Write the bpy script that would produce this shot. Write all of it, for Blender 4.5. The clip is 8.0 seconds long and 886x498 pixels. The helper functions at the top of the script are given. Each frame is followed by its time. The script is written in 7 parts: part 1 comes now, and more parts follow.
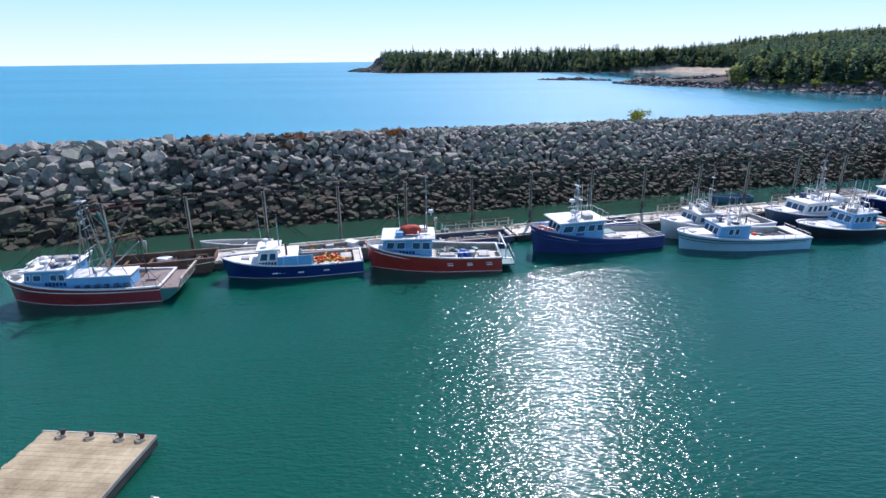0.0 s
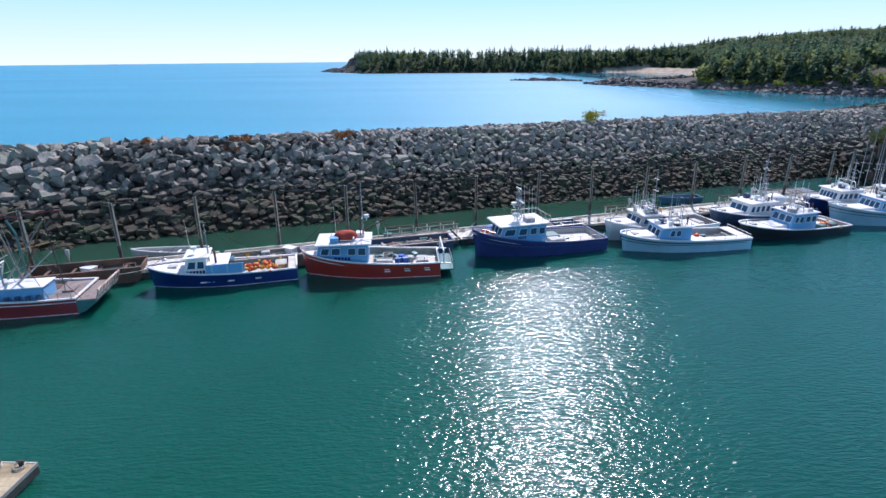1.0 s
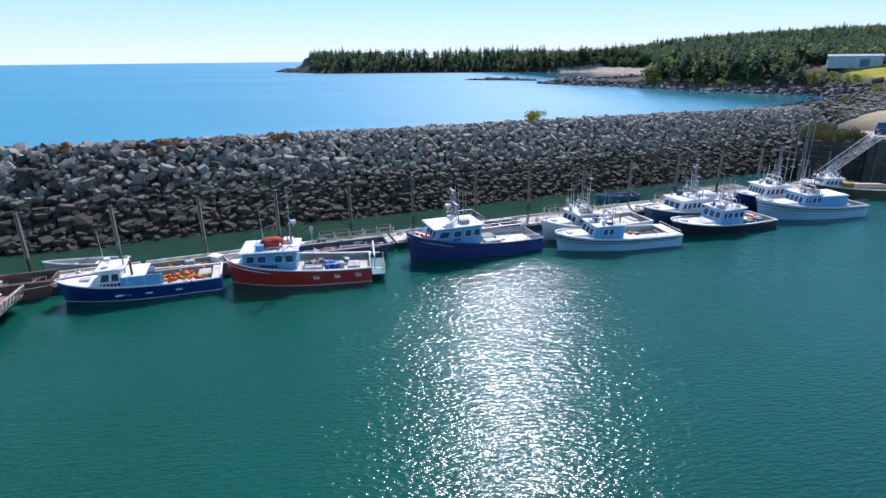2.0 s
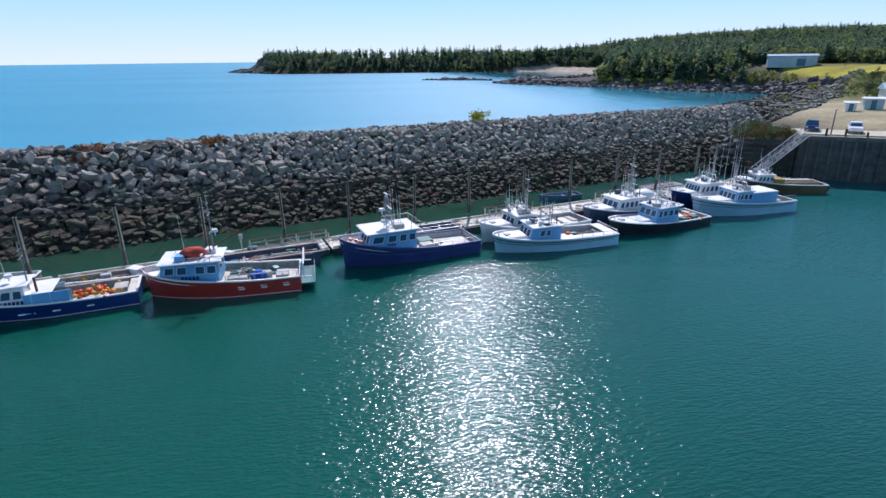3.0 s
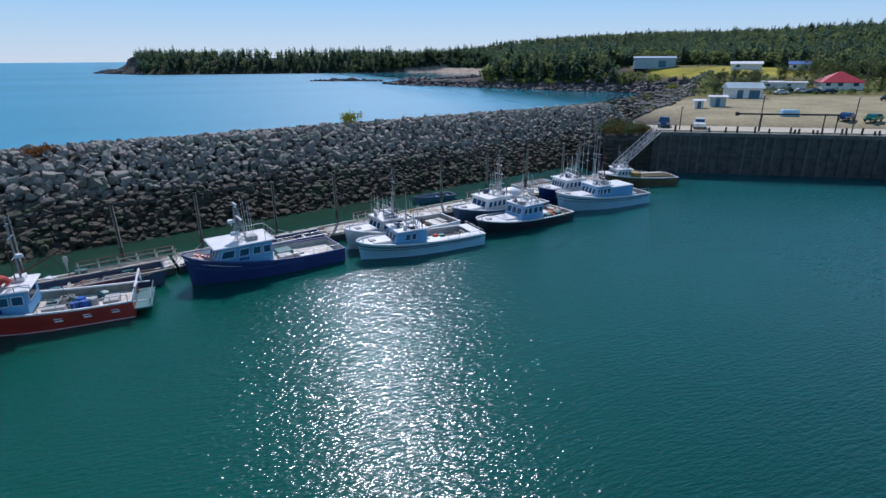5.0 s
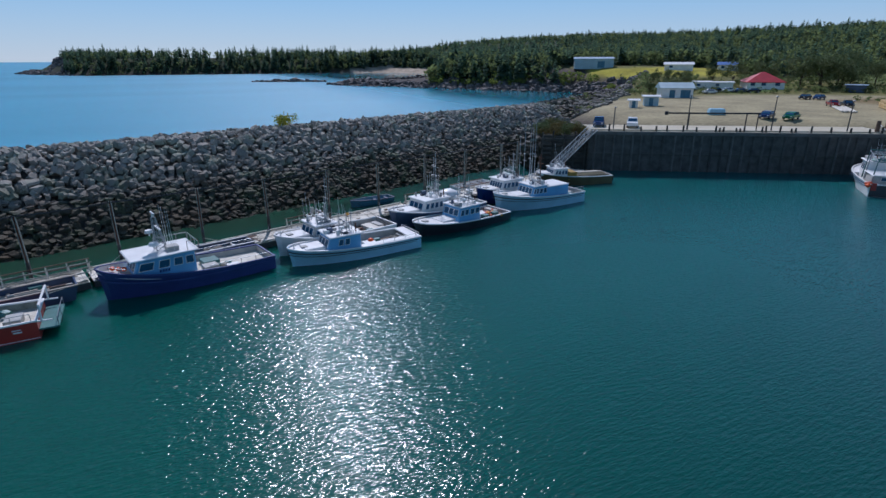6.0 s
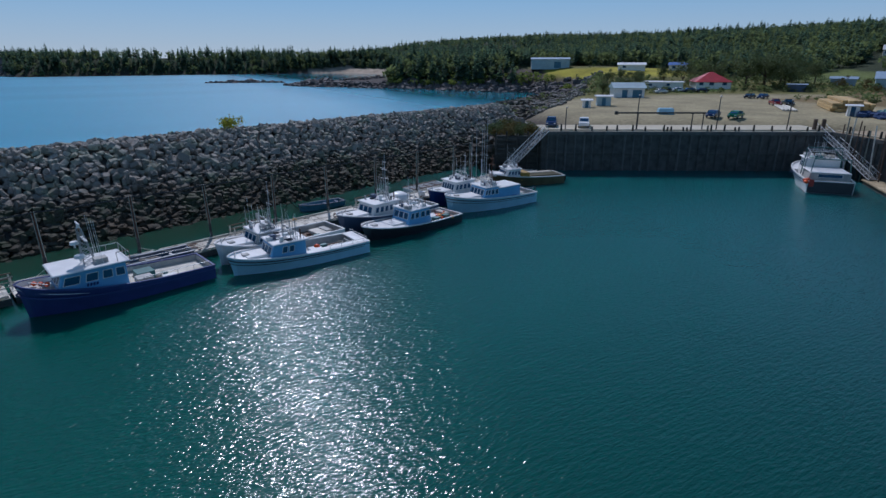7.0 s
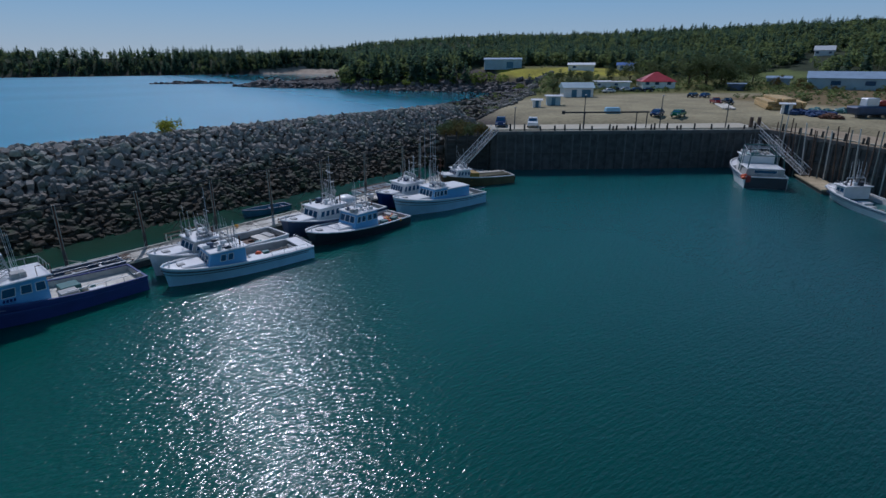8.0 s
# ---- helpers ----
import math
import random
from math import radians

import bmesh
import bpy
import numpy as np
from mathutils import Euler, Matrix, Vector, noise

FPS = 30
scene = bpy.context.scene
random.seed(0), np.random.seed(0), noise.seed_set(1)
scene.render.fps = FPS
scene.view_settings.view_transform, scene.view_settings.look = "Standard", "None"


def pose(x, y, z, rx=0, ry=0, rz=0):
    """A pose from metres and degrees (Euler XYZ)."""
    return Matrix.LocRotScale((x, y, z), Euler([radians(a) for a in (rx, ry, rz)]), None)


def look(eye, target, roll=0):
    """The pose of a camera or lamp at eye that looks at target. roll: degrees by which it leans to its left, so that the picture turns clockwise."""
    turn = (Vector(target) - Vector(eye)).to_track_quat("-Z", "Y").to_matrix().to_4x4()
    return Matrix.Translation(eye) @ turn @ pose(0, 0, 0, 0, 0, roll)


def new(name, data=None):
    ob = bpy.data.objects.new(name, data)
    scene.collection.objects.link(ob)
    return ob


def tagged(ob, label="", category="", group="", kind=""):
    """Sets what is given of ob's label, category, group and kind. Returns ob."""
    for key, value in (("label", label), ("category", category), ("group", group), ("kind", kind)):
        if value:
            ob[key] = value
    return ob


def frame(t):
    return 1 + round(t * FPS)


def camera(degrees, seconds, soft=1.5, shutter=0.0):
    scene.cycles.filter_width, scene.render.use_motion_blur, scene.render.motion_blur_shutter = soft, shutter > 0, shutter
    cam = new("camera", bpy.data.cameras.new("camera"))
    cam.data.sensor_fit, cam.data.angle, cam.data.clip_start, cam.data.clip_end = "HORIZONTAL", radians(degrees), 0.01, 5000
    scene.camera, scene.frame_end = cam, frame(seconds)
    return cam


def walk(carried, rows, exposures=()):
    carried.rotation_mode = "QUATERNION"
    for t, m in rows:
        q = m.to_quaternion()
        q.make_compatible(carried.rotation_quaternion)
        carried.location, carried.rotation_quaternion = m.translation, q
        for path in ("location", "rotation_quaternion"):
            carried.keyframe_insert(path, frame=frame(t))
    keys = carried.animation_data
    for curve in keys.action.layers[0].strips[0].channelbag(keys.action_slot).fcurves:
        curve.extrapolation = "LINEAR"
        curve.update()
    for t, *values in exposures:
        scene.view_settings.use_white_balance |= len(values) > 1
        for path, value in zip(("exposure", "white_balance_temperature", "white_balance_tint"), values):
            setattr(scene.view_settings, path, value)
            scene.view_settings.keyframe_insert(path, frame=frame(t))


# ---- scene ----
cam = camera(79.0, 8.0, soft=1.5)
PATH = [
    (0, (0.856, -0.748, 18.191), (0.801, 1.137, 17.524), -0.6),
    (0.5, (2.854, -0.092, 18.196), (2.81, 1.793, 17.53), -0.5),
    (1, (4.547, 0.458, 18.205), (4.57, 2.344, 17.538), -0.5),
    (1.5, (5.904, 0.83, 18.224), (6.0, 2.713, 17.556), -0.5),
    (3, (10.098, 2.105, 18.226), (10.392, 3.967, 17.556), -0.6),
    (3.5, (11.236, 2.42, 18.17), (11.611, 4.266, 17.5), -0.5),
    (4, (12.328, 2.637, 18.162), (12.789, 4.464, 17.492), -0.4),
    (4.5, (13.333, 2.805, 18.084), (13.882, 4.608, 17.415), -0.4),
    (5, (14.207, 2.944, 18.094), (14.844, 4.718, 17.424), -0.3),
    (6.5, (16.94, 2.992, 18.183), (17.803, 4.667, 17.514), -0.2),
    (7, (17.826, 3.055, 18.201), (18.741, 4.703, 17.532), -0.2),
    (7.5, (18.59, 2.965, 18.211), (19.566, 4.577, 17.543), -0.2),
    (8, (19.313, 2.99, 18.226), (20.354, 4.562, 17.557), -0.2),
]
walk(cam, [(t, look(eye, target, roll)) for t, eye, target, roll in PATH],
     exposures=[(0.0, 0.27, 5450, 13), (1.5, 0.25, 5420, 13), (3.5, -0.05, 5350, 11), (5.0, -0.36, 5250, 10), (6.5, -0.74, 5100, 9), (8.0, -1.10, 5050, 8)])
# ---- light ----
SUN_AZ, SUN_EL = 15.3, 48.0
world = bpy.data.worlds.new("world")
scene.world = world
world.use_nodes = True
wn = world.node_tree
sky = wn.nodes.new("ShaderNodeTexSky")
sky.sky_type = "NISHITA"
sky.sun_disc = False
sky.sun_elevation = radians(SUN_EL)
sky.sun_rotation = radians(SUN_AZ)
sky.air_density, sky.dust_density, sky.ozone_density = 1.0, 0.0, 2.5
# thin haze that thickens towards the horizon
up = wn.nodes.new("ShaderNodeTexCoord")
up_z = wn.nodes.new("ShaderNodeSeparateXYZ")
thick = wn.nodes.new("ShaderNodeMapRange")
thick.inputs["From Min"].default_value, thick.inputs["From Max"].default_value = 0.0, 0.6
thick.inputs["To Min"].default_value, thick.inputs["To Max"].default_value = 0.85, 0.06
haze = wn.nodes.new("ShaderNodeMix")
haze.data_type = "RGBA"
white_low, blue_high = (9.0, 9.2, 9.3, 1), (5.0, 7.8, 10.2, 1)
band = wn.nodes.new("ShaderNodeMapRange")
band.inputs["From Min"].default_value, band.inputs["From Max"].default_value = 0.0, 0.11
tone = wn.nodes.new("ShaderNodeMix")
tone.data_type = "RGBA"
tone.inputs["A"].default_value, tone.inputs["B"].default_value = white_low, blue_high
wn.links.new(band.outputs[0], tone.inputs["Factor"])
wn.links.new(tone.outputs["Result"], haze.inputs["B"])
wn.links.new(up.outputs["Generated"], up_z.inputs[0])
wn.links.new(up_z.outputs["Z"], thick.inputs["Value"])
wn.links.new(up_z.outputs["Z"], band.inputs["Value"])
wn.links.new(thick.outputs[0], haze.inputs["Factor"])
wn.links.new(sky.outputs[0], haze.inputs["A"])
wn.links.new(haze.outputs["Result"], wn.nodes["Background"].inputs[0])
wn.nodes["Background"].inputs[1].default_value = 0.093
sun_data = bpy.data.lights.new("sun", "SUN")
sun_data.energy, sun_data.angle, sun_data.color = 5.0, radians(0.53), (1.0, 0.86, 0.79)
sun = new("sun", sun_data)
az, el = radians(SUN_AZ), radians(SUN_EL)
SUN_DIR = Vector((math.sin(az) * math.cos(el), math.cos(az) * math.cos(el), math.sin(el)))
sun.matrix_world = look(SUN_DIR * 300, (0, 0, 0))


# ---- materials ----
def material(name, color, rough=0.6, metal=0.0, vary=0.25, scale=1.2, fine=14.0, bump=0.15, tint=None, island=0.0, obj=0.0, spec=0.5):
    """A painted or natural surface: base colour with stains at a large scale, grain at a fine one, and relief."""
    m = bpy.data.materials.new(name)
    m.use_nodes = True
    n, l = m.node_tree.nodes, m.node_tree.links
    b = n["Principled BSDF"]
    b.inputs["Roughness"].default_value, b.inputs["Metallic"].default_value = rough, metal
    b.inputs["Specular IOR Level"].default_value = spec
    co = n.new("ShaderNodeTexCoord")
    big, small = n.new("ShaderNodeTexNoise"), n.new("ShaderNodeTexNoise")
    big.inputs["Scale"].default_value, big.inputs["Detail"].default_value = scale, 5
    small.inputs["Scale"].default_value, small.inputs["Detail"].default_value = fine, 3
    for t in (big, small):
        l.new(co.outputs["Object"], t.inputs["Vector"])
    add = n.new("ShaderNodeMath")
    add.operation = "MULTIPLY_ADD"
    l.new(small.outputs["Fac"], add.inputs[0])
    add.inputs[1].default_value = 0.45
    l.new(big.outputs["Fac"], add.inputs[2])
    fac = add.outputs[0]
    if island or obj:
        src = n.new("ShaderNodeNewGeometry").outputs["Random Per Island"] if island else n.new("ShaderNodeObjectInfo").outputs["Random"]
        mx = n.new("ShaderNodeMath")
        mx.operation = "MULTIPLY_ADD"
        l.new(src, mx.inputs[0])
        mx.inputs[1].default_value = island or obj
        l.new(fac, mx.inputs[2])
        sub = n.new("ShaderNodeMath")
        sub.operation = "SUBTRACT"
        l.new(mx.outputs[0], sub.inputs[0])
        sub.inputs[1].default_value = (island or obj) / 2
        fac = sub.outputs[0]
    ramp = n.new("ShaderNodeValToRGB")
    c = Vector(color)
    dark = c * (1 - vary)
    light = Vector(tint) if tint else c * (1 + vary * 0.6)
    ramp.color_ramp.elements[0].position, ramp.color_ramp.elements[1].position = 0.42, 1.0
    ramp.color_ramp.elements[0].color = (*dark, 1)
    ramp.color_ramp.elements[1].color = (*[min(v, 0.95) for v in light], 1)
    l.new(fac, ramp.inputs[0])
    l.new(ramp.outputs[0], b.inputs["Base Color"])
    if bump:
        bp = n.new("ShaderNodeBump")
        bp.inputs["Strength"].default_value, bp.inputs["Distance"].default_value = bump, 0.05
        l.new(fac, bp.inputs["Height"])
        l.new(bp.outputs[0], b.inputs["Normal"])
    return m


def water_material():
    """Sea water: green and cloudy inside the harbour, blue outside the breakwater, rippled."""
    m = bpy.data.materials.new("sea_water")
    m.use_nodes = True
    n, l = m.node_tree.nodes, m.node_tree.links
    b = n["Principled BSDF"]
    b.inputs["IOR"].default_value = 1.333
    b.subsurface_method = "BURLEY"
    b.inputs["Subsurface Weight"].default_value = 0.9
    b.inputs["Subsurface Radius"].default_value = (0.5, 1.6, 1.3)
    b.inputs["Subsurface Scale"].default_value = 0.7
    geo = n.new("ShaderNodeNewGeometry")
    sep = n.new("ShaderNodeSeparateXYZ")
    l.new(geo.outputs["Position"], sep.inputs[0])
    # distance across the breakwater's line
    a = n.new("ShaderNodeMath")
    a.operation = "MULTIPLY_ADD"
    l.new(sep.outputs["X"], a.inputs[0])
    a.inputs[1].default_value = -0.29
    l.new(sep.outputs["Y"], a.inputs[2])
    patch = n.new("ShaderNodeTexNoise")
    patch.inputs["Scale"].default_value, patch.inputs["Detail"].default_value = 0.02, 4
    l.new(geo.outputs["Position"], patch.inputs["Vector"])
    step = n.new("ShaderNodeMapRange")
    step.inputs["From Min"].default_value, step.inputs["From Max"].default_value = 74.0, 78.0
    l.new(a.outputs[0], step.inputs["Value"])
    harbour = n.new("ShaderNodeValToRGB")
    harbour.color_ramp.elements[0].position, harbour.color_ramp.elements[1].position = 0.3, 0.75
    harbour.color_ramp.elements[0].color = (*HARBOUR_DARK, 1)
    harbour.color_ramp.elements[1].color = (*HARBOUR_LIGHT, 1)
    l.new(patch.outputs["Fac"], harbour.inputs[0])
    sea = n.new("ShaderNodeValToRGB")
    sea.color_ramp.elements[0].position, sea.color_ramp.elements[1].position = 0.3, 0.75
    sea.color_ramp.elements[0].color = (*SEA_DARK, 1)
    sea.color_ramp.elements[1].color = (*SEA_LIGHT, 1)
    wide = n.new("ShaderNodeTexNoise")
    wide.inputs["Scale"].default_value, wide.inputs["Detail"].default_value = 1.0, 5
    mp = n.new("ShaderNodeMapping")
    mp.inputs["Scale"].default_value = (0.003, 0.012, 1)
    l.new(geo.outputs["Position"], mp.inputs["Vector"])
    l.new(mp.outputs[0], wide.inputs["Vector"])
    l.new(wide.outputs["Fac"], sea.inputs[0])
    weedy = n.new("ShaderNodeMapRange")
    weedy.inputs["From Min"].default_value, weedy.inputs["From Max"].default_value = 53.0, 60.0
    l.new(a.outputs[0], weedy.inputs["Value"])
    shallow = n.new("ShaderNodeMix")
    shallow.data_type = "RGBA"
    l.new(weedy.outputs[0], shallow.inputs["Factor"])
    shallow.inputs["B"].default_value = (*SHALLOW, 1)
    # a slow turn from green to blue-green up the harbour, tinting in reflected sky
    turn_blue = n.new("ShaderNodeMapRange")
    turn_blue.inputs["From Min"].default_value, turn_blue.inputs["From Max"].default_value = -6.0, 26.0
    turn_blue.inputs["To Max"].default_value = 0.75
    l.new(sep.outputs["X"], turn_blue.inputs["Value"])
    bluer = n.new("ShaderNodeMix")
    bluer.data_type = "RGBA"
    l.new(turn_blue.outputs[0], bluer.inputs["Factor"])
    l.new(harbour.outputs[0], bluer.inputs["A"])
    l.new(bluer.outputs["Result"], shallow.inputs["A"])
    bluer.inputs["B"].default_value = (0.013, 0.084, 0.070, 1)
    # bluer still before the quay: the sky's reflection put into the colour
    quay_blend = n.new("ShaderNodeMapRange")
    quay_blend.inputs["From Min"].default_value, quay_blend.inputs["From Max"].default_value = 28.0, 100.0
    quay_blend.inputs["To Max"].default_value = 0.65
    l.new(sep.outputs["X"], quay_blend.inputs["Value"])
    quay_sky = n.new("ShaderNodeMix")
    quay_sky.data_type = "RGBA"
    l.new(quay_blend.outputs[0], quay_sky.inputs["Factor"])
    l.new(shallow.outputs["Result"], quay_sky.inputs["A"])
    quay_sky.inputs["B"].default_value = (0.030, 0.142, 0.158, 1)
    mix = n.new("ShaderNodeMix")
    mix.data_type = "RGBA"
    l.new(step.outputs[0], mix.inputs["Factor"])
    l.new(quay_sky.outputs["Result"], mix.inputs["A"])
    l.new(sea.outputs[0], mix.inputs["B"])
    # near water dimmed in its colour, as steeply seen water looks darker
    near_fall = n.new("ShaderNodeMapRange")
    near_fall.inputs["From Min"].default_value, near_fall.inputs["From Max"].default_value = -4.0, 20.0
    near_fall.inputs["To Min"].default_value, near_fall.inputs["To Max"].default_value = 0.62, 1.0
    l.new(a.outputs[0], near_fall.inputs["Value"])
    near_dim = n.new("ShaderNodeMix")
    near_dim.data_type, near_dim.blend_type = "RGBA", "MULTIPLY"
    near_dim.inputs["Factor"].default_value = 1.0
    l.new(mix.outputs["Result"], near_dim.inputs["A"])
    l.new(near_fall.outputs[0], near_dim.inputs["B"])
    teal = n.new("ShaderNodeMix")
    teal.data_type = "RGBA"
    part_teal = n.new("ShaderNodeMapRange")
    part_teal.inputs["From Min"].default_value, part_teal.inputs["From Max"].default_value = 120.0, 200.0
    part_teal.inputs["To Max"].default_value = 0.75
    l.new(sep.outputs["X"], part_teal.inputs["Value"])
    sea_teal = n.new("ShaderNodeMath")
    sea_teal.operation = "MULTIPLY"
    l.new(part_teal.outputs[0], sea_teal.inputs[0])
    l.new(step.outputs[0], sea_teal.inputs[1])
    l.new(sea_teal.outputs[0], teal.inputs["Factor"])
    l.new(near_dim.outputs["Result"], teal.inputs["A"])
    teal.inputs["B"].default_value = (0.025, 0.15, 0.17, 1)
    l.new(teal.outputs["Result"], b.inputs["Base Color"])
    gloss = n.new("ShaderNodeMapRange")
    gloss.inputs["To Min"].default_value, gloss.inputs["To Max"].default_value = 0.138, 0.50
    l.new(step.outputs[0], gloss.inputs["Value"])
    # smoother water in the lee of the moored boats
    row_line = n.new("ShaderNodeMath")
    row_line.operation = "MULTIPLY_ADD"
    l.new(sep.outputs["X"], row_line.inputs[0])
    row_line.inputs[1].default_value = -0.24
    l.new(sep.outputs["Y"], row_line.inputs[2])
    lee = n.new("ShaderNodeMapRange")
    lee.inputs["From Min"].default_value, lee.inputs["From Max"].default_value = 39.5, 44.0
    lee.inputs["To Min"].default_value, lee.inputs["To Max"].default_value = 0.0, -0.05
    l.new(row_line.outputs[0], lee.inputs["Value"])
    sheen = n.new("ShaderNodeMath")
    sheen.operation = "ADD"
    l.new(gloss.outputs[0], sheen.inputs[0])
    l.new(lee.outputs[0], sheen.inputs[1])
    # the cove lies calm behind the breakwater
    calm = n.new("ShaderNodeMapRange")
    calm.inputs["From Min"].default_value, calm.inputs["From Max"].default_value = 85.0, 165.0
    l.new(sep.outputs["X"], calm.inputs["Value"])
    cove = n.new("ShaderNodeMath")
    cove.operation = "MULTIPLY"
    l.new(calm.outputs[0], cove.inputs[0])
    l.new(step.outputs[0], cove.inputs[1])
    smooth = n.new("ShaderNodeMath")
    smooth.operation = "MULTIPLY_ADD"
    l.new(cove.outputs[0], smooth.inputs[0])
    smooth.inputs[1].default_value = -0.37
    l.new(sheen.outputs[0], smooth.inputs[2])
    l.new(smooth.outputs[0], b.inputs["Roughness"])
    # ripples: short chop, wavelets and a slow swell, stretched across the wind
    rip = n.new("ShaderNodeMapping")
    rip.inputs["Rotation"].default_value = (0, 0, radians(-12))
    rip.inputs["Scale"].default_value = (0.58, 1.6, 1)
    l.new(geo.outputs["Position"], rip.inputs["Vector"])
    total = None
    for scale, detail, height in ((3.0, 1.7, 0.084), (1.0, 1.0, 0.04), (6.8, 1.0, 0.032)):
        t = n.new("ShaderNodeTexNoise")
        t.inputs["Scale"].default_value, t.inputs["Detail"].default_value, t.inputs["Roughness"].default_value = scale, detail, 0.45
        l.new(rip.outputs[0], t.inputs["Vector"])
        k = n.new("ShaderNodeMath")
        k.operation = "MULTIPLY_ADD"
        l.new(t.outputs["Fac"], k.inputs[0])
        k.inputs[1].default_value = height
        if total:
            l.new(total, k.inputs[2])
        else:
            k.inputs[2].default_value = 0
        total = k.outputs[0]
    shelter = n.new("ShaderNodeValToRGB")
    e = shelter.color_ramp.elements
    e[0].position, e[0].color = 0.0, (1, 1, 1, 1)
    e[1].position, e[1].color = 1.0, (0.8, 0.8, 0.8, 1)
    e.new(0.10).color = (0.9, 0.9, 0.9, 1)
    e.new(0.30).color = (0.6, 0.6, 0.6, 1)
    e.new(0.46).color = (0.22, 0.22, 0.22, 1)
    e.new(0.72).color = (0.22, 0.22, 0.22, 1)
    e.new(0.76).color = (0.8, 0.8, 0.8, 1)
    sm = n.new("ShaderNodeMapRange")
    sm.inputs["From Min"].default_value, sm.inputs["From Max"].default_value = 30.0, 90.0
    l.new(a.outputs[0], sm.inputs["Value"])
    l.new(sm.outputs[0], shelter.inputs[0])
    bp = n.new("ShaderNodeBump")
    bp.inputs["Distance"].default_value = RIPPLE
    still = n.new("ShaderNodeMath")
    still.operation = "MULTIPLY_ADD"
    l.new(cove.outputs[0], still.inputs[0])
    still.inputs[1].default_value = -0.70
    l.new(shelter.outputs[0], still.inputs[2])
    hush = n.new("ShaderNodeMapRange")
    hush.inputs["From Min"].default_value, hush.inputs["From Max"].default_value = 41.0, 46.0
    hush.inputs["To Min"].default_value, hush.inputs["To Max"].default_value = 1.0, 0.42
    l.new(row_line.outputs[0], hush.inputs["Value"])
    open_sea = n.new("ShaderNodeMath")
    open_sea.operation = "MAXIMUM"
    l.new(hush.outputs[0], open_sea.inputs[0])
    l.new(step.outputs[0], open_sea.inputs[1])
    eased = n.new("ShaderNodeMath")
    eased.operation = "MULTIPLY"
    l.new(still.outputs[0], eased.inputs[0])
    l.new(open_sea.outputs[0], eased.inputs[1])
    l.new(eased.outputs[0], bp.inputs["Strength"])
    l.new(total, bp.inputs["Height"])
    l.new(bp.outputs[0], b.inputs["Normal"])
    return m


def stone_material():
    """Granite armour stone: pale above the tide mark, weedy brown-black and wet below it."""
    m = material("armour_stone", (0.135, 0.125, 0.108), 0.9, vary=0.6, scale=1.3, fine=5, bump=1.0, tint=(0.33, 0.307, 0.265), obj=0.85)
    n, l = m.node_tree.nodes, m.node_tree.links
    b = n["Principled BSDF"]
    for node in n:
        if node.type == "BUMP":
            node.inputs["Distance"].default_value = 0.22
    geo = n.new("ShaderNodeNewGeometry")
    isl = n.new("ShaderNodeMath")
    isl.operation = "MULTIPLY_ADD"
    l.new(geo.outputs["Random Per Island"], isl.inputs[0])
    isl.inputs[1].default_value = 0.5
    isl.inputs[2].default_value = 0.7
    sep = n.new("ShaderNodeSeparateXYZ")
    l.new(geo.outputs["Position"], sep.inputs[0])
    wob = n.new("ShaderNodeTexNoise")
    wob.inputs["Scale"].default_value, wob.inputs["Detail"].default_value = 0.35, 4
    l.new(geo.outputs["Position"], wob.inputs["Vector"])
    z = n.new("ShaderNodeMath")
    z.operation = "MULTIPLY_ADD"
    l.new(wob.outputs["Fac"], z.inputs[0])
    z.inputs[1].default_value = -3.0
    l.new(sep.outputs["Z"], z.inputs[2])
    tide = n.new("ShaderNodeValToRGB")
    e = tide.color_ramp.elements
    e[0].position, e[0].color = 0.0, (0.16, 0.15, 0.10, 1)
    e[1].position, e[1].color = 1.0, (1, 1, 1, 1)
    e.new(0.45).color = (0.27, 0.26, 0.22, 1)
    e.new(0.62).color = (0.75, 0.74, 0.72, 1)
    rng = n.new("ShaderNodeMapRange")
    rng.inputs["From Min"].default_value, rng.inputs["From Max"].default_value = -1.5, 6.0
    l.new(z.outputs[0], rng.inputs["Value"])
    l.new(rng.outputs[0], tide.inputs[0])
    mul = n.new("ShaderNodeMix")
    mul.data_type, mul.blend_type = "RGBA", "MULTIPLY"
    mul.inputs["Factor"].default_value = 1.0
    base = b.inputs["Base Color"].links[0].from_socket
    l.new(base, mul.inputs["A"])
    l.new(tide.outputs[0], mul.inputs["B"])
    mul2 = n.new("ShaderNodeMix")
    mul2.data_type, mul2.blend_type = "RGBA", "MULTIPLY"
    mul2.inputs["Factor"].default_value = 1.0
    l.new(mul.outputs["Result"], mul2.inputs["A"])
    l.new(isl.outputs[0], mul2.inputs["B"])
    # rust and weed tints, strongest below the tide mark
    hue = n.new("ShaderNodeTexNoise")
    hue.inputs["Scale"].default_value, hue.inputs["Detail"].default_value = 0.45, 3
    l.new(geo.outputs["Position"], hue.inputs["Vector"])
    weed = n.new("ShaderNodeValToRGB")
    e = weed.color_ramp.elements
    e[0].position, e[0].color = 0.36, (0.80, 1.10, 0.72, 1)
    e[1].position, e[1].color = 0.68, (1.18, 0.94, 0.80, 1)
    e.new(0.5).color = (1, 1, 1, 1)
    l.new(hue.outputs["Fac"], weed.inputs[0])
    mul3 = n.new("ShaderNodeMix")
    mul3.data_type, mul3.blend_type = "RGBA", "MULTIPLY"
    strength = n.new("ShaderNodeMapRange")
    strength.inputs["From Min"].default_value, strength.inputs["From Max"].default_value = 1.5, 5.5
    strength.inputs["To Min"].default_value, strength.inputs["To Max"].default_value = 1.0, 0.3
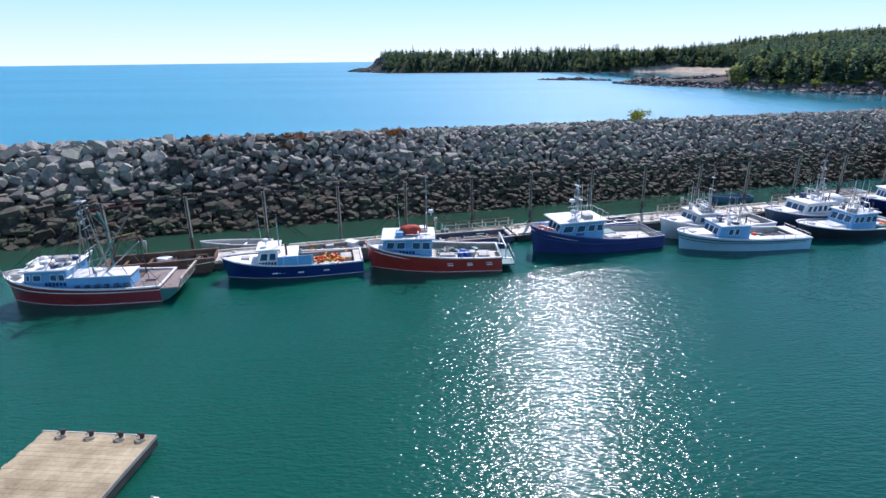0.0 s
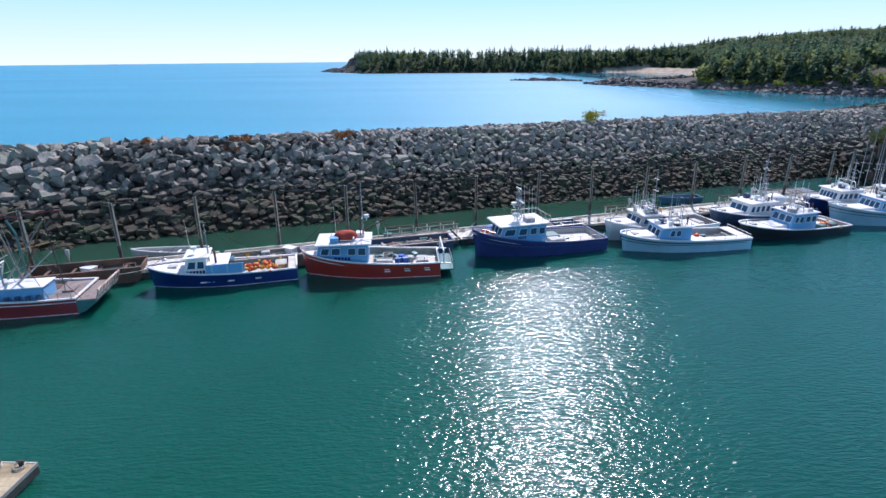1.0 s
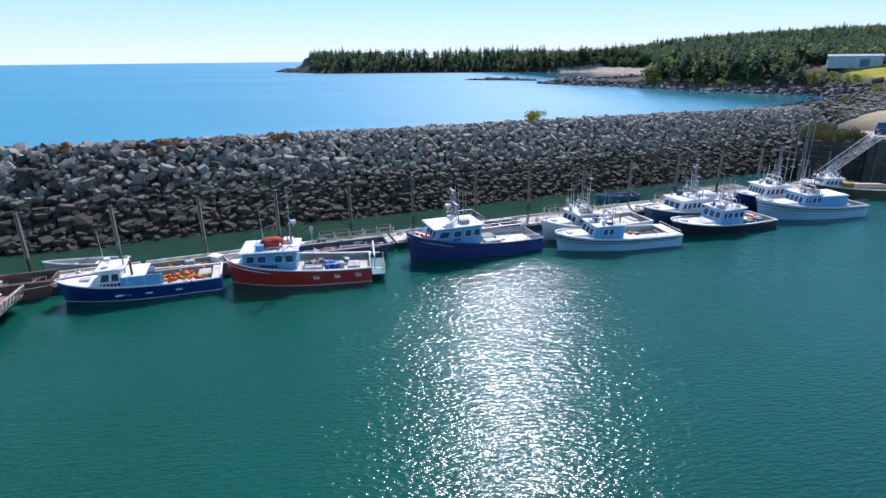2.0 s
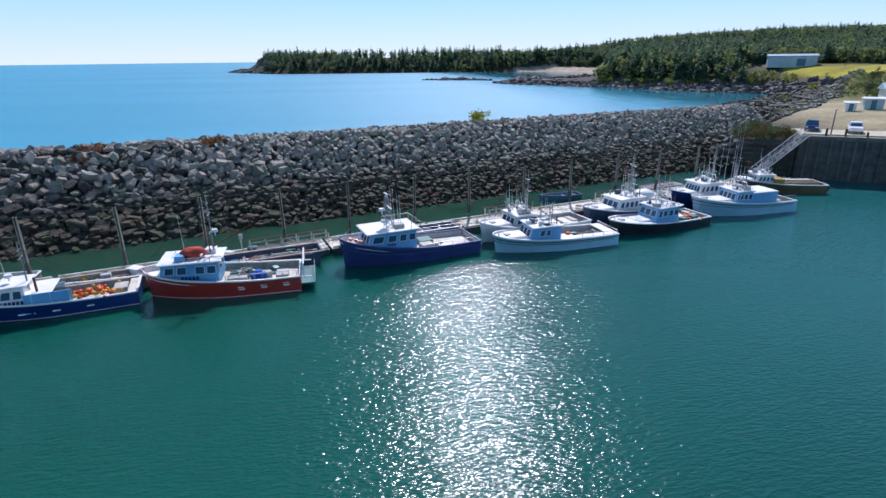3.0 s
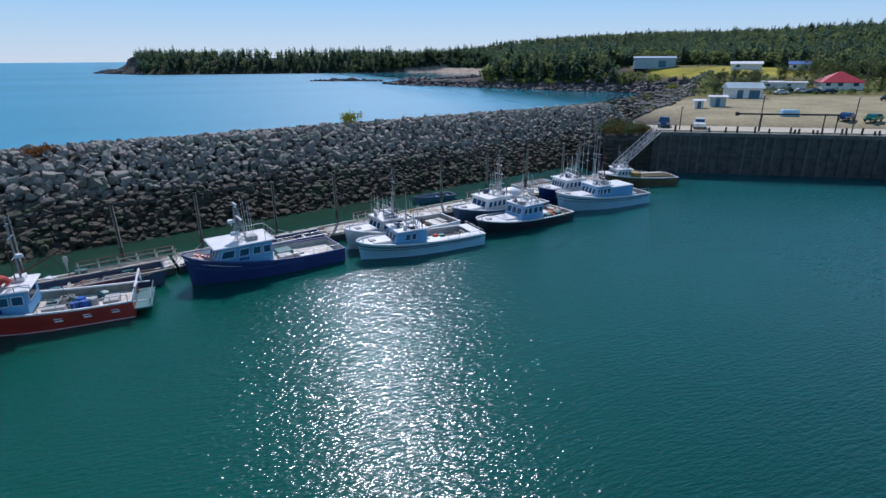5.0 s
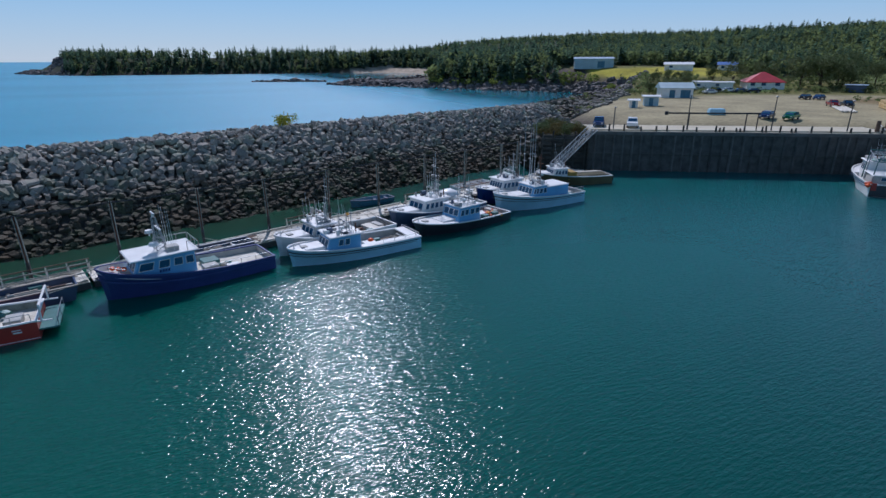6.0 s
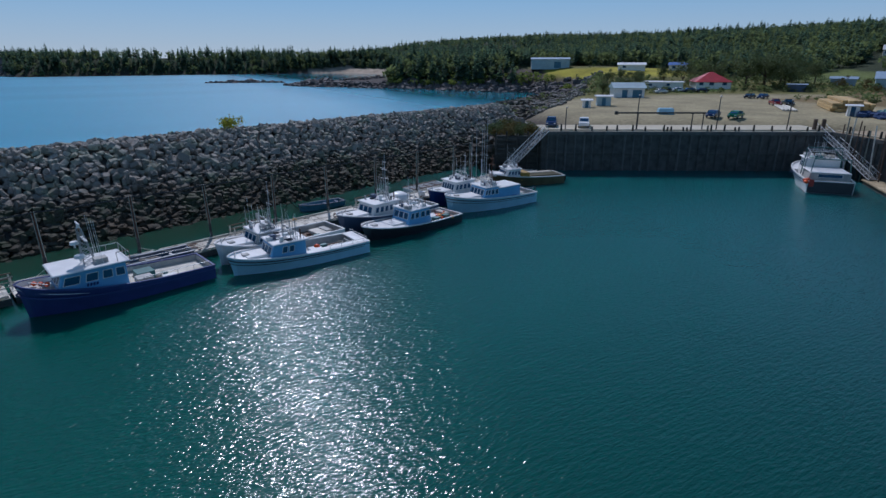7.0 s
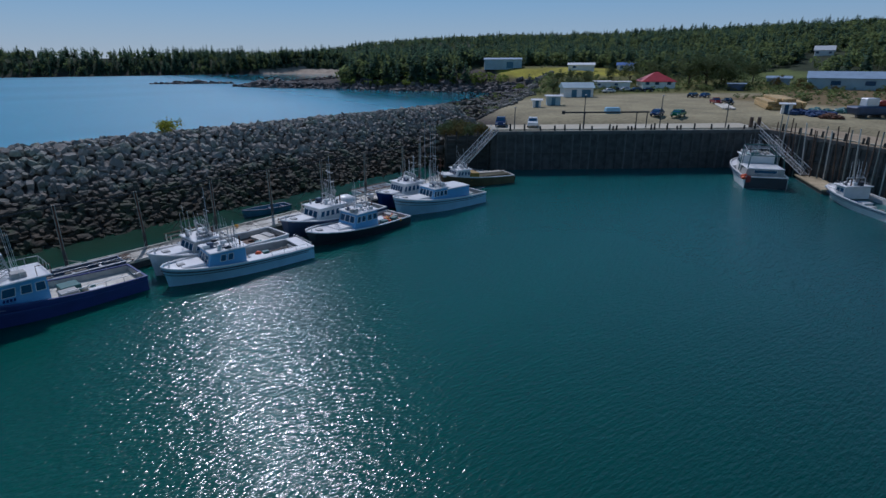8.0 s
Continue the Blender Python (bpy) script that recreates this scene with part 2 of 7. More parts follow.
    l.new(sep.outputs["Z"], strength.inputs["Value"])
    l.new(strength.outputs[0], mul3.inputs["Factor"])
    l.new(mul2.outputs["Result"], mul3.inputs["A"])
    l.new(weed.outputs[0], mul3.inputs["B"])
    l.new(mul3.outputs["Result"], b.inputs["Base Color"])
    return m


def land_material():
    """Ground: rock and weed by the shore, gravel yard, grass and scrub beyond."""
    m = bpy.data.materials.new("land")
    m.use_nodes = True
    n, l = m.node_tree.nodes, m.node_tree.links
    b = n["Principled BSDF"]
    b.inputs["Roughness"].default_value = 0.95
    b.inputs["Specular IOR Level"].default_value = 0.2
    vc = n.new("ShaderNodeVertexColor")
    vc.layer_name = "cover"
    geo = n.new("ShaderNodeNewGeometry")
    t1, t2 = n.new("ShaderNodeTexNoise"), n.new("ShaderNodeTexNoise")
    t1.inputs["Scale"].default_value, t1.inputs["Detail"].default_value = 0.12, 6
    t2.inputs["Scale"].default_value, t2.inputs["Detail"].default_value = 1.5, 4
    for t in (t1, t2):
        l.new(geo.outputs["Position"], t.inputs["Vector"])
    s = n.new("ShaderNodeMath")
    s.operation = "ADD"
    l.new(t1.outputs["Fac"], s.inputs[0])
    l.new(t2.outputs["Fac"], s.inputs[1])
    r = n.new("ShaderNodeMapRange")
    r.inputs["From Min"].default_value, r.inputs["From Max"].default_value = 0.6, 1.4
    r.inputs["To Min"].default_value, r.inputs["To Max"].default_value = 0.55, 1.4
    l.new(s.outputs[0], r.inputs["Value"])
    mul = n.new("ShaderNodeMix")
    mul.data_type, mul.blend_type = "RGBA", "MULTIPLY"
    mul.inputs["Factor"].default_value = 1.0
    l.new(vc.outputs["Color"], mul.inputs["A"])
    l.new(r.outputs[0], mul.inputs["B"])
    l.new(mul.outputs["Result"], b.inputs["Base Color"])
    bp = n.new("ShaderNodeBump")
    bp.inputs["Strength"].default_value, bp.inputs["Distance"].default_value = 0.5, 0.3
    l.new(s.outputs[0], bp.inputs["Height"])
    l.new(bp.outputs[0], b.inputs["Normal"])
    return m


HARBOUR_DARK, HARBOUR_LIGHT = (0.0080, 0.068, 0.044), (0.0125, 0.098, 0.066)
SHALLOW = (0.022, 0.058, 0.036)
SEA_DARK, SEA_LIGHT = (0.045, 0.235, 0.34), (0.070, 0.31, 0.44)
RIPPLE = 1.0
M = {
    "water": water_material(),
    "stone": stone_material(),
    "land": land_material(),
    "ledge": material("dark_shore_rock", (0.10, 0.09, 0.085), 0.9, vary=0.5, scale=0.3, fine=2, bump=0.6, tint=(0.19, 0.165, 0.15), island=0.5),
    "driftwood": material("bleached_driftwood", (0.40, 0.35, 0.29), 0.9, vary=0.35, scale=1, fine=5, bump=0.3, obj=0.4),
    "net": material("tangled_blue_netting", (0.04, 0.07, 0.16), 0.95, vary=0.5, scale=1.5, fine=9, bump=0.8),
    "raft_red": material("faded_red_canvas", (0.42, 0.06, 0.035), 0.85, vary=0.4, scale=2.2, fine=9, bump=0.7),
    "worn_deck": material("worn_brown_deck_paint", (0.22, 0.17, 0.15), 0.85, vary=0.4, scale=1.4, fine=7, bump=0.2, tint=(0.33, 0.27, 0.24)),
    "ochre": material("dull_ochre_hull_paint", (0.12, 0.10, 0.045), 0.5, vary=0.4, scale=0.7, bump=0.08),
    "olive": material("olive_netting_cover", (0.085, 0.08, 0.04), 0.95, vary=0.5, scale=1.2, fine=8, bump=0.6),
    "crib_wood": material("black_weedy_timber", (0.07, 0.07, 0.06), 0.9, vary=0.5, scale=0.9, fine=7, bump=0.5, obj=0.4),
    "core": material("rubble_core", (0.14, 0.128, 0.11), 0.95, vary=0.5, scale=0.6, bump=0.8),
    "dock_wood": material("weathered_planks", (0.70, 0.64, 0.52), 0.85, vary=0.4, scale=0.8, fine=6, tint=(0.84, 0.79, 0.68), obj=0.3),
    "float_deck": material("sandy_plank_deck", (0.36, 0.275, 0.15), 0.9, vary=0.4, scale=0.6, fine=5, tint=(0.54, 0.44, 0.27), obj=0.15),
    "dark_wood": material("creosoted_timber", (0.12, 0.118, 0.108), 0.85, vary=0.5, scale=0.9, fine=7, bump=0.4, obj=0.4),
    "brown_wood": material("brown_hull_planks", (0.13, 0.08, 0.05), 0.8, vary=0.4, scale=1.1, tint=(0.2, 0.13, 0.09)),
    "pile_wood": material("grey_pile_timber", (0.21, 0.215, 0.175), 0.75, vary=0.4, scale=1.0, fine=8, tint=(0.36, 0.37, 0.31)),
    "white": material("white_paint", (0.82, 0.80, 0.765), 0.4, vary=0.14, scale=1.0, fine=9, bump=0.05),
    # white house walls with the blue of skylit shade put into the colour
    "shadeblue": material("shade_blue_white_paint", (0.20, 0.43, 0.70), 0.45, vary=0.14, scale=1.0, bump=0.05),
    "greywhite": material("scuffed_grey_deck", (0.47, 0.455, 0.42), 0.7, vary=0.3, scale=1.4, bump=0.1),
    "maroon": material("dark_red_hull_paint", (0.24, 0.035, 0.04), 0.4, vary=0.25, scale=0.8, bump=0.05),
    "red": material("bright_red_hull_paint", (0.36, 0.04, 0.028), 0.42, vary=0.2, scale=0.8, bump=0.04),
    "navy": material("navy_hull_paint", (0.015, 0.035, 0.16), 0.35, vary=0.25, scale=0.8, bump=0.04),
    "blue": material("royal_blue_hull_paint", (0.042, 0.056, 0.19), 0.42, vary=0.2, scale=0.8, bump=0.04),
    "black": material("black_hull_paint", (0.032, 0.037, 0.046), 0.4, vary=0.3, scale=0.8, bump=0.05),
    "slate": material("slate_blue_hull_paint", (0.06, 0.09, 0.16), 0.4, vary=0.3, scale=0.8, bump=0.05),
    "teal": material("dull_green_paint", (0.06, 0.17, 0.16), 0.5, vary=0.3, scale=0.8, bump=0.05),
    "seablue": material("dull_sea_blue_paint", (0.07, 0.18, 0.26), 0.5, vary=0.3, scale=0.8, bump=0.05),
    # light blue paint; on white hulls it stands for skylit shade
    "skytint": material("light_blue_and_shade_paint", (0.40, 0.61, 0.73), 0.35, vary=0.12, scale=0.8, bump=0.04),
    "yellow": material("mustard_paint", (0.36, 0.22, 0.03), 0.5, vary=0.35, scale=0.9, bump=0.08),
    "orange": material("orange_float_plastic", (0.75, 0.10, 0.015), 0.45, vary=0.25, scale=2.5, bump=0.1, obj=0.4),
    "amber": material("yellow_float_plastic", (0.75, 0.38, 0.02), 0.5, vary=0.25, scale=2.5, bump=0.1, obj=0.4),
    "blueplastic": material("blue_drum_plastic", (0.02, 0.10, 0.42), 0.4, vary=0.2, scale=2, bump=0.05),
    "steel": material("galvanised_steel", (0.38, 0.39, 0.40), 0.45, metal=0.7, vary=0.25, scale=2, bump=0.08),
    "red_deck": material("worn_red_deck_paint", (0.36, 0.15, 0.11), 0.85, vary=0.5, scale=1.2, fine=6, bump=0.2, tint=(0.55, 0.42, 0.36)),
    "rust": material("rusty_steel", (0.16, 0.075, 0.045), 0.8, metal=0.2, vary=0.45, scale=1.8, bump=0.3),
    "rope": material("pale_rope", (0.5, 0.46, 0.38), 0.9, vary=0.3, scale=6, bump=0.2),
    "cable": material("dark_cable", (0.03, 0.03, 0.03), 0.6, vary=0.2),
    # dark glass with the sky's blue reflection put into its base colour
    "glass": material("sky_tinted_glass", (0.03, 0.09, 0.17), 0.08, vary=0.2, bump=0.0),
    "rubber": material("black_rubber", (0.02, 0.02, 0.02), 0.8, vary=0.3, bump=0.2),
    "concrete": material("pale_concrete", (0.56, 0.48, 0.32), 0.9, vary=0.22, scale=0.25, fine=2, bump=0.2, tint=(0.56, 0.51, 0.40)),
    "packed_gravel": material("packed_brown_gravel", (0.345, 0.255, 0.15), 0.95, vary=0.3, scale=0.25, fine=3, bump=0.3, tint=(0.44, 0.34, 0.21)),
    "redroof": material("red_metal_roof", (0.45, 0.03, 0.04), 0.5, vary=0.25, scale=0.6, bump=0.1),
    "royalroof": material("bright_blue_metal_roof", (0.07, 0.16, 0.42), 0.5, vary=0.2, scale=0.4, bump=0.1),
    "blueroof": material("blue_grey_metal_roof", (0.30, 0.38, 0.47), 0.5, vary=0.2, scale=0.4, bump=0.1),
    "cladding": material("pale_grey_cladding", (0.40, 0.50, 0.53), 0.6, vary=0.2, scale=0.4, bump=0.1),
    "lumber": material("fresh_sawn_lumber", (0.52, 0.36, 0.15), 0.8, vary=0.3, scale=0.8, bump=0.2, obj=0.4),
    "bark": material("bark", (0.09, 0.07, 0.05), 0.9, vary=0.4, scale=2, bump=0.5),
    "conifer": material("spruce_needles", (0.082, 0.130, 0.095), 0.9, vary=0.5, scale=0.03, fine=1.5, bump=0.0, tint=(0.135, 0.19, 0.115), island=0.3, spec=0.15),
    "leaf": material("broad_leaves", (0.10, 0.145, 0.075), 0.85, vary=0.6, scale=0.03, fine=2.0, bump=0.0, tint=(0.20, 0.24, 0.095), island=0.3, spec=0.2),
    "scrub_leaf": material("brown_green_leaves", (0.10, 0.085, 0.03), 0.85, vary=0.4, scale=0.3, fine=2.0, bump=0.0, tint=(0.17, 0.14, 0.05), island=0.5, spec=0.2),
    "shrub": material("yellow_green_shrub", (0.20, 0.24, 0.03), 0.85, vary=0.4, scale=0.8, bump=0.0, tint=(0.34, 0.36, 0.05), island=0.4, spec=0.2),
    "bush_leaf": material("bright_bush_leaves", (0.15, 0.19, 0.05), 0.85, vary=0.5, scale=0.3, fine=2.0, bump=0.0, tint=(0.25, 0.28, 0.07), island=0.4, spec=0.2),
    "gate_paint": material("rust_stained_pale_paint", (0.56, 0.27, 0.15), 0.8, vary=0.6, scale=2.2, fine=9, bump=0.2, tint=(0.84, 0.72, 0.58)),
    "weed": material("rust_red_weed", (0.30, 0.10, 0.03), 0.9, vary=0.4, scale=0.8, bump=0.0, tint=(0.42, 0.17, 0.05), island=0.4, spec=0.1),
    "carblue": material("blue_car_paint", (0.03, 0.06, 0.16), 0.25, metal=0.3, vary=0.1),
    "cargreen": material("green_car_paint", (0.02, 0.16, 0.07), 0.25, metal=0.2, vary=0.1),
    "carred": material("red_car_paint", (0.28, 0.02, 0.02), 0.25, metal=0.2, vary=0.1),
    "cardark": material("dark_car_paint", (0.02, 0.022, 0.028), 0.25, metal=0.3, vary=0.1),
    "lamp": material("red_lamp_plastic", (0.5, 0.02, 0.02), 0.3, vary=0.1),
}


for key, colour in (("conifer", (0.12, 0.19, 0.11)), ("leaf", (0.22, 0.27, 0.10)), ("bush_leaf", (0.26, 0.33, 0.07)), ("shrub", (0.45, 0.45, 0.06)), ("scrub_leaf", (0.24, 0.20, 0.06))):
    nt = M[key].node_tree
    thin, both = nt.nodes.new("ShaderNodeBsdfTranslucent"), nt.nodes.new("ShaderNodeMixShader")
    thin.inputs["Color"].default_value = (*colour, 1)
    both.inputs[0].default_value = 0.5
    nt.links.new(nt.nodes["Principled BSDF"].outputs[0], both.inputs[1])
    nt.links.new(thin.outputs[0], both.inputs[2])
    nt.links.new(both.outputs[0], nt.nodes["Material Output"].inputs["Surface"])


# ---- mesh helpers ----
def thing(name, m, label, category, group="", kind=""):
    """An Empty at the base of a thing, whose parts hang under it."""
    ob = new(name)
    ob.empty_display_size = 0.3
    ob.matrix_world = m
    return tagged(ob, label, category, group, kind)


def part(name, bm, mat_name, parent=None, label="", smooth=False):
    """Link a bmesh as one mesh object under a thing or a part."""
    me = bpy.data.meshes.new(name)
    if smooth:
        for f in bm.faces:
            f.smooth = True
    bm.to_mesh(me)
    bm.free()
    me.materials.append(M[mat_name])
    ob = new(name, me)
    if parent:
        ob.parent = parent
    if label:
        ob["label"] = label
    return ob


def quad(bm, *vs):
    return bm.faces.new([bm.verts.new(v) for v in vs])


def slab(bm, x0, x1, y0, y1, z0, z1, bev=0.0, m=None, top=(1, 1), shift=(0, 0)):
    """A box with a bevel; top: scale of its upper face, shift: its offset."""
    cx, cy = (x0 + x1) / 2, (y0 + y1) / 2
    vs = []
    for z, s, o in ((z0, (1, 1), (0, 0)), (z1, top, shift)):
        for x, y in ((x0, y0), (x1, y0), (x1, y1), (x0, y1)):
            v = Vector((cx + (x - cx) * s[0] + o[0], cy + (y - cy) * s[1] + o[1], z))
            vs.append(bm.verts.new(m @ v if m else v))
    fs = [bm.faces.new([vs[i] for i in q]) for q in ((3, 2, 1, 0), (4, 5, 6, 7), (0, 1, 5, 4), (1, 2, 6, 5), (2, 3, 7, 6), (3, 0, 4, 7))]
    if bev:
        bmesh.ops.bevel(bm, geom=list({e for f in fs for e in f.edges}), offset=bev, segments=1, affect="EDGES")
    return bm


def rod(bm, a, b, r, r2=None, n=6):
    """A round bar from a to b."""
    a, b = Vector(a), Vector(b)
    r2 = r if r2 is None else r2
    d = (b - a).normalized()
    u = d.orthogonal().normalized()
    w = d.cross(u)
    ra, rb = [], []
    for i in range(n):
        c = u * math.cos(2 * math.pi * i / n) + w * math.sin(2 * math.pi * i / n)
        ra.append(bm.verts.new(a + c * r))
        rb.append(bm.verts.new(b + c * r2))
    for i in range(n):
        bm.faces.new((ra[i], ra[(i + 1) % n], rb[(i + 1) % n], rb[i]))
    bm.faces.new(ra[::-1])
    bm.faces.new(rb)
    return bm


def line(bm, pts, r, n=5):
    """A round bar along a bent line."""
    pts = [Vector(p) for p in pts]
    prev = None
    u = None
    for i, p in enumerate(pts):
        d = (pts[min(i + 1, len(pts) - 1)] - pts[max(i - 1, 0)])
        d = d.normalized() if d.length > 1e-6 else Vector((1, 0, 0))
        u = d.orthogonal().normalized() if u is None else (u - d * u.dot(d))
        u = u.normalized() if u.length > 1e-4 else d.orthogonal().normalized()
        w = d.cross(u)
        cur = [bm.verts.new(p + (u * math.cos(2 * math.pi * k / n) + w * math.sin(2 * math.pi * k / n)) * r) for k in range(n)]
        if prev:
            for k in range(n):
                bm.faces.new((prev[k], prev[(k + 1) % n], cur[(k + 1) % n], cur[k]))
        else:
            bm.faces.new(cur[::-1])
        prev = cur
    bm.faces.new(prev)
    return bm


def lump(bm, c, r, rnd, squash=(1, 1, 1), sub=1, rough=0.25):
    """An uneven ball."""
    made = bmesh.ops.create_icosphere(bm, subdivisions=sub, radius=1.0)["verts"]
    for v in made:
        k = 1 + rnd.uniform(-rough, rough)
        v.co = Vector(c) + Vector((v.co.x * squash[0], v.co.y * squash[1], v.co.z * squash[2])) * r * k
    return bm


def B():
    return bmesh.new()


def heading(a, b):
    """A pose at a (on the water) that points its x axis to b."""
    a, b = Vector((*a, 0)), Vector((*b, 0))
    return Matrix.Translation(a) @ Matrix.Rotation(math.atan2(b.y - a.y, b.x - a.x), 4, "Z")


def smoothstep(v):
    v = np.clip(v, 0, 1)
    return v * v * (3 - 2 * v)


# ---- water ----
bm = B()
rings = [0.0, 40, 90, 180, 400, 900, 2000, 4900]
prev = None
for r in rings:
    cur = [bm.verts.new((10 + r * math.cos(2 * math.pi * i / 96), r * math.sin(2 * math.pi * i / 96), 0)) for i in range(96 if r else 1)]
    if prev:
        for i in range(96):
            if len(prev) == 1:
                bm.faces.new((prev[0], cur[i], cur[(i + 1) % 96]))
            else:
                bm.faces.new((prev[i], cur[i], cur[(i + 1) % 96], prev[(i + 1) % 96]))
    prev = cur
tagged(part("water", bm, "water"), "rippled green harbour water and blue sea", "water", kind="structure")

# ---- land ----
COAST = np.array([(80, 80), (92, 112), (112, 152), (140, 188), (168, 202), (190, 213), (212, 232), (208, 254), (199, 270), (188, 287), (179, 311), (166, 333), (147, 362), (121, 394), (117, 412), (135, 428), (178, 442),
                  (240, 508), (285, 590), (290, 650), (268, 722), (210, 735), (68, 752), (-85, 775), (-170, 905), (-178, 945), (-100, 990), (100, 1150),
                  (900, 1500), (2400, 1700), (2400, -300), (128, -300), (104, 8), (119, 47), (116, 54)], float)
CLEAR = np.array([(75, 70), (125, 165), (160, 205), (206, 222), (219, 250), (222, 285), (252, 285), (258, 215), (236, 166), (262, 132), (300, 96), (330, 20), (300, -120), (90, -120)], float)


OPEN = np.array([(100, 330), (160, 338), (192, 392), (210, 428), (266, 528), (306, 592), (310, 652), (286, 738), (200, 745), (205, 590), (175, 475), (100, 440)], float)
ISLET = np.array([(74, 492), (88, 481), (106, 476), (123, 465), (121, 472), (104, 484), (90, 489)], float)


BANK = np.array([(88, 108), (116, 117), (138, 136), (163, 160), (196, 190), (222, 212), (226, 236), (200, 224), (140, 200), (96, 140)], float)
STRIP = np.array([(226, 256), (236, 269), (242, 251), (247, 230), (262, 212), (277, 206), (240, 171), (216, 169), (202, 172), (194, 181), (212, 204), (229, 232)], float)
LAWN = np.array([(180, 137), (192, 130), (212, 132), (226, 137), (210, 140), (198, 142)], float)
FIELD = np.array([(250, 128), (276, 146), (298, 158), (322, 148), (302, 118), (262, 118)], float)


def inside(px, py, poly):
    """Signed distance to a polygon, positive inside."""
    d = np.full(px.shape, 1e9)
    odd = np.zeros(px.shape, bool)
    for (ax, ay), (bx, by) in zip(poly, np.roll(poly, -1, 0)):
        ex, ey = bx - ax, by - ay
        t = np.clip(((px - ax) * ex + (py - ay) * ey) / (ex * ex + ey * ey), 0, 1)
        d = np.minimum(d, np.hypot(px - ax - t * ex, py - ay - t * ey))
        hit = (ay > py) != (by > py)
        odd ^= hit & (px < (bx - ax) * (py - ay) / (by - ay if by != ay else 1e-9) + ax)
    return np.where(odd, d, -d)


def waves(x, y, k):
    return (np.sin(x * 0.031 * k + 1.3) * np.cos(y * 0.027 * k + 0.4) + 0.6 * np.sin(x * 0.071 * k + y * 0.053 * k) + 0.4 * np.cos(x * 0.13 * k - y * 0.11 * k + 2)) / 2


def terrain(x, y):
    """The height of the ground."""
    d = np.maximum(inside(x, y, COAST) + 2.2 * waves(x, y, 4.0) * (y > 110), inside(x, y, ISLET) * 1.0)
    flat = smoothstep(1 - (np.hypot((x - 140) / 1.35, (y - 62)) - 62) / 70)
    rise = np.clip(np.maximum((y - 150) / 60, (x - 275) / 80), 0, 1)
    hill = 6.8 + 6.5 * smoothstep((d - 6) / 34) * rise + 2.3 * smoothstep((x - 170) / 80) * (1 - rise) + 29.5 * smoothstep((x - 240) / 400) * smoothstep((d - 30) / 200) + 5.5 * smoothstep((y - 560) / 200) * smoothstep(d / 40) + 1.5 * waves(x, y, 0.6)
    low = smoothstep((inside(x, y, OPEN) + 14) / 14)
    up = (hill * (1 - low) + np.where(y > 500, 5.6, 2.4) * low) * (1 - flat) + 6.45 * flat
    bank = smoothstep((inside(x, y, BANK) + 2) / 10)
    up = up * (1 - bank) + 3.3 * bank
    tip = smoothstep((-0.1534 * (y - 595) - 76 - x) / 16) * (y > 640)
    up = up * (1 - tip) + 3.2 * tip
    beach = np.where(d > 0, 1.6 * smoothstep(d / 6) + (up - 1.6) * smoothstep((d - 3) / 16), 0.25 * d)
    rough = 0.7 * waves(x, y, 9.0) * smoothstep((d + 6) / 8) * (1 - smoothstep((d - 20) / 10)) * (1 - flat)
    return np.maximum(beach + rough, -4), d, flat


xs = np.concatenate([np.arange(-330, 60, 18), np.arange(60, 360, 4.5), np.arange(360, 900, 18), np.arange(900, 2500, 80)])
ys = np.concatenate([np.arange(-280, 30, 15), np.arange(30, 260, 4.5), np.arange(260, 540, 7), np.arange(540, 1000, 14), np.arange(1000, 1750, 60)])
gx, gy = np.meshgrid(xs, ys)
gz, gd = terrain(gx, gy)[:2]
ground_me = bpy.data.meshes.new("ground")
w = len(xs)
keep = []
top = np.maximum.reduce([gz[:-1, :-1], gz[1:, :-1], gz[:-1, 1:], gz[1:, 1:]]) > -2.5
for j, i in zip(*np.nonzero(top)):
    keep.append((j * w + i, j * w + i + 1, (j + 1) * w + i + 1, (j + 1) * w + i))
ground_me.from_pydata(np.stack([gx, gy, gz], -1).reshape(-1, 3).tolist(), [], keep)
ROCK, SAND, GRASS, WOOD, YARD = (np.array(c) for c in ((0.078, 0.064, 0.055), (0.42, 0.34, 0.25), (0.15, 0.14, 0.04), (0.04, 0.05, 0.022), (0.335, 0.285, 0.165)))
gc = inside(gx, gy, CLEAR)
k_rock = (np.maximum(1 - smoothstep((gd - 9 + 6 * (gy > 700) - 18 * (gx > 190) * (gy > 175) * (gy < 300)) / 8), smoothstep(inside(gx, gy, OPEN) / 8)))[..., None]
k_yard = (smoothstep((1 - np.hypot((gx - 150) / 1.15, gy - 62) / 74) * 8))[..., None]
k_clear = smoothstep(gc / 12 + 0.5)[..., None]
k_sand = ((inside(gx, gy, OPEN) > 0) & (gy > 505) & (gd < 26) & (gx > 222))[..., None]
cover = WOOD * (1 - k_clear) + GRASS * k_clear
cover = cover * (1 - k_yard) + YARD * k_yard
cover = cover * (1 - k_rock) + ROCK * np.where(gy > 690, 0.45, 1.0)[..., None] * k_rock
# shade under the far woods, put into the ground colour
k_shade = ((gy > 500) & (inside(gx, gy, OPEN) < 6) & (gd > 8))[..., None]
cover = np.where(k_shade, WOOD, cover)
cover = np.where(k_sand, SAND, cover)
k_weed = (smoothstep((gx - 174) / 10) * smoothstep((104 - gy) / 10) * (gx < 300))[..., None]
cover = cover * (1 - k_weed) + np.array((0.20, 0.145, 0.065)) * k_weed
k_strip = smoothstep((inside(gx, gy, STRIP) + 2) / 4)[..., None]
cover = cover * (1 - k_strip) + np.array((0.34, 0.30, 0.03)) * k_strip
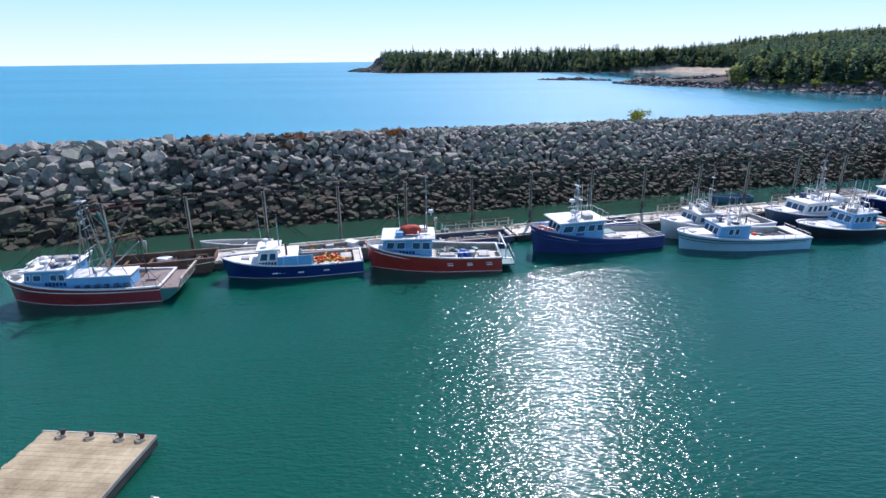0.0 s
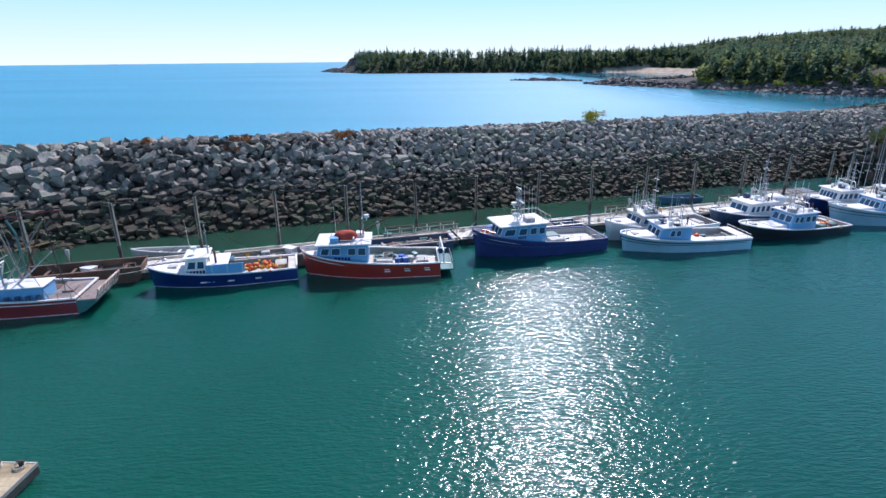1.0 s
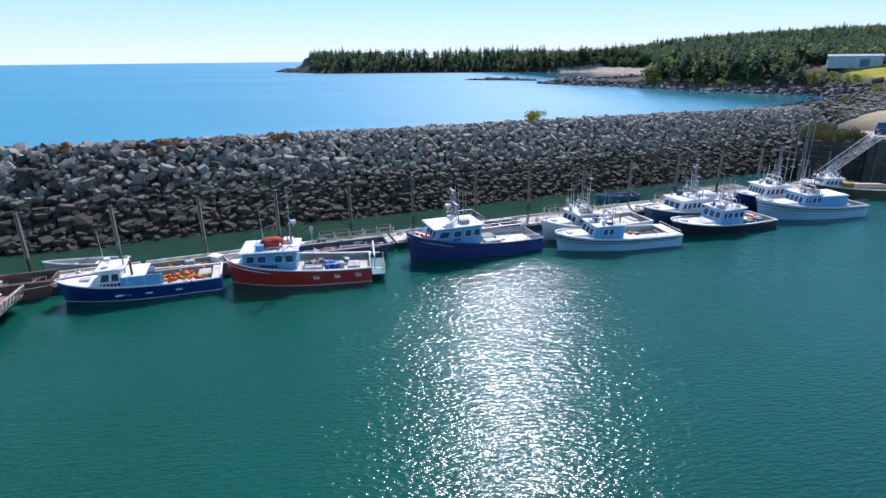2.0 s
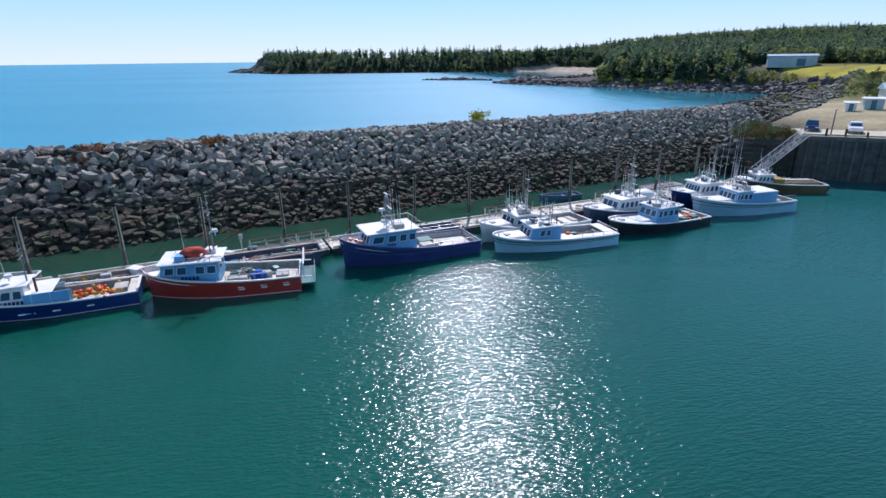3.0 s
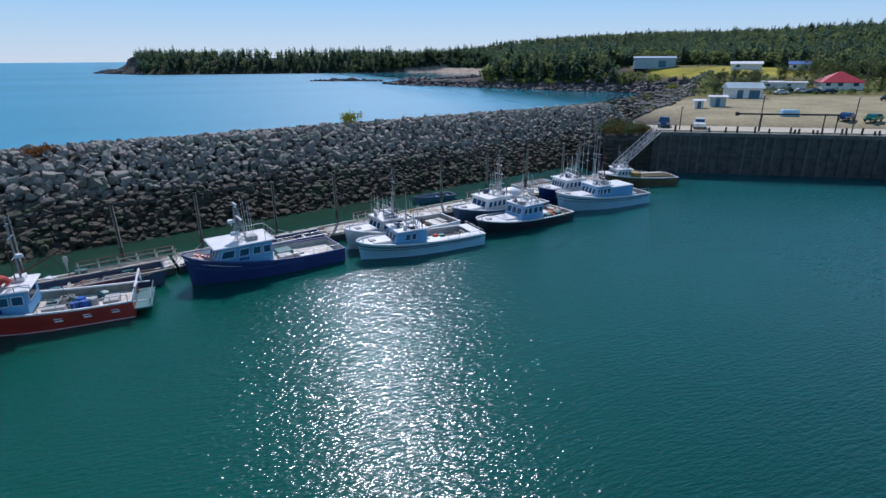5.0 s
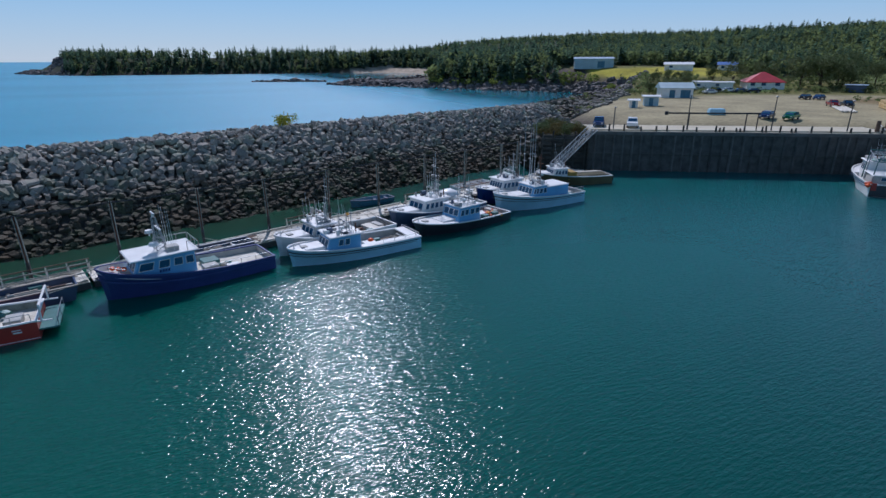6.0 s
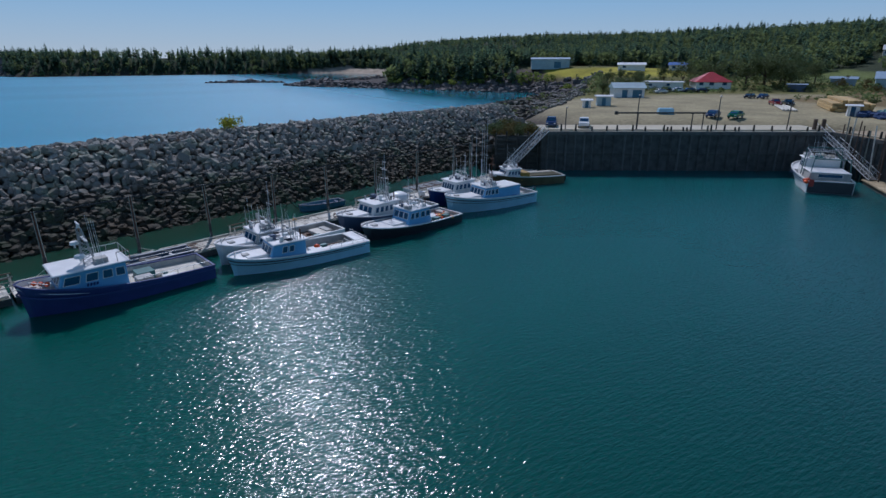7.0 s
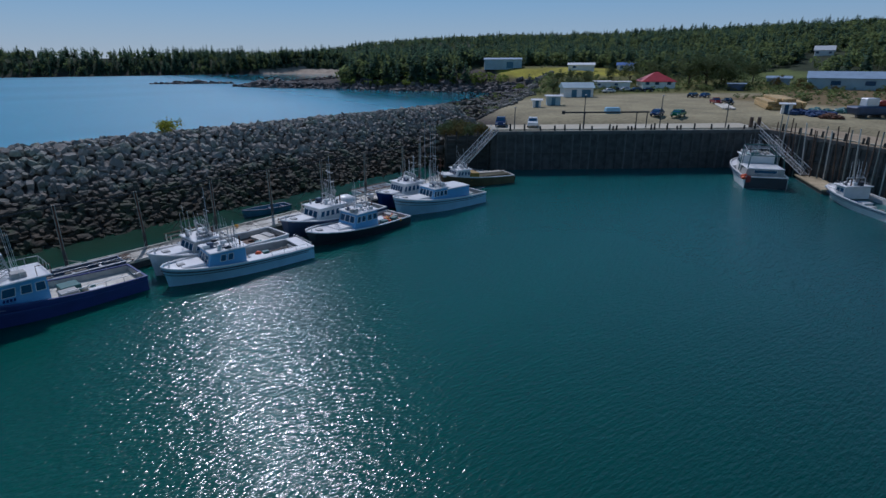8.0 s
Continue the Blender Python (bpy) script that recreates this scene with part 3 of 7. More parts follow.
k_bank = smoothstep((inside(gx, gy, BANK) + 3) / 6)[..., None]
cover = cover * (1 - k_bank) + np.array((0.15, 0.125, 0.09)) * k_bank
for patch, colour in ((LAWN, (0.12, 0.19, 0.035)), (FIELD, (0.125, 0.15, 0.042))):
    k_grass = smoothstep((inside(gx, gy, patch) + 2) / 4)[..., None]
    cover = cover * (1 - k_grass) + np.array(colour) * k_grass
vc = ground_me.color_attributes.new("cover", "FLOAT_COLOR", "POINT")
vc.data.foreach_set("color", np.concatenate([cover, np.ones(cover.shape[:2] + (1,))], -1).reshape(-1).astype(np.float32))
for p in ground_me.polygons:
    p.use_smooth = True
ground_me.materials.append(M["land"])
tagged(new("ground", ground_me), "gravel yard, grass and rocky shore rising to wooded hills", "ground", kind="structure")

# ---- breakwater ----
BW = Matrix.Translation((0, 64.3, 0)) @ Matrix.Rotation(math.atan(0.29), 4, "Z")
S0, S1 = -84.0, 97.0
PROFILE = ((-6, -3.5), (0, -0.2), (6, 3.9), (12.0, 8.1), (13.2, 8.4), (15.6, 8.4), (22, 4.0), (29, -2.5))


def mound(v):
    """The height of the rubble at v metres behind its foot."""
    return float(np.interp(v, [p[0] for p in PROFILE], [p[1] for p in PROFILE]))


breakwater = thing("breakwater", BW, "long breakwater of piled grey granite boulders", "breakwater", kind="structure")
rnd = random.Random(5)
bm = B()
prev = None
for i in range(92):
    s = S0 + (S1 - S0) * i / 91
    cur = [bm.verts.new((s, v + rnd.uniform(-0.4, 0.4), z - 0.75 + rnd.uniform(-0.3, 0.3))) for v, z in PROFILE]
    if prev:
        for a in range(len(cur) - 1):
            bm.faces.new((prev[a], cur[a], cur[a + 1], prev[a + 1]))
    prev = cur
part("core", bm, "core", breakwater, "dark rubble between the boulders")


def stone_mesh(r, worn=0.03):
    """One angular quarried boulder, about a metre in radius; worn: the width of its blunted edges."""
    bm = B()
    bmesh.ops.create_cube(bm, size=2.0)
    sx, sy, sz = r.uniform(0.8, 1.15), r.uniform(0.65, 0.95), r.uniform(0.55, 0.85)
    for v in bm.verts:
        v.co = Vector((v.co.x * sx * r.uniform(0.72, 1.05), v.co.y * sy * r.uniform(0.72, 1.05), v.co.z * sz * r.uniform(0.72, 1.05)))
    # split faces, as the quarry leaves them
    for _ in range(11):
        d = Vector((r.gauss(0, 1), r.gauss(0, 1), r.gauss(0, 1))).normalized()
        reach = max(v.co.dot(d) for v in bm.verts)
        cut = bmesh.ops.bisect_plane(bm, geom=bm.verts[:] + bm.edges[:] + bm.faces[:], plane_co=d * reach * r.uniform(0.66, 0.92), plane_no=d, clear_outer=True)
        rim = [g for g in cut["geom_cut"] if isinstance(g, bmesh.types.BMEdge)]
        if len(rim) > 2:
            bmesh.ops.contextual_create(bm, geom=rim)
    bmesh.ops.recalc_face_normals(bm, faces=bm.faces)
    if worn:
        bmesh.ops.bevel(bm, geom=list(bm.edges), offset=worn, segments=1, affect="EDGES")
    me = bpy.data.meshes.new("stone")
    bm.to_mesh(me)
    bm.free()
    me.materials.append(M["stone"])
    return me


STONES = [stone_mesh(rnd) for _ in range(16)]
ROUGH = [stone_mesh(rnd, 0) for _ in range(16)]
near, rest = [], []
BANDS = 12
for band_no in range(BANDS):
    sa, sb = S0 + (S1 - S0) * band_no / BANDS, S0 + (S1 - S0) * (band_no + 1) / BANDS
    grow = float(np.interp((band_no + 0.5) / BANDS, (0.2, 0.36, 0.46, 0.8), (1.04, 0.84, 0.68, 0.52)))
    v = -1.4
    while v < 19.5:
        low = v < 7
        s = sa + rnd.uniform(-0.6, 0.6) * grow
        while s < sb:
            size = grow * rnd.uniform(0.56, 1.0) * (0.84 if low else 1.0) * (0.85 if v > 12 else 1.0) * (1.3 if rnd.random() < 0.12 else 1.0)
            if rnd.random() < 0.12:
                size *= 0.62
            vv = v + rnd.uniform(-0.45, 0.45) * grow
            lift = rnd.uniform(-0.1, 0.12) if v > 11 else rnd.uniform(-0.35, 0.3) * grow
            tilt = (rnd.uniform(-0.3, 0.3) + (0.3 if low else rnd.uniform(-0.3, 0.9)), rnd.uniform(-0.3, 0.3) * (1 if low else 2), rnd.gauss(0, 0.5) if low else rnd.uniform(0, 6.28))
            m = Matrix.Translation((s + rnd.uniform(-0.3, 0.3), vv, mound(vv) + lift)) @ Euler(tilt).to_matrix().to_4x4() @ Matrix.Diagonal((size * 1.06, size, size * (0.78 if low else 0.8 if v > 11 else 1.0), 1))
            (near if -34 < s < -6 and 4.0 < v < 14.5 and len(near) < 300 else rest).append((rnd.randrange(16), m))
            s += (1.15 if low else 1.42) * grow * rnd.uniform(0.8, 1.25)
        v += (0.78 if low else 1.06) * grow
# small stones in the gaps
for _ in range(3000):
    s, vv = rnd.uniform(S0, S1), rnd.uniform(-1.2, 17)
    m = Matrix.Translation((s, vv, mound(vv) + (rnd.uniform(-0.25, 0.0) if vv > 10.5 else rnd.uniform(-0.35, 0.35)))) @ Euler((rnd.uniform(0, 6), rnd.uniform(0, 6), rnd.uniform(0, 6))).to_matrix().to_4x4() @ Matrix.Scale(rnd.uniform(0.22, 0.55), 4)
    rest.append((rnd.randrange(16), m))


def joined(meshes, places, name, mat_name):
    """Many small pieces as one mesh."""
    data = []
    for me in meshes:
        co = np.empty(len(me.vertices) * 3)
        me.vertices.foreach_get("co", co)
        data.append((co.reshape(-1, 3), [tuple(p.vertices) for p in me.polygons]))
    vs, fs, off = [], [], 0
    for k, m in places:
        co, polys = data[k]
        a = np.array(m)
        vs.append(co @ a[:3, :3].T + a[:3, 3])
        fs.extend([tuple(i + off for i in p) for p in polys])
        off += len(co)
    me = bpy.data.meshes.new(name)
    me.from_pydata(np.concatenate(vs).tolist(), [], fs)
    me.materials.append(M[mat_name])
    return me


ob = new("stones", joined(ROUGH, rest, "stones", "stone"))
ob.parent = breakwater
tagged(ob, "granite boulders, dark with weed near the water", kind="stuff")

# growth on the crest
def tuft(name, mat_name, place, r, count, label, category, flat=0.7, leaf=0.16):
    """A shrub of small leaves on short stems."""
    rr = random.Random(int(place[0] * 10))
    t = thing(name, Matrix.Translation(place), label, category)
    bm = B()
    for _ in range(7):
        d = Vector((rr.gauss(0, 1), rr.gauss(0, 1), abs(rr.gauss(0, 1)) + 0.6)).normalized() * r
        rod(bm, (0, 0, -0.3), d * 0.8, 0.03, 0.012, 4)
    part("stem", bm, "bark", t)
    bm = B()
    hubs = [Vector((rr.gauss(0, 0.5), rr.gauss(0, 0.4), rr.uniform(0.15, 0.9) * flat)) * r for _ in range(9)]
    for i in range(count):
        h = hubs[i % 9]
        p = h + Vector((rr.gauss(0, 1), rr.gauss(0, 1), rr.gauss(0, 0.8))) * r * 0.24
        u = Vector((rr.gauss(0, 1), rr.gauss(0, 1), rr.gauss(0, 1))).normalized()
        w2 = u.orthogonal().normalized()
        k = leaf * rr.uniform(0.6, 1.3)
        quad(bm, p - u * k, p + w2 * k * 0.6, p + u * k, p - w2 * k * 0.6)
    part("leaves", bm, mat_name, t)
    return t


# ---- piles, cable and floating dock ----
PILE_X = (-31.6, -24.8, -18.1, -11.2, -4.6, 2.4, 8.9, 16.0, 22.6, 29.7, 36.4, 43.5, 50.5, 57.6, 61.0)


def pile_y(x):
    return 54.9 + 0.285 * x


rnd = random.Random(9)
for i, x in enumerate(PILE_X):
    t = thing("mooring_pile", Matrix.Translation((x, pile_y(x), 0)), "tall weathered H-section mooring pile, dark below the tide mark", "pile", "mooring piles along the dock")
    lean = (rnd.uniform(-0.1, 0.1), rnd.uniform(-0.08, 0.08))
    z = 6.25 + rnd.uniform(-0.12, 0.12)
    for x0 in (-0.13, 0.07):
        part("flange", slab(B(), x0, x0 + 0.06, -0.12, 0.12, 2.2, z, 0.008, shift=lean), "pile_wood", t)
    # web coloured dark for the shade in the recess between the flanges
    part("web", slab(B(), -0.07, 0.07, -0.015, 0.015, 2.2, z - 0.04, 0, shift=lean), "rust", t, "dark brown web, shaded by its colour, between the flanges")
    bm = B()
    for x0 in (-0.13, 0.07):
        slab(bm, x0, x0 + 0.06, -0.12, 0.12, -3, 2.2)
    slab(bm, -0.07, 0.07, -0.015, 0.015, -3, 2.2)
    part("foot", bm, "dark_wood", t, "wet weedy foot of the pile")
cable = thing("overhead_cable", Matrix.Translation((0, 0, 0)), "dark cable strung along the tops of the piles", "cable")
for a, b in zip(PILE_X, PILE_X[1:]):
    pts = []
    for k in range(7):
        f = k / 6
        x = a + (b - a) * f
        pts.append((x, pile_y(x), 6.2 - 0.10 * 4 * f * (1 - f)))
    part("span", line(B(), pts, 0.075), "cable", cable)

DOCK_DIR = Matrix.Rotation(math.atan(0.285), 4, "Z")


def dock_float(x, length, width=3.4, off=0.25, label="floating dock section of weathered grey planks", rails=True, z=0.62):
    """A floating dock section on the near side of the piles, starting at pile-line x."""
    m = Matrix.Translation((x, pile_y(x), 0)) @ DOCK_DIR @ Matrix.Translation((0, -width - off, 0))
    t = thing("dock_float", m, label, "dock", "floating dock sections")
    bm = B()
    n = int(length / 0.30)
    for i in range(n):
        a = length * i / n
        dz = rnd.uniform(-0.012, 0.012)
        slab(bm, a, a + length / n - 0.018, rnd.uniform(-0.03, 0.03), width + rnd.uniform(-0.03, 0.03), z - 0.06 + dz, z + dz)
    part("decking", bm, "dock_wood", t)
    bm = B()
    slab(bm, 0.02, length - 0.02, 0.04, 0.26, -0.25, z - 0.062, 0.02)
    slab(bm, 0.02, length - 0.02, width - 0.26, width - 0.04, -0.25, z - 0.062, 0.02)
    part("stringer", bm, "dark_wood", t)
    for k in range(3):
        bm = B()
        a = length * (0.08 + 0.32 * k)
        slab(bm, a, a + length * 0.2, 0.3, width - 0.3, -0.35, z - 0.064, 0.05)
        part("float_tank", bm, "rubber", t)
    for side in (0.12, width - 0.12):
        bm = B()
        slab(bm, 0.1, length - 0.1, side - 0.09, side + 0.09, z + 0.05, z + 0.2, 0.015)
        part("kerb_timber", bm, "dock_wood", t)
    for k in range(2):
        bm = B()
        a = length * (0.25 + 0.5 * k)
        slab(bm, a - 0.06, a + 0.06, 0.06, 0.18, z + 0.2, z + 0.3)
        slab(bm, a - 0.2, a + 0.2, 0.08, 0.16, z + 0.28, z + 0.34, 0.01)
        part("cleat", bm, "rust", t)
    return t


x = -27.5
while x < 63:
    dock_float(x, 11.4)
    x += 11.4 * math.cos(math.atan(0.285)) + 0.25


def pedestal(x):
    """A white service box on a thin post at the dock's edge."""
    t = thing("service_pedestal", Matrix.Translation((x, pile_y(x) - 0.6, 0.62)), "white box on a thin post on the dock", "pedestal", "dock pedestals")
    part("post", slab(B(), -0.05, 0.05, -0.05, 0.05, 0, 1.3), "steel", t)
    part("box", slab(B(), -0.17, 0.17, -0.1, 0.1, 1.3, 1.8, 0.03), "greywhite", t)
    part("bracket", slab(B(), -0.09, 0.09, -0.07, 0.07, 0.95, 1.3, 0.02), "greywhite", t)


# ---- quay ----
QA, QC, QE = Vector((77.3, 75.2, 0)), Vector((117.8, 50.4, 0)), Vector((98.0, 5.0, 0))
QTOP = 6.6


def quay_run(a, b, inner, name, label, paving="concrete", paving_label="pale worn concrete apron"):
    """A timber-faced quay wall from a to b with its deck edge, timbers and bollard posts; inner: unit vector to the land."""
    d = (b - a)
    length = d.length
    d.normalize()
    m = Matrix((( d.x, inner.x, 0, a.x), (d.y, inner.y, 0, a.y), (0, 0, 1, 0), (0, 0, 0, 1)))
    t = thing(name, m, label, "quay", kind="structure")
    part("wall", slab(B(), 0, length, 0, 1.2, -3, QTOP - 0.32), "dark_wood", t)
    part("deck", slab(B(), -0.15, length, -0.12, 9.0, QTOP - 0.3, QTOP, 0.03), paving, t, paving_label)
    part("fender_beam", slab(B(), -0.1, length, -0.34, -0.12, QTOP - 0.62, QTOP - 0.05, 0.03), "dark_wood", t)
    part("waler", slab(B(), -0.1, length, -0.22, -0.0, 2.6, 2.95, 0.03), "crib_wood", t)
    rr = random.Random(int(length))
    s = 0.8
    while s < length:
        bm = B()
        rod(bm, (s, -0.2, -3), (s + rr.uniform(-0.05, 0.05), -0.17, QTOP - 0.64), 0.2, 0.18, 7)
        part("timber", bm, "dark_wood", t)
        s += rr.uniform(1.3, 1.9)
    s = 3.0
    while s < length:
        bm = B()
        rod(bm, (s, 0.25, QTOP), (s + rr.uniform(-0.06, 0.06), 0.25, QTOP + rr.uniform(0.6, 1.15)), 0.17, 0.14, 8)
        part("bollard_post", bm, "crib_wood", t)
        s += 0.6 if rr.random() < 0.22 else rr.uniform(1.7, 3.0)
    part("kerb", slab(B(), 0, length, 0.5, 0.8, QTOP, QTOP + 0.22, 0.02), "concrete", t)
    return t


dq = (QC - QA).normalized()
inner_a = Vector((-dq.y, dq.x, 0))
quay_run(QA, QC, inner_a, "quay_main", "high timber-faced quay wall with posts along its edge")
dw = (QE - QC).normalized()
inner_b = Vector((-dw.y, dw.x, 0))
quay_run(QC, QE, inner_b, "quay_wing", "timber-faced quay wing with leaning fender poles", "packed_gravel", "brown packed gravel apron")
# dark crib at the quay's end, between the gangway and the boulders
t = thing("quay_end", Matrix(((dq.x, inner_a.x, 0, QA.x), (dq.y, inner_a.y, 0, QA.y), (0, 0, 1, 0), (0, 0, 0, 1))), "dark timber crib and fill at the end of the quay", "quay", kind="structure")
part("crib", slab(B(), -8.5, -0.16, 0.5, 16, -3, 5.7, 0.1, top=(0.9, 0.96), shift=(0.42, 0.1)), "crib_wood", t)
for k in range(8):
    part("crib_beam", slab(B(), -8.4 + 0.11 * k, -0.16, 0.28, 0.48, -0.6 + 0.78 * k, -0.25 + 0.78 * k, 0.02), "crib_wood", t)
# added filler that stops sunlight coming through between crib and wall
part("corner_post", slab(B(), -0.3, -0.02, -0.05, 0.5, -3, 6.25, 0.03), "crib_wood", t)
for k in range(5):
    part("crib_post", rod(B(), (-8.0 + 1.8 * k, 0.2, -3), (-7.9 + 1.8 * k, 0.25, 6.2 + 0.3 * (k % 2)), 0.16, 0.13, 7), "crib_wood", t)


# ---- gangways ----
def gangway(foot, head, width, label):
    """An aluminium truss gangway from a float up to the quay."""
    foot, head = Vector(foot), Vector(head)
    d = head - foot
    length = d.length
    ex = d.normalized()
    ey = Vector((-ex.y, ex.x, 0)).normalized()
    ez = ex.cross(ey)
    m = Matrix(((ex.x, ey.x, ez.x, foot.x), (ex.y, ey.y, ez.y, foot.y), (ex.z, ey.z, ez.z, foot.z), (0, 0, 0, 1)))
    t = thing("gangway", m, label, "gangway", "gangways")
    part("walkway", slab(B(), 0, length, -width / 2 + 0.05, width / 2 - 0.05, 0.0, 0.05, 0.01), "dark_wood", t, "dark grating walkway")
    for k in range(int(length / 1.4)):
        part("cleat", slab(B(), 1.4 * k, 1.4 * k + 0.06, -width / 2, width / 2, 0.05, 0.08), "steel", t)
    for side in (-1, 1):
        y = side * width / 2
        bm = B()
        rod(bm, (0, y, 0), (length, y, 0), 0.05)
        rod(bm, (0, y, 1.05), (length, y, 1.05), 0.05)
        rod(bm, (0, y, 0.55), (length, y, 0.55), 0.025)
        n = max(6, int(length / 1.1))
        for k in range(n + 1):
            a = length * k / n
            rod(bm, (a, y, 0), (a, y, 1.05), 0.03, n=5)
            if k < n:
                rod(bm, (a, y, 0), (a + length / n, y, 1.05), 0.02, n=5)
        part("truss_rail", bm, "white", t)
    return t


gangway((70.8, 75.6, 0.75), (77.9, 74.9, 6.75), 1.3, "aluminium truss gangway leading down from the quay to a float")
gangway((112.2, 40.9, 0.85), (118.1, 52.9, 6.75), 1.3, "aluminium truss gangway leading down to a wooden float")

# ---- boats ----
def sheer_half(u, beam, full=0.55):
    """Half breadth at the rail; full: how bluff the bow is, the smaller the rounder."""
    return beam / 2 * ((0.90 + 0.10 * math.sin(math.pi / 2 * min(u / 0.45, 1))) if u < 0.5 else (1 - ((u - 0.5) / 0.5) ** 2.6) ** full)


def water_half(u, beam):
    return beam / 2 * 0.9 * (1.0 if u < 0.35 else (1 - ((u - 0.35) / 0.65) ** 2.0))


class Boat:
    """A small fishing boat: x runs from the transom (0) to the bow (length), y to port, z from the water."""

    def __init__(self, stern, bow, length, beam, stern_h, bow_h, hull, label, cap="white", fore=0.62, deck_mat="greywhite", stripe="white", bulwark=0.7, fore_mat="white", lining="greywhite", sink=0.12, full=0.55):
        self.L, self.W, self.s0, self.s1, self.fore, self.bul, self.full = length, beam, stern_h, bow_h, fore, bulwark, full
        self.t = thing("fishing_boat", heading(stern, bow), label, "fishing boat", "moored fishing boats")
        us = [i / 9 * fore for i in range(10)] + [fore + (1 - fore) * (i / 9) ** 0.8 for i in range(1, 10)]
        self.us = us
        bm = B()
        for side in (1, -1):
            prev = None
            for u in us:
                h, w_, s = sheer_half(u, beam, self.full), water_half(u, beam), self.sheer(u)
                dk = s - bulwark if u <= fore else s - 0.12
                rows = [(u * length * 0.95, 0.0, -0.55), (u * length * 0.962, w_ * 0.8, -0.4), (u * length * 0.972, w_, 0.0),
                        (u * length * 0.979, w_ * 0.72 + h * 0.28, s * 0.33), (u * length * 0.988, w_ * 0.32 + h * 0.68, s * 0.68), (u * length, h, s),
                        (u * length - 0.10 * (u > 0.97), max(h - 0.12, 0), s)]
                cur = [bm.verts.new((x, y * side, z)) for x, y, z in rows]
                if prev:
                    for a in range(len(cur) - 1):
                        q = (prev[a], cur[a], cur[a + 1], prev[a + 1])
                        bm.faces.new(q if side > 0 else q[::-1])
                prev = cur
        # transom
        h, w_, s = sheer_half(0, beam, self.full), water_half(0, beam), self.sheer(0)
        ring = [(0, 0, -0.55), (0, w_ * 0.8, -0.4), (0, w_, 0), (0, w_ * 0.72 + h * 0.28, s * 0.33), (0, w_ * 0.32 + h * 0.68, s * 0.68), (0, h, s)]
        bm.faces.new([bm.verts.new(p) for p in ring + [(x, -y, z) for x, y, z in ring[:0:-1]]])
        bmesh.ops.remove_doubles(bm, verts=bm.verts, dist=0.004)
        bmesh.ops.recalc_face_normals(bm, faces=bm.faces)
        part("hull", bm, hull, self.t)
        # bulwark lining, deck and foredeck
        bm = B()
        for side in (1, -1):
            prev = None
            for u in us:
                if u > fore + 1e-6:
                    break
                x, s = u * length + (0.12 if u == 0 else 0), self.sheer(u)
                cur = [bm.verts.new((x, side * y, z)) for y, z in ((sheer_half(u, beam, self.full) - 0.11, s), (self.inner(u), s - bulwark))]
                if prev:
                    bm.faces.new((prev[0], cur[0], cur[1], prev[1]))
                prev = cur
        h, s = sheer_half(0, beam, self.full), self.sheer(0)
        quad(bm, (0.12, h - 0.11, s), (0.12, self.inner(0), s - bulwark), (0.12, -self.inner(0), s - bulwark), (0.12, -h + 0.11, s))
        part("bulwark_lining", bm, lining, self.t)
        bm = B()
        prev = None
        for u in us:
            if u > fore + 1e-6:
                break
            h, z = self.inner(u), self.sheer(u) - bulwark
            cur = [bm.verts.new((u * length + (0.1 if u == 0 else 0), y, z)) for y in (h, -h)]
            if prev:
                bm.faces.new((prev[0], prev[1], cur[1], cur[0]))
            prev = cur
        part("deck", bm, deck_mat, self.t)
        bm = B()
        prev = None
        for u in us:
            if u < fore - 1e-6:
                continue
            h, z = max(sheer_half(u, beam, self.full) - 0.14, 0.02), self.sheer(u) - sink
            cur = [bm.verts.new((u * length - 0.06, y * h, z + 0.10 * (1 - y * y))) for y in (1, 0.5, 0, -0.5, -1)]
            if prev:
                for a in range(4):
                    bm.faces.new((prev[a], prev[a + 1], cur[a + 1], cur[a]))
            else:
                lo = [bm.verts.new((v.co.x, v.co.y * self.inner(u) / h * 0.98, self.sheer(u) - bulwark - 0.02)) for v in cur]
                for a in range(4):
                    bm.faces.new((cur[a], cur[a + 1], lo[a + 1], lo[a]))
            prev = cur
        part("foredeck", bm, fore_mat, self.t)
        if sink > 0.2:
            bm = B()
            for side in (1, -1):
                prev = None
                for u in us:
                    if u < fore - 1e-6:
                        continue
                    h = sheer_half(u, beam, self.full)
                    cur = [bm.verts.new((u * length - 0.06, side * max(h - o, 0.01), z)) for o, z in ((0.115, self.sheer(u)), (0.15, self.sheer(u) - sink))]
                    if prev:
                        bm.faces.new((prev[0], cur[0], cur[1], prev[1]))
                    prev = cur
            part("bow_lining", bm, "white", self.t, "white inner face of the bow bulwark")
        self.strip("gunwale", cap, -0.05, 0.06, 0.05, 0.17)
        if stripe:
            self.boot(stripe)

    def inner(self, u):
        """Half breadth inside the bulwark at the deck."""
        s = self.sheer(u)
        return min(sheer_half(u, self.W, self.full) - 0.13, self.side_y(u * self.L, s - self.bul) - 0.1)

    def sheer(self, u):
        return self.s0 + (self.s1 - self.s0) * u ** 2.3

    def strip(self, name, mat_name, z0, z1, out, width, label="", frac=1.0):
        """A moulding along the sheer, both sides and round the transom."""
        bm = B()
        for side in (1, -1):
            prev = None
            for u in self.us:
                h, s = sheer_half(u, self.W, self.full), self.sheer(u) * frac
                x = u * self.L + (out if u == 1 else 0)
                cur = [bm.verts.new((x, side * max(h + o, 0.0), s + z)) for o, z in ((out, z0), (out, z1), (out - width, z1), (out - width, z0))]
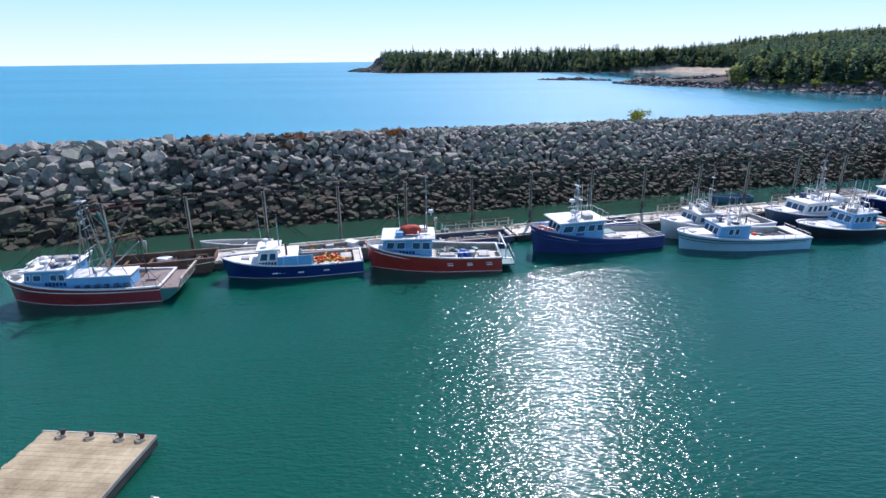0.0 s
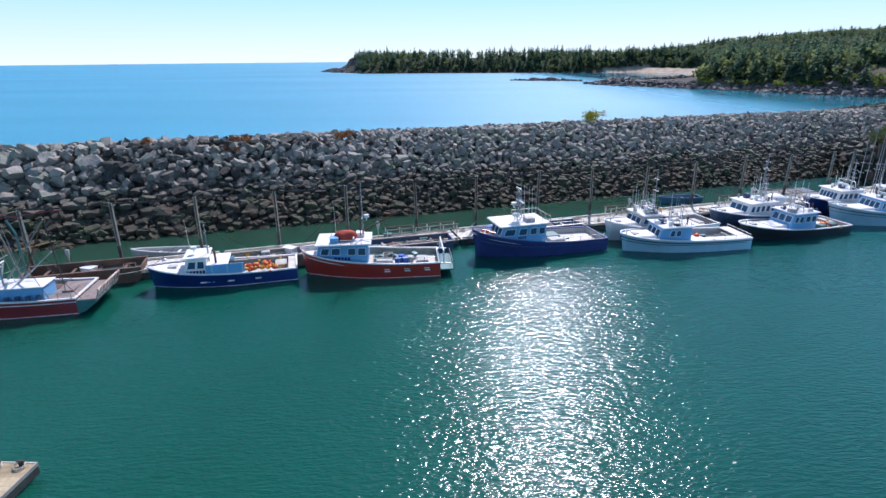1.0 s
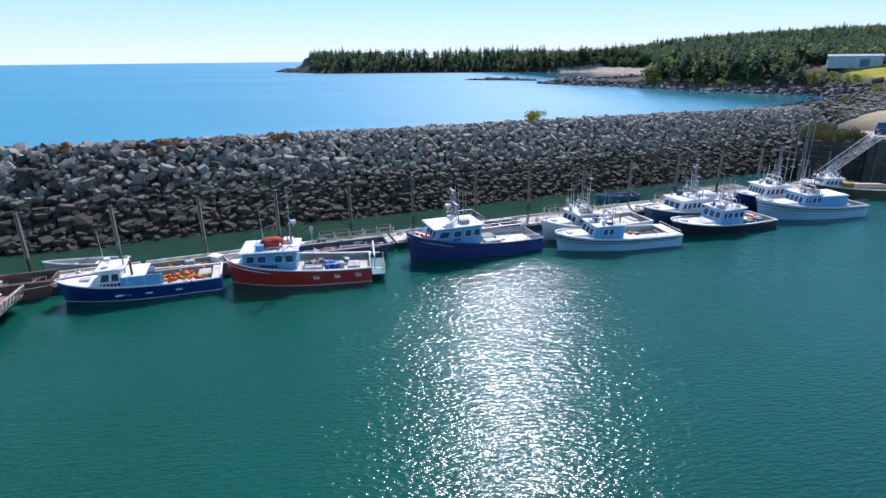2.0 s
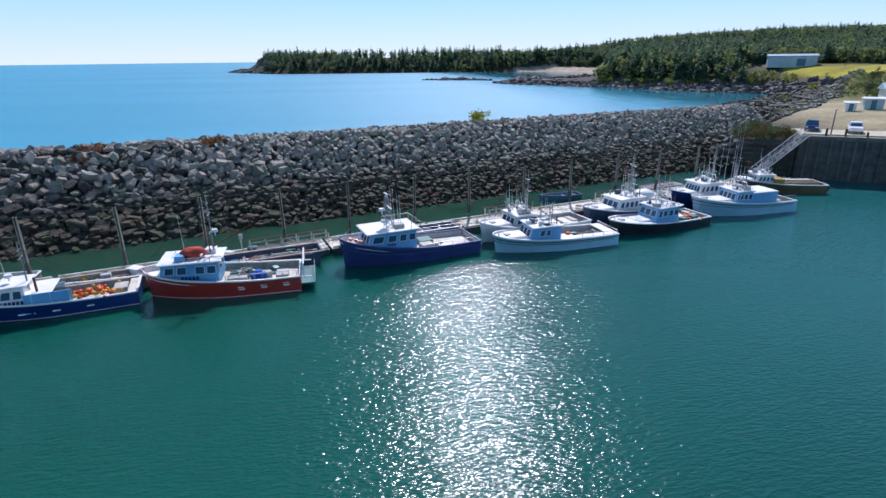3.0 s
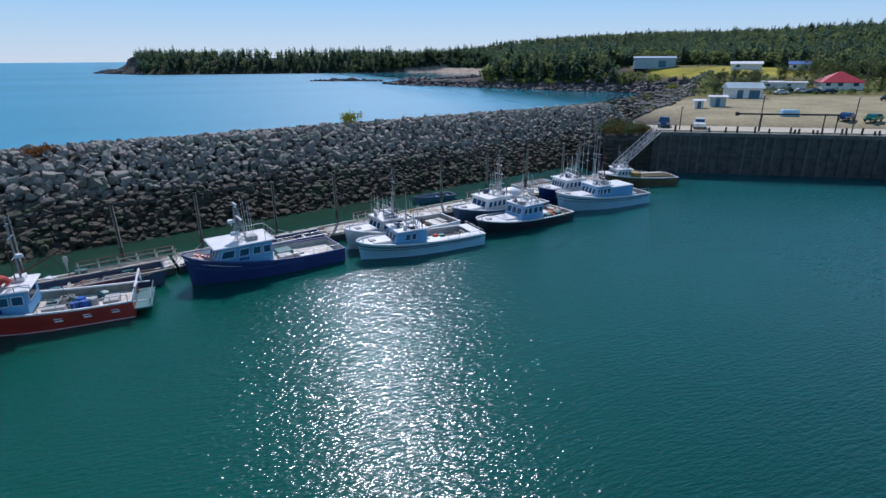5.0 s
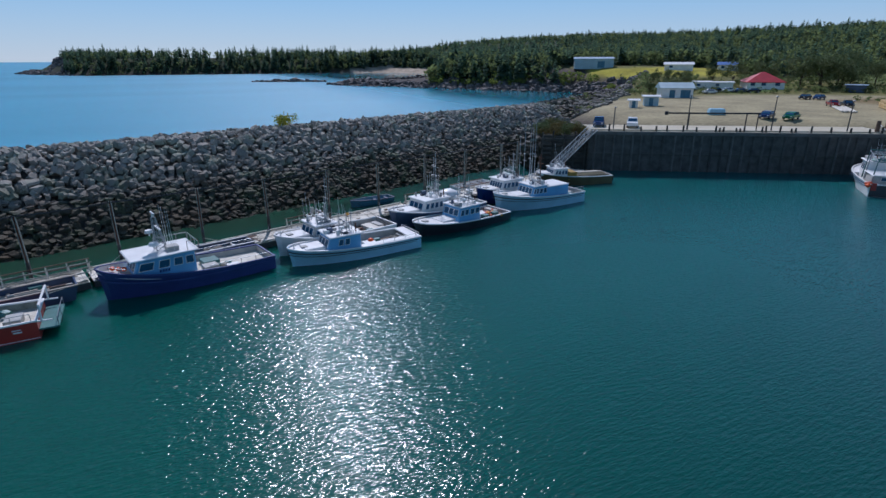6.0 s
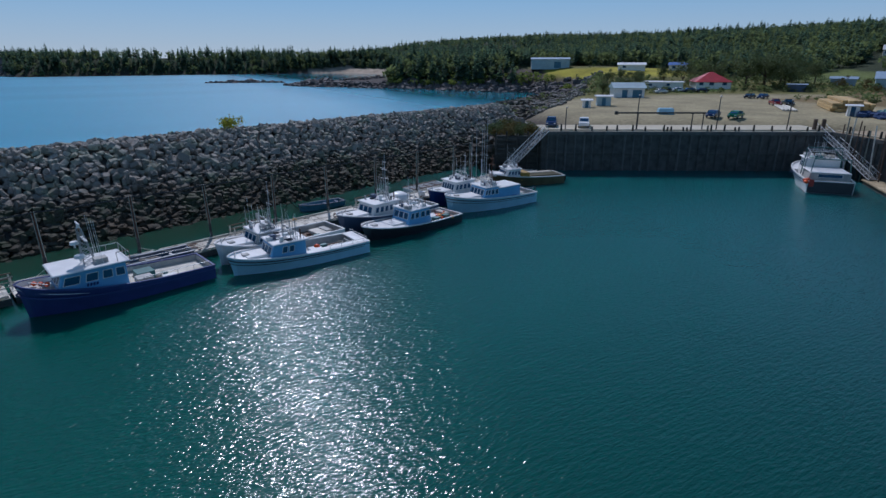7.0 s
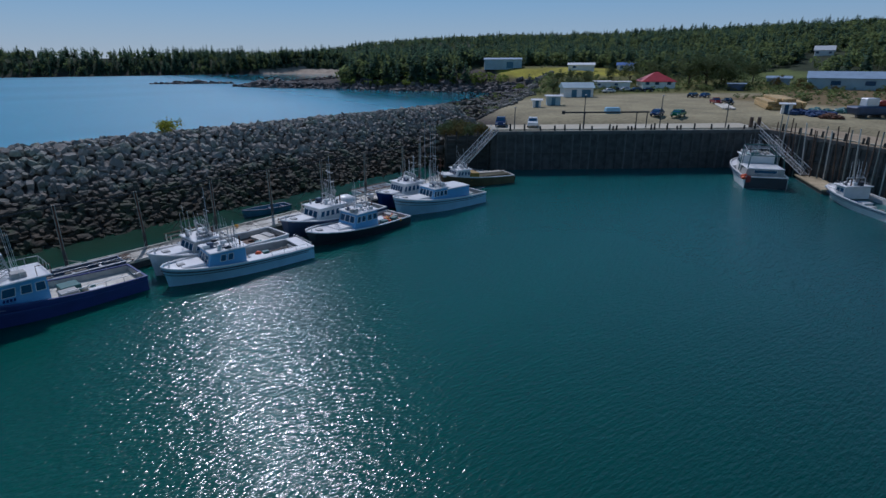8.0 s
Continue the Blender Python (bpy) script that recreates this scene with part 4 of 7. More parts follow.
                if prev:
                    for a in range(4):
                        bm.faces.new((prev[a], cur[a], cur[(a + 1) % 4], prev[(a + 1) % 4]))
                prev = cur
        h = sheer_half(0, self.W, self.full)
        slab(bm, -out, width - out, -h - out, h + out, self.sheer(0) * frac + z0 + 0.001, self.sheer(0) * frac + z1 - 0.001)
        bmesh.ops.remove_doubles(bm, verts=bm.verts, dist=0.003)
        bmesh.ops.recalc_face_normals(bm, faces=bm.faces)
        return part(name, bm, mat_name, self.t, label)

    def boot(self, mat_name, z0=0.08, z1=0.13, o=0.02):
        """A painted line just above the water."""
        bm = B()
        for side in (1, -1):
            prev = None
            for u in self.us:
                w_, h, s = water_half(u, self.W), sheer_half(u, self.W, self.full), self.sheer(u)
                k0, k1 = z0 / (s * 0.33), z1 / (s * 0.33)
                row = []
                for k, z in ((k0, z0), (k1, z1)):
                    y = w_ + (w_ * 0.72 + h * 0.28 - w_) * k + o
                    row.append(bm.verts.new((u * self.L * (0.972 + 0.007 * k) + (o if u == 1 else 0), side * y, z)))
                if prev:
                    bm.faces.new((prev[0], row[0], row[1], prev[1]))
                prev = row
        part("boot_line", bm, mat_name, self.t, "thin painted line above the water")

    def side_y(self, x, z):
        """Half breadth of the hull's outside at x and height z."""
        u = min(max(x / self.L, 0), 1)
        w_, h, s = water_half(u, self.W), sheer_half(u, self.W, self.full), self.sheer(u)
        return float(np.interp(z / s, (0, 0.33, 0.68, 1), (w_, w_ * 0.72 + h * 0.28, w_ * 0.32 + h * 0.68, h)))

    def house(self, x0, x1, width, z1, body="white", roof="white", rake=0.5, side=(), front=3, back=0, over=0.25, win=(0.62, 0.9), name="wheelhouse", eave=0.35, bars=None):
        """A cabin from x0 to x1 with a raked front, windows and a roof slab. side: windows as (from, to) along it; win: their heights as parts of the wall."""
        z0 = self.sheer((x0 + x1) / 2 / self.L) - self.bul
        bm = B()
        hw = width / 2
        fw = min(hw * 0.94, self.side_y(x1 * 0.98, z0) - 0.2)
        vs = [bm.verts.new(p) for p in ((x0, -hw, z0), (x1, -fw, z0), (x1, fw, z0), (x0, hw, z0),
                                        (x0, -hw * 0.96, z1), (x1 - rake, -hw * 0.86, z1), (x1 - rake, hw * 0.86, z1), (x0, hw * 0.96, z1))]
        for q in ((3, 2, 1, 0), (4, 5, 6, 7), (0, 1, 5, 4), (1, 2, 6, 5), (2, 3, 7, 6), (3, 0, 4, 7)):
            bm.faces.new([vs[i] for i in q])
        bmesh.ops.bevel(bm, geom=bm.edges[:], offset=0.05, segments=1, affect="EDGES")
        wall = part(name, bm, body, self.t)

        def on_side(sgn, f, g):
            """A point on a side wall: f along it, g up it."""
            xa, xb = x0, x1 - rake * g
            y0 = hw + (fw - hw) * f
            y1 = hw * 0.96 + (hw * 0.86 - hw * 0.96) * f
            return Vector((xa + (xb - xa) * f, sgn * (y0 + (y1 - y0) * g), z0 + (z1 - z0) * g))

        def pane(a, b, c, d, out):
            bm2 = B()
            e = [p + out * 0.035 for p in (a, b, c, d)]
            i = [p - out * 0.03 for p in (a, b, c, d)]
            v0, v1 = [bm2.verts.new(p) for p in e], [bm2.verts.new(p) for p in i]
            bm2.faces.new(v0)
            for k in range(4):
                bm2.faces.new((v0[k], v0[(k + 1) % 4], v1[(k + 1) % 4], v1[k]))
            bmesh.ops.recalc_face_normals(bm2, faces=bm2.faces)
            part("window", bm2, "glass", wall, "dark cabin window")
            # frame
            bm3 = B()
            cen = (a + b + c + d) / 4
            for p, q in ((a, b), (b, c), (c, d), (d, a)):
                rod(bm3, p + out * 0.03 + (p - cen) * 0.04, q + out * 0.03 + (q - cen) * 0.04, 0.03, n=4)
            part("window_frame", bm3, roof, wall)

        for sgn in (1, -1):
            for f0, f1 in side:
                pane(on_side(sgn, f0, win[0]), on_side(sgn, f1, win[0]), on_side(sgn, f1, win[1]), on_side(sgn, f0, win[1]), Vector((0, sgn, 0)))
        for k in range(front):
            ya, yb = -0.86 + 1.72 * (k + 0.08) / front, -0.86 + 1.72 * (k + 0.92) / front
            g0, g1 = win[0] - 0.02, win[1] + 0.01

            def on_front(y, g):
                return Vector((x1 - rake * g, y * (fw + (hw * 0.86 - fw) * g), z0 + (z1 - z0) * g))
            pane(on_front(ya, g0), on_front(yb, g0), on_front(yb, g1), on_front(ya, g1), Vector((1, 0, 0.2)).normalized())
        for k in range(back):
            ya, yb = -0.7 + 1.4 * (k + 0.1) / back, -0.7 + 1.4 * (k + 0.9) / back
            pane(*[Vector((x0, y * hw, z0 + (z1 - z0) * g)) for y, g in ((ya, win[0]), (yb, win[0]), (yb, win[1]), (ya, win[1]))], Vector((-1, 0, 0)))
        bm = B()
        slab(bm, x0 - over, x1 - rake + eave, -hw * 0.96 - over * 0.5, hw * 0.96 + over * 0.5, z1, z1 + 0.12, 0.04, top=(0.97, 0.95))
        part("roof", bm, roof, self.t)
        if bars:
            f0, f1, g0, g1, n = bars
            bm = B()
            for k in range(n):
                fa, fb = f0 + (f1 - f0) * k / n, f0 + (f1 - f0) * (k + 0.7) / n
                p = [on_side(1, f, g) + Vector((0, 0.012, 0)) for f, g in ((fa, g0), (fb, g0), (fb, g1), (fa, g1))]
                bm.faces.new([bm.verts.new(v) for v in p])
            part("registration_bars", bm, "navy", wall, "row of dark painted marks")
        return wall

    def add(self, name, bm, mat_name, label="", smooth=False):
        return part(name, bm, mat_name, self.t, label, smooth)

    def mast(self, x, y, z0, z1, arms=(), r=0.06, mat_name="steel", stays=()):
        bm = B()
        rod(bm, (x, y, z0), (x, y, z1), r, r * 0.6, 7)
        for z, half in arms:
            rod(bm, (x, y - half, z), (x, y + half, z), r * 0.6, n=5)
        m_ = self.add("mast", bm, mat_name)
        for p in stays:
            part("stay", rod(B(), (x, y, z1 - 0.3), p, 0.018, n=4), "cable", m_)
        return m_

    def radar(self, x, y, z, r=0.32):
        bm = B()
        rod(bm, (x, y, z), (x, y, z + 0.3), 0.06, n=6)
        rod(bm, (x, y, z + 0.3), (x, y, z + 0.52), r, r * 0.85, 12)
        return self.add("radar_dome", bm, "white")

    def scanner(self, x, y, z, half=0.6):
        bm = B()
        rod(bm, (x, y, z), (x, y, z + 0.28), 0.12, 0.09, 8)
        slab(bm, x - 0.06, x + 0.06, y - half, y + half, z + 0.28, z + 0.4, 0.02)
        return self.add("radar_scanner", bm, "white")

    def whip(self, x, y, z, h=3.0):
        return self.add("whip_aerial", rod(B(), (x, y, z), (x + 0.1, y, z + h), 0.022, 0.012, 4), "white")

    def rail(self, pts, h, mat_name="steel", name="rail"):
        bm = B()
        for p in pts:
            rod(bm, p, (p[0], p[1], p[2] + h), 0.025, n=5)
        line(bm, [(p[0], p[1], p[2] + h) for p in pts], 0.028)
        return self.add(name, bm, mat_name)

    def box(self, name, x0, x1, y0, y1, z0, z1, mat_name, bev=0.03, label=""):
        return self.add(name, slab(B(), x0, x1, y0, y1, z0, z1, bev), mat_name, label)

    def hatch(self, x, y, s=0.7):
        z = self.sheer(x / self.L) - 0.02
        return self.box("deck_hatch", x - s / 2, x + s / 2, y - s / 2, y + s / 2, z - 0.05, z + 0.14, "greywhite", 0.03)

    def deck_z(self, x):
        return self.sheer(x / self.L) - self.bul


def heap(boat, x, y, z, count, mats, spread, seed, r=0.2):
    """A pile of round net floats."""
    rr = random.Random(seed)
    for i in range(count):
        bm = B()
        lump(bm, (x + rr.gauss(0, spread[0]), y + rr.gauss(0, spread[1]), z + r + abs(rr.gauss(0, spread[2]))), r * rr.uniform(0.8, 1.3), rr, (1.1, 1, 0.85), 1, 0.12)
        boat.add("net_float", bm, mats[i % len(mats)], smooth=True)


# dark red trawler
def trawler():
    b = Boat((-23.2, 40.0), (-35.2, 38.1), 12.3, 4.6, 1.35, 2.45, "maroon", "dark red steel trawler with white house tinted shade-blue and tall rigged mast", cap="white", fore=0.70, fore_mat="white", sink=0.35, full=0.66)
    z = b.deck_z(9)
    b.strip("rub_rail", "white", -0.03, 0.02, 0.03, 0.06, frac=0.80)
    b.house(6.8, 10.5, 3.4, 2.95, "shadeblue", "white", 0.6, ((0.06, 0.19), (0.24, 0.38), (0.60, 0.78), (0.86, 0.93)), 3, 0, win=(0.55, 0.82), bars=(0.05, 0.55, 0.30, 0.46, 6))
    b.box("aft_house", 2.2, 6.85, -0.1, 1.75, 0.9, 2.3, "shadeblue", 0.03)
    b.box("aft_house_roof", 2.1, 6.9, -0.2, 1.83, 2.3, 2.38, "white", 0.02)
    b.box("net_drum_bed", 2.4, 6.6, -1.6, -0.4, 0.9, 1.25, "brown_wood", 0.03)
    b.add("net_drum", rod(B(), (3.2, -1.0, 1.6), (5.6, -1.0, 1.6), 0.42, n=12), "net")
    for k in range(6):
        bm = B()
        rod(bm, (2.5 + 0.72 * k, 1.95, b.deck_z(5) + 0.3), (2.5 + 0.72 * k, 1.95, b.deck_z(5) + 0.95), 0.16, 0.18, 9)
        b.add("fish_tub", bm, "slate")
    # roof clutter
    b.scanner(9.8, 0.2, 3.06, 0.8)
    b.radar(8.6, 0.9, 3.06)
    b.box("roof_locker", 7.8, 8.5, -1.1, -0.3, 3.06, 3.36, "greywhite")
    b.box("roof_locker", 7.2, 7.7, 0.5, 1.1, 3.06, 3.3, "steel")
    b.box("liferaft_case", 9.3, 9.9, -1.1, -0.6, 3.06, 3.4, "white", 0.12)
    # A-frame mast and rigging, over the after house
    mx = 5.4
    for x, y in ((mx - 0.4, 1.3), (mx - 0.4, -1.3), (mx + 1.2, 0.0)):
        b.add("mast_leg", rod(B(), (x, y, 1.0 if y else 2.6), (mx, y * 0.12, 8.0), 0.065, 0.045, 7), "pile_wood")
    b.add("mast_head", slab(B(), mx - 0.3, mx + 0.3, -0.35, 0.35, 7.9, 8.05, 0.03), "steel")
    b.add("topmast", rod(B(), (mx, 0, 8.05), (mx, 0, 9.1), 0.04, n=5), "steel")
    for z_, w_ in ((7.3, 0.9), (6.6, 0.5), (5.9, 0.7), (5.0, 0.5), (4.2, 0.8)):
        b.add("crosstree", rod(B(), (mx, -w_, z_), (mx, w_, z_), 0.04, n=5), "steel")
    for z_ in (7.0, 6.2):
        b.box("mast_light", mx + 0.05, mx + 0.3, -0.15, 0.15, z_, z_ + 0.25, "white", 0.03)
    for y in (-0.9, -0.3, 0.3, 0.9):
        b.add("rigging_wire", rod(B(), (mx, y, 7.3), (mx - 1.1 + abs(y), y * 1.6, 2.4), 0.02, n=4), "steel")
    rq = random.Random(12)
    for k in range(7):
        x_, y_ = 7.0 + rq.uniform(0, 2.8), rq.uniform(-1.3, 1.3)
        b.add("roof_bundle", lump(B(), (x_, y_, 3.2), rq.uniform(0.14, 0.26), rq, (1.4, 1, 0.6), 2, 0.3), ("rope", "steel", "net")[k % 3])
    for p in ((12.1, 0, 2.3), (9.6, 1.5, 3.2), (9.6, -1.5, 3.2), (8.2, 1.5, 3.1), (8.2, -1.5, 3.1), (1.8, 1.9, 1.3), (1.8, -1.9, 1.3), (-0.4, 1.9, 1.2), (1.6, 0.5, 6.9)):
        b.add("stay", rod(B(), (mx, 0, 7.8), p, 0.022, n=4), "cable")
    b.add("boom", rod(B(), (mx - 0.2, 0.2, 2.6), (1.6, 0.5, 7.2), 0.085, 0.05, 7), "pile_wood")
    b.add("boom", rod(B(), (mx - 0.9, -0.6, 2.4), (2.3, -0.9, 7.0), 0.07, 0.05, 7), "rust")
    b.add("derrick", rod(B(), (4.2, 0.9, 2.4), (1.2, 1.2, 4.9), 0.07, 0.05, 7), "steel")
    b.add("derrick", rod(B(), (5.0, -1.2, 4.4), (2.2, -1.6, 4.9), 0.06, 0.05, 7), "lumber")
    for p in ((1.6, 0.5, 7.1), (2.3, -0.9, 6.9)):
        b.add("falls", rod(B(), p, (p[0] - 0.3, p[1], 1.4), 0.025, n=4), "cable")
    for y in (-1.4, 1.4):
        b.add("gallows_leg", rod(B(), (6.6, y, 2.2), (6.0, y * 0.8, 3.6), 0.06, n=6), "white")
    b.add("gallows_head", rod(B(), (6.0, -1.2, 3.6), (6.0, 1.2, 3.6), 0.06, n=6), "white")
    b.box("aft_deck", 0.08, 2.25, -2.02, 2.02, 0.9, 1.28, "worn_deck", 0.02)
    b.box("deck_hatch", 0.8, 1.6, -0.5, 0.5, 1.28, 1.42, "worn_deck", 0.03)
    # stern platform and ladder gate
    bm = B()
    slab(bm, -1.4, -0.02, -2.0, 2.0, 1.08, 1.19, 0.02)
    b.add("stern_platform", bm, "worn_deck")
    bm = B()
    wedge = [[bm.verts.new((x, y, z_)) for x, z_ in ((-0.005, 0.08), (-0.005, 1.16), (-1.36, 1.10), (-1.36, 0.86), (-0.5, 0.22))] for y in (-2.06, 2.06)]
    bm.faces.new(wedge[0])
    bm.faces.new(wedge[1][::-1])
    for k in range(5):
        bm.faces.new((wedge[0][k - 1], wedge[1][k - 1], wedge[1][k], wedge[0][k]))
    bmesh.ops.recalc_face_normals(bm, faces=bm.faces)
    b.add("stern_overhang", bm, "teal", "dull green raked stern")
    bm = B()
    for k in range(8):
        y = -2.0 + 4.0 / 7 * k
        rod(bm, (-1.42, y, 1.1), (-1.74, y, 1.95), 0.06, n=5)
    for z_, thick in ((0.03, 0.075), (0.82, 0.08)):
        rod(bm, (-1.42 - 0.31 * z_, -2.05, 1.1 + z_), (-1.42 - 0.31 * z_, 2.05, 1.1 + z_), thick, n=5)
    b.add("stern_gate", bm, "gate_paint", "rust-stained railed stern gate")
    b.rail([(10.9 + 0.4 * k, 1.72 - 0.36 * k, b.sheer((10.9 + 0.4 * k) / 12.3)) for k in range(4)], 0.55)
    b.hatch(11.3, 0)
    b.add("davit", line(B(), [(4.3, -0.6, 1.2), (4.3, -0.6, 5.9), (4.7, -0.6, 7.0)], 0.1, 7), "teal")
    b.add("outrigger", rod(B(), (5.3, -0.3, 7.2), (1.2, -1.5, 7.4), 0.04, n=5), "maroon")
    b.rail([(0.2 + 0.9 * k, 2.12, b.sheer(0.05)) for k in range(3)], 0.5)
    for k in range(4):
        b.box("fish_tray", 7.3 + 0.7 * k, 7.9 + 0.7 * k, -1.6, -1.1, 3.06, 3.2, "steel")
    return b


trawler()


def navy_boat():
    b = Boat((-8.1, 46.0), (-20.0, 43.0), 12.2, 4.0, 1.15, 1.95, "navy", "navy blue fishing boat with white cuddy and orange floats", fore=0.72, full=0.72)
    b.house(7.3, 9.5, 2.6, 2.6, "white", "white", 0.7, ((0.12, 0.42), (0.52, 0.86)), 3, 0, win=(0.52, 0.85), bars=(0.1, 0.9, 0.2, 0.42, 6))
    # washboard shelter along the side
    b.box("side_panel", 4.3, 7.35, 1.62, 1.72, b.deck_z(5), 2.1, "shadeblue", 0.02)
    b.box("side_panel", 5.4, 7.35, -1.72, -1.62, b.deck_z(5), 1.6, "skytint", 0.02)
    b.box("shelter_top", 5.6, 7.35, -1.6, 1.6, 1.9, 2.0, "white", 0.03)
    for k in range(3):
        b.box("panel_rib", 4.4 + 1.2 * k, 4.5 + 1.2 * k, 1.72, 1.77, b.deck_z(5), 2.1, "skytint", 0.01)
    heap(b, 3.6, 1.0, b.deck_z(3) + 0.6, 52, ("orange", "raft_red", "orange", "amber"), (0.75, 0.4, 0.2), 3, 0.15)
    heap(b, 2.5, 0.9, b.deck_z(2) + 0.55, 40, ("amber", "amber", "orange"), (0.6, 0.45, 0.18), 4, 0.15)
    b.mast(7.2, 0.3, 2.0, 5.6, ((4.6, 0.5), (5.2, 0.3)), 0.07, stays=((11.8, 0, 1.9), (3.0, 1.6, 1.4), (3.0, -1.6, 1.4)))
    b.add("exhaust_stack", rod(B(), (6.6, 0.9, 1.9), (6.6, 0.9, 3.1), 0.09, n=8), "rust")
    b.radar(8.3, 0.2, 2.87, 0.28)
    b.whip(8.8, -0.9, 2.87, 2.6)
    b.box("bait_box", 0.9, 1.9, -1.2, 0.2, b.deck_z(1), b.deck_z(1) + 0.6, "greywhite")
    b.box("stern_plank", 0.15, 0.75, -1.7, 1.7, 1.0, 1.1, "dock_wood", 0.02)
    b.hatch(10.2, 0)
    for k in range(3):
        b.box("fender_plate", 3.0 + 2.2 * k, 3.5 + 2.2 * k, b.side_y(3.2 + 2.2 * k, 0.62), b.side_y(3.2 + 2.2 * k, 0.62) + 0.05, 0.56, 0.68, "white", 0.01)
    return b


navy_boat()


def red_boat():
    b = Boat((4.7, 46.6), (-7.5, 45.7), 12.3, 4.5, 1.35, 2.45, "red", "bright red fishing boat with a covered life raft on its roof", fore=0.66, bulwark=0.58, deck_mat="dock_wood", sink=0.42, lining="pile_wood")
    b.house(6.3, 11.0, 3.4, 3.1, "shadeblue", "white", 0.5, ((0.04, 0.19), (0.24, 0.39), (0.55, 0.71), (0.77, 0.92)), 3, 1, win=(0.50, 0.84), over=0.35, bars=(0.34, 0.66, 0.22, 0.38, 5))
    # life raft under a red cover
    rr = random.Random(2)
    bm = B()
    lump(bm, (8.2, 0.4, 3.62), 0.75, rr, (1.3, 0.8, 0.66), 3, 0.1)
    b.add("life_raft", bm, "raft_red", "life raft under a faded red-orange cover", True)
    b.box("roof_locker", 8.8, 9.5, 0.3, 1.3, 3.23, 3.65, "shadeblue")
    b.box("roof_locker", 6.6, 7.4, -1.1, -0.2, 3.23, 3.6, "white")
    b.mast(6.7, 0.0, 3.6, 8.2, ((5.2, 0.9), (6.6, 0.6), (7.5, 0.4)), 0.08, stays=((12.2, 0, 2.7), (3.4, 1.9, 1.5), (3.4, -1.9, 1.5), (9.6, 1.4, 3.6), (9.6, -1.4, 3.6)))
    b.mast(6.9, 0.5, 3.6, 6.4, ((6.1, 0.3),), 0.05, "rust")
    b.scanner(7.5, 0.6, 3.23, 0.7)
    b.radar(6.3, 0.6, 5.0, 0.26)
    b.whip(9.2, -1.2, 3.23, 3.2)
    b.add("roof_boom", rod(B(), (6.7, 0.1, 3.9), (3.6, 0.4, 5.6), 0.06, 0.04, 6), "rust")
    b.rail([(5.9 + 0.9 * k, 1.75, 3.2) for k in range(4)], 0.4)
    # working deck
    z = b.deck_z(3)
    for x, y, mat_name in ((3.1, 1.2, "blueplastic"), (3.7, 1.3, "blueplastic"), (3.4, 0.5, "blueplastic"), (2.6, 0.9, "greywhite")):
        bm = B()
        rod(bm, (x, y, z), (x, y, z + 0.85), 0.29, 0.29, 10)
        for k in (0.25, 0.6):
            rod(bm, (x, y, z + k), (x, y, z + k + 0.05), 0.31, n=10)
        b.add("plastic_drum", bm, mat_name)
    for i in range(6):
        x, y = 4.6 + 0.85 * (i % 2), -1.2 + 0.9 * (i // 2)
        bm = B()
        for zz in (0.02, 0.42):
            for p, q in (((-.4, -.3), (.4, -.3)), ((.4, -.3), (.4, .3)), ((.4, .3), (-.4, .3)), ((-.4, .3), (-.4, -.3))):
                rod(bm, (x + p[0], y + p[1], z + zz), (x + q[0], y + q[1], z + zz), 0.03, n=4)
        for p in ((-.4, -.3), (.4, -.3), (.4, .3), (-.4, .3), (0, -.3), (0, .3)):
            rod(bm, (x + p[0], y + p[1], z), (x + p[0], y + p[1], z + 0.45), 0.025, n=4)
        b.add("lobster_trap", bm, "dark_wood" if i % 3 else "greywhite")
        part("trap_base", slab(B(), x - 0.38, x + 0.38, y - 0.28, y + 0.28, z + 0.05, z + 0.3, 0.02), "teal" if i % 2 else "dark_wood", b.t)
    b.box("fish_box", 1.0, 2.0, -0.2, 1.2, z, z + 0.5, "greywhite")
    rg = random.Random(91)
    for k in range(16):
        x, y = rg.uniform(2.0, 5.9), rg.uniform(-1.6, 1.6)
        if k % 2:
            b.add("gear_pile", lump(B(), (x, y, z + 0.25), rg.uniform(0.18, 0.34), rg, (1.3, 1, 0.8), 2, 0.3), ("net", "teal", "olive", "rope")[k % 4])
        else:
            b.add("hose", line(B(), [(x + 0.25 * j, y + rg.uniform(-0.25, 0.25), z + 0.06 + 0.1 * (j % 2)) for j in range(6)], 0.045, 4), ("black", "teal", "rope")[k % 3])
    b.box("hauler_table", 4.2, 5.6, 1.3, 1.9, z, z + 0.85, "greywhite")
    b.rail([(0.3 + 1.1 * k, 2.0, b.sheer(0.1)) for k in range(6)], 0.55)
    for k in range(3):
        b.box("scupper_plate", 0.9 + 1.75 * k, 1.4 + 1.75 * k, b.side_y(1.1 + 1.75 * k, 0.85), b.side_y(1.1 + 1.75 * k, 0.85) + 0.05, 0.70, 0.80, "white", 0.01)
        b.box("scupper_plate", 0.95 + 1.75 * k, 1.45 + 1.75 * k, b.side_y(1.1 + 1.75 * k, 0.95), b.side_y(1.1 + 1.75 * k, 0.95) + 0.05, 0.90, 0.96, "white", 0.01)
    # stern frame and platform
    bm = B()
    for y in (-2.0, 2.0):
        rod(bm, (0.1, y, 1.3), (-0.9, y, 1.25), 0.06, n=6)
        rod(bm, (-0.3, y, 1.3), (-0.3, y * 0.98, 2.4), 0.07, n=6)
    rod(bm, (-0.3, -2.0, 2.4), (-0.3, 2.0, 2.4), 0.08, n=6)
    b.add("stern_frame", bm, "white")
    b.box("stern_platform", -1.2, -0.02, -2.0, 2.0, 0.6, 0.72, "teal", 0.02)
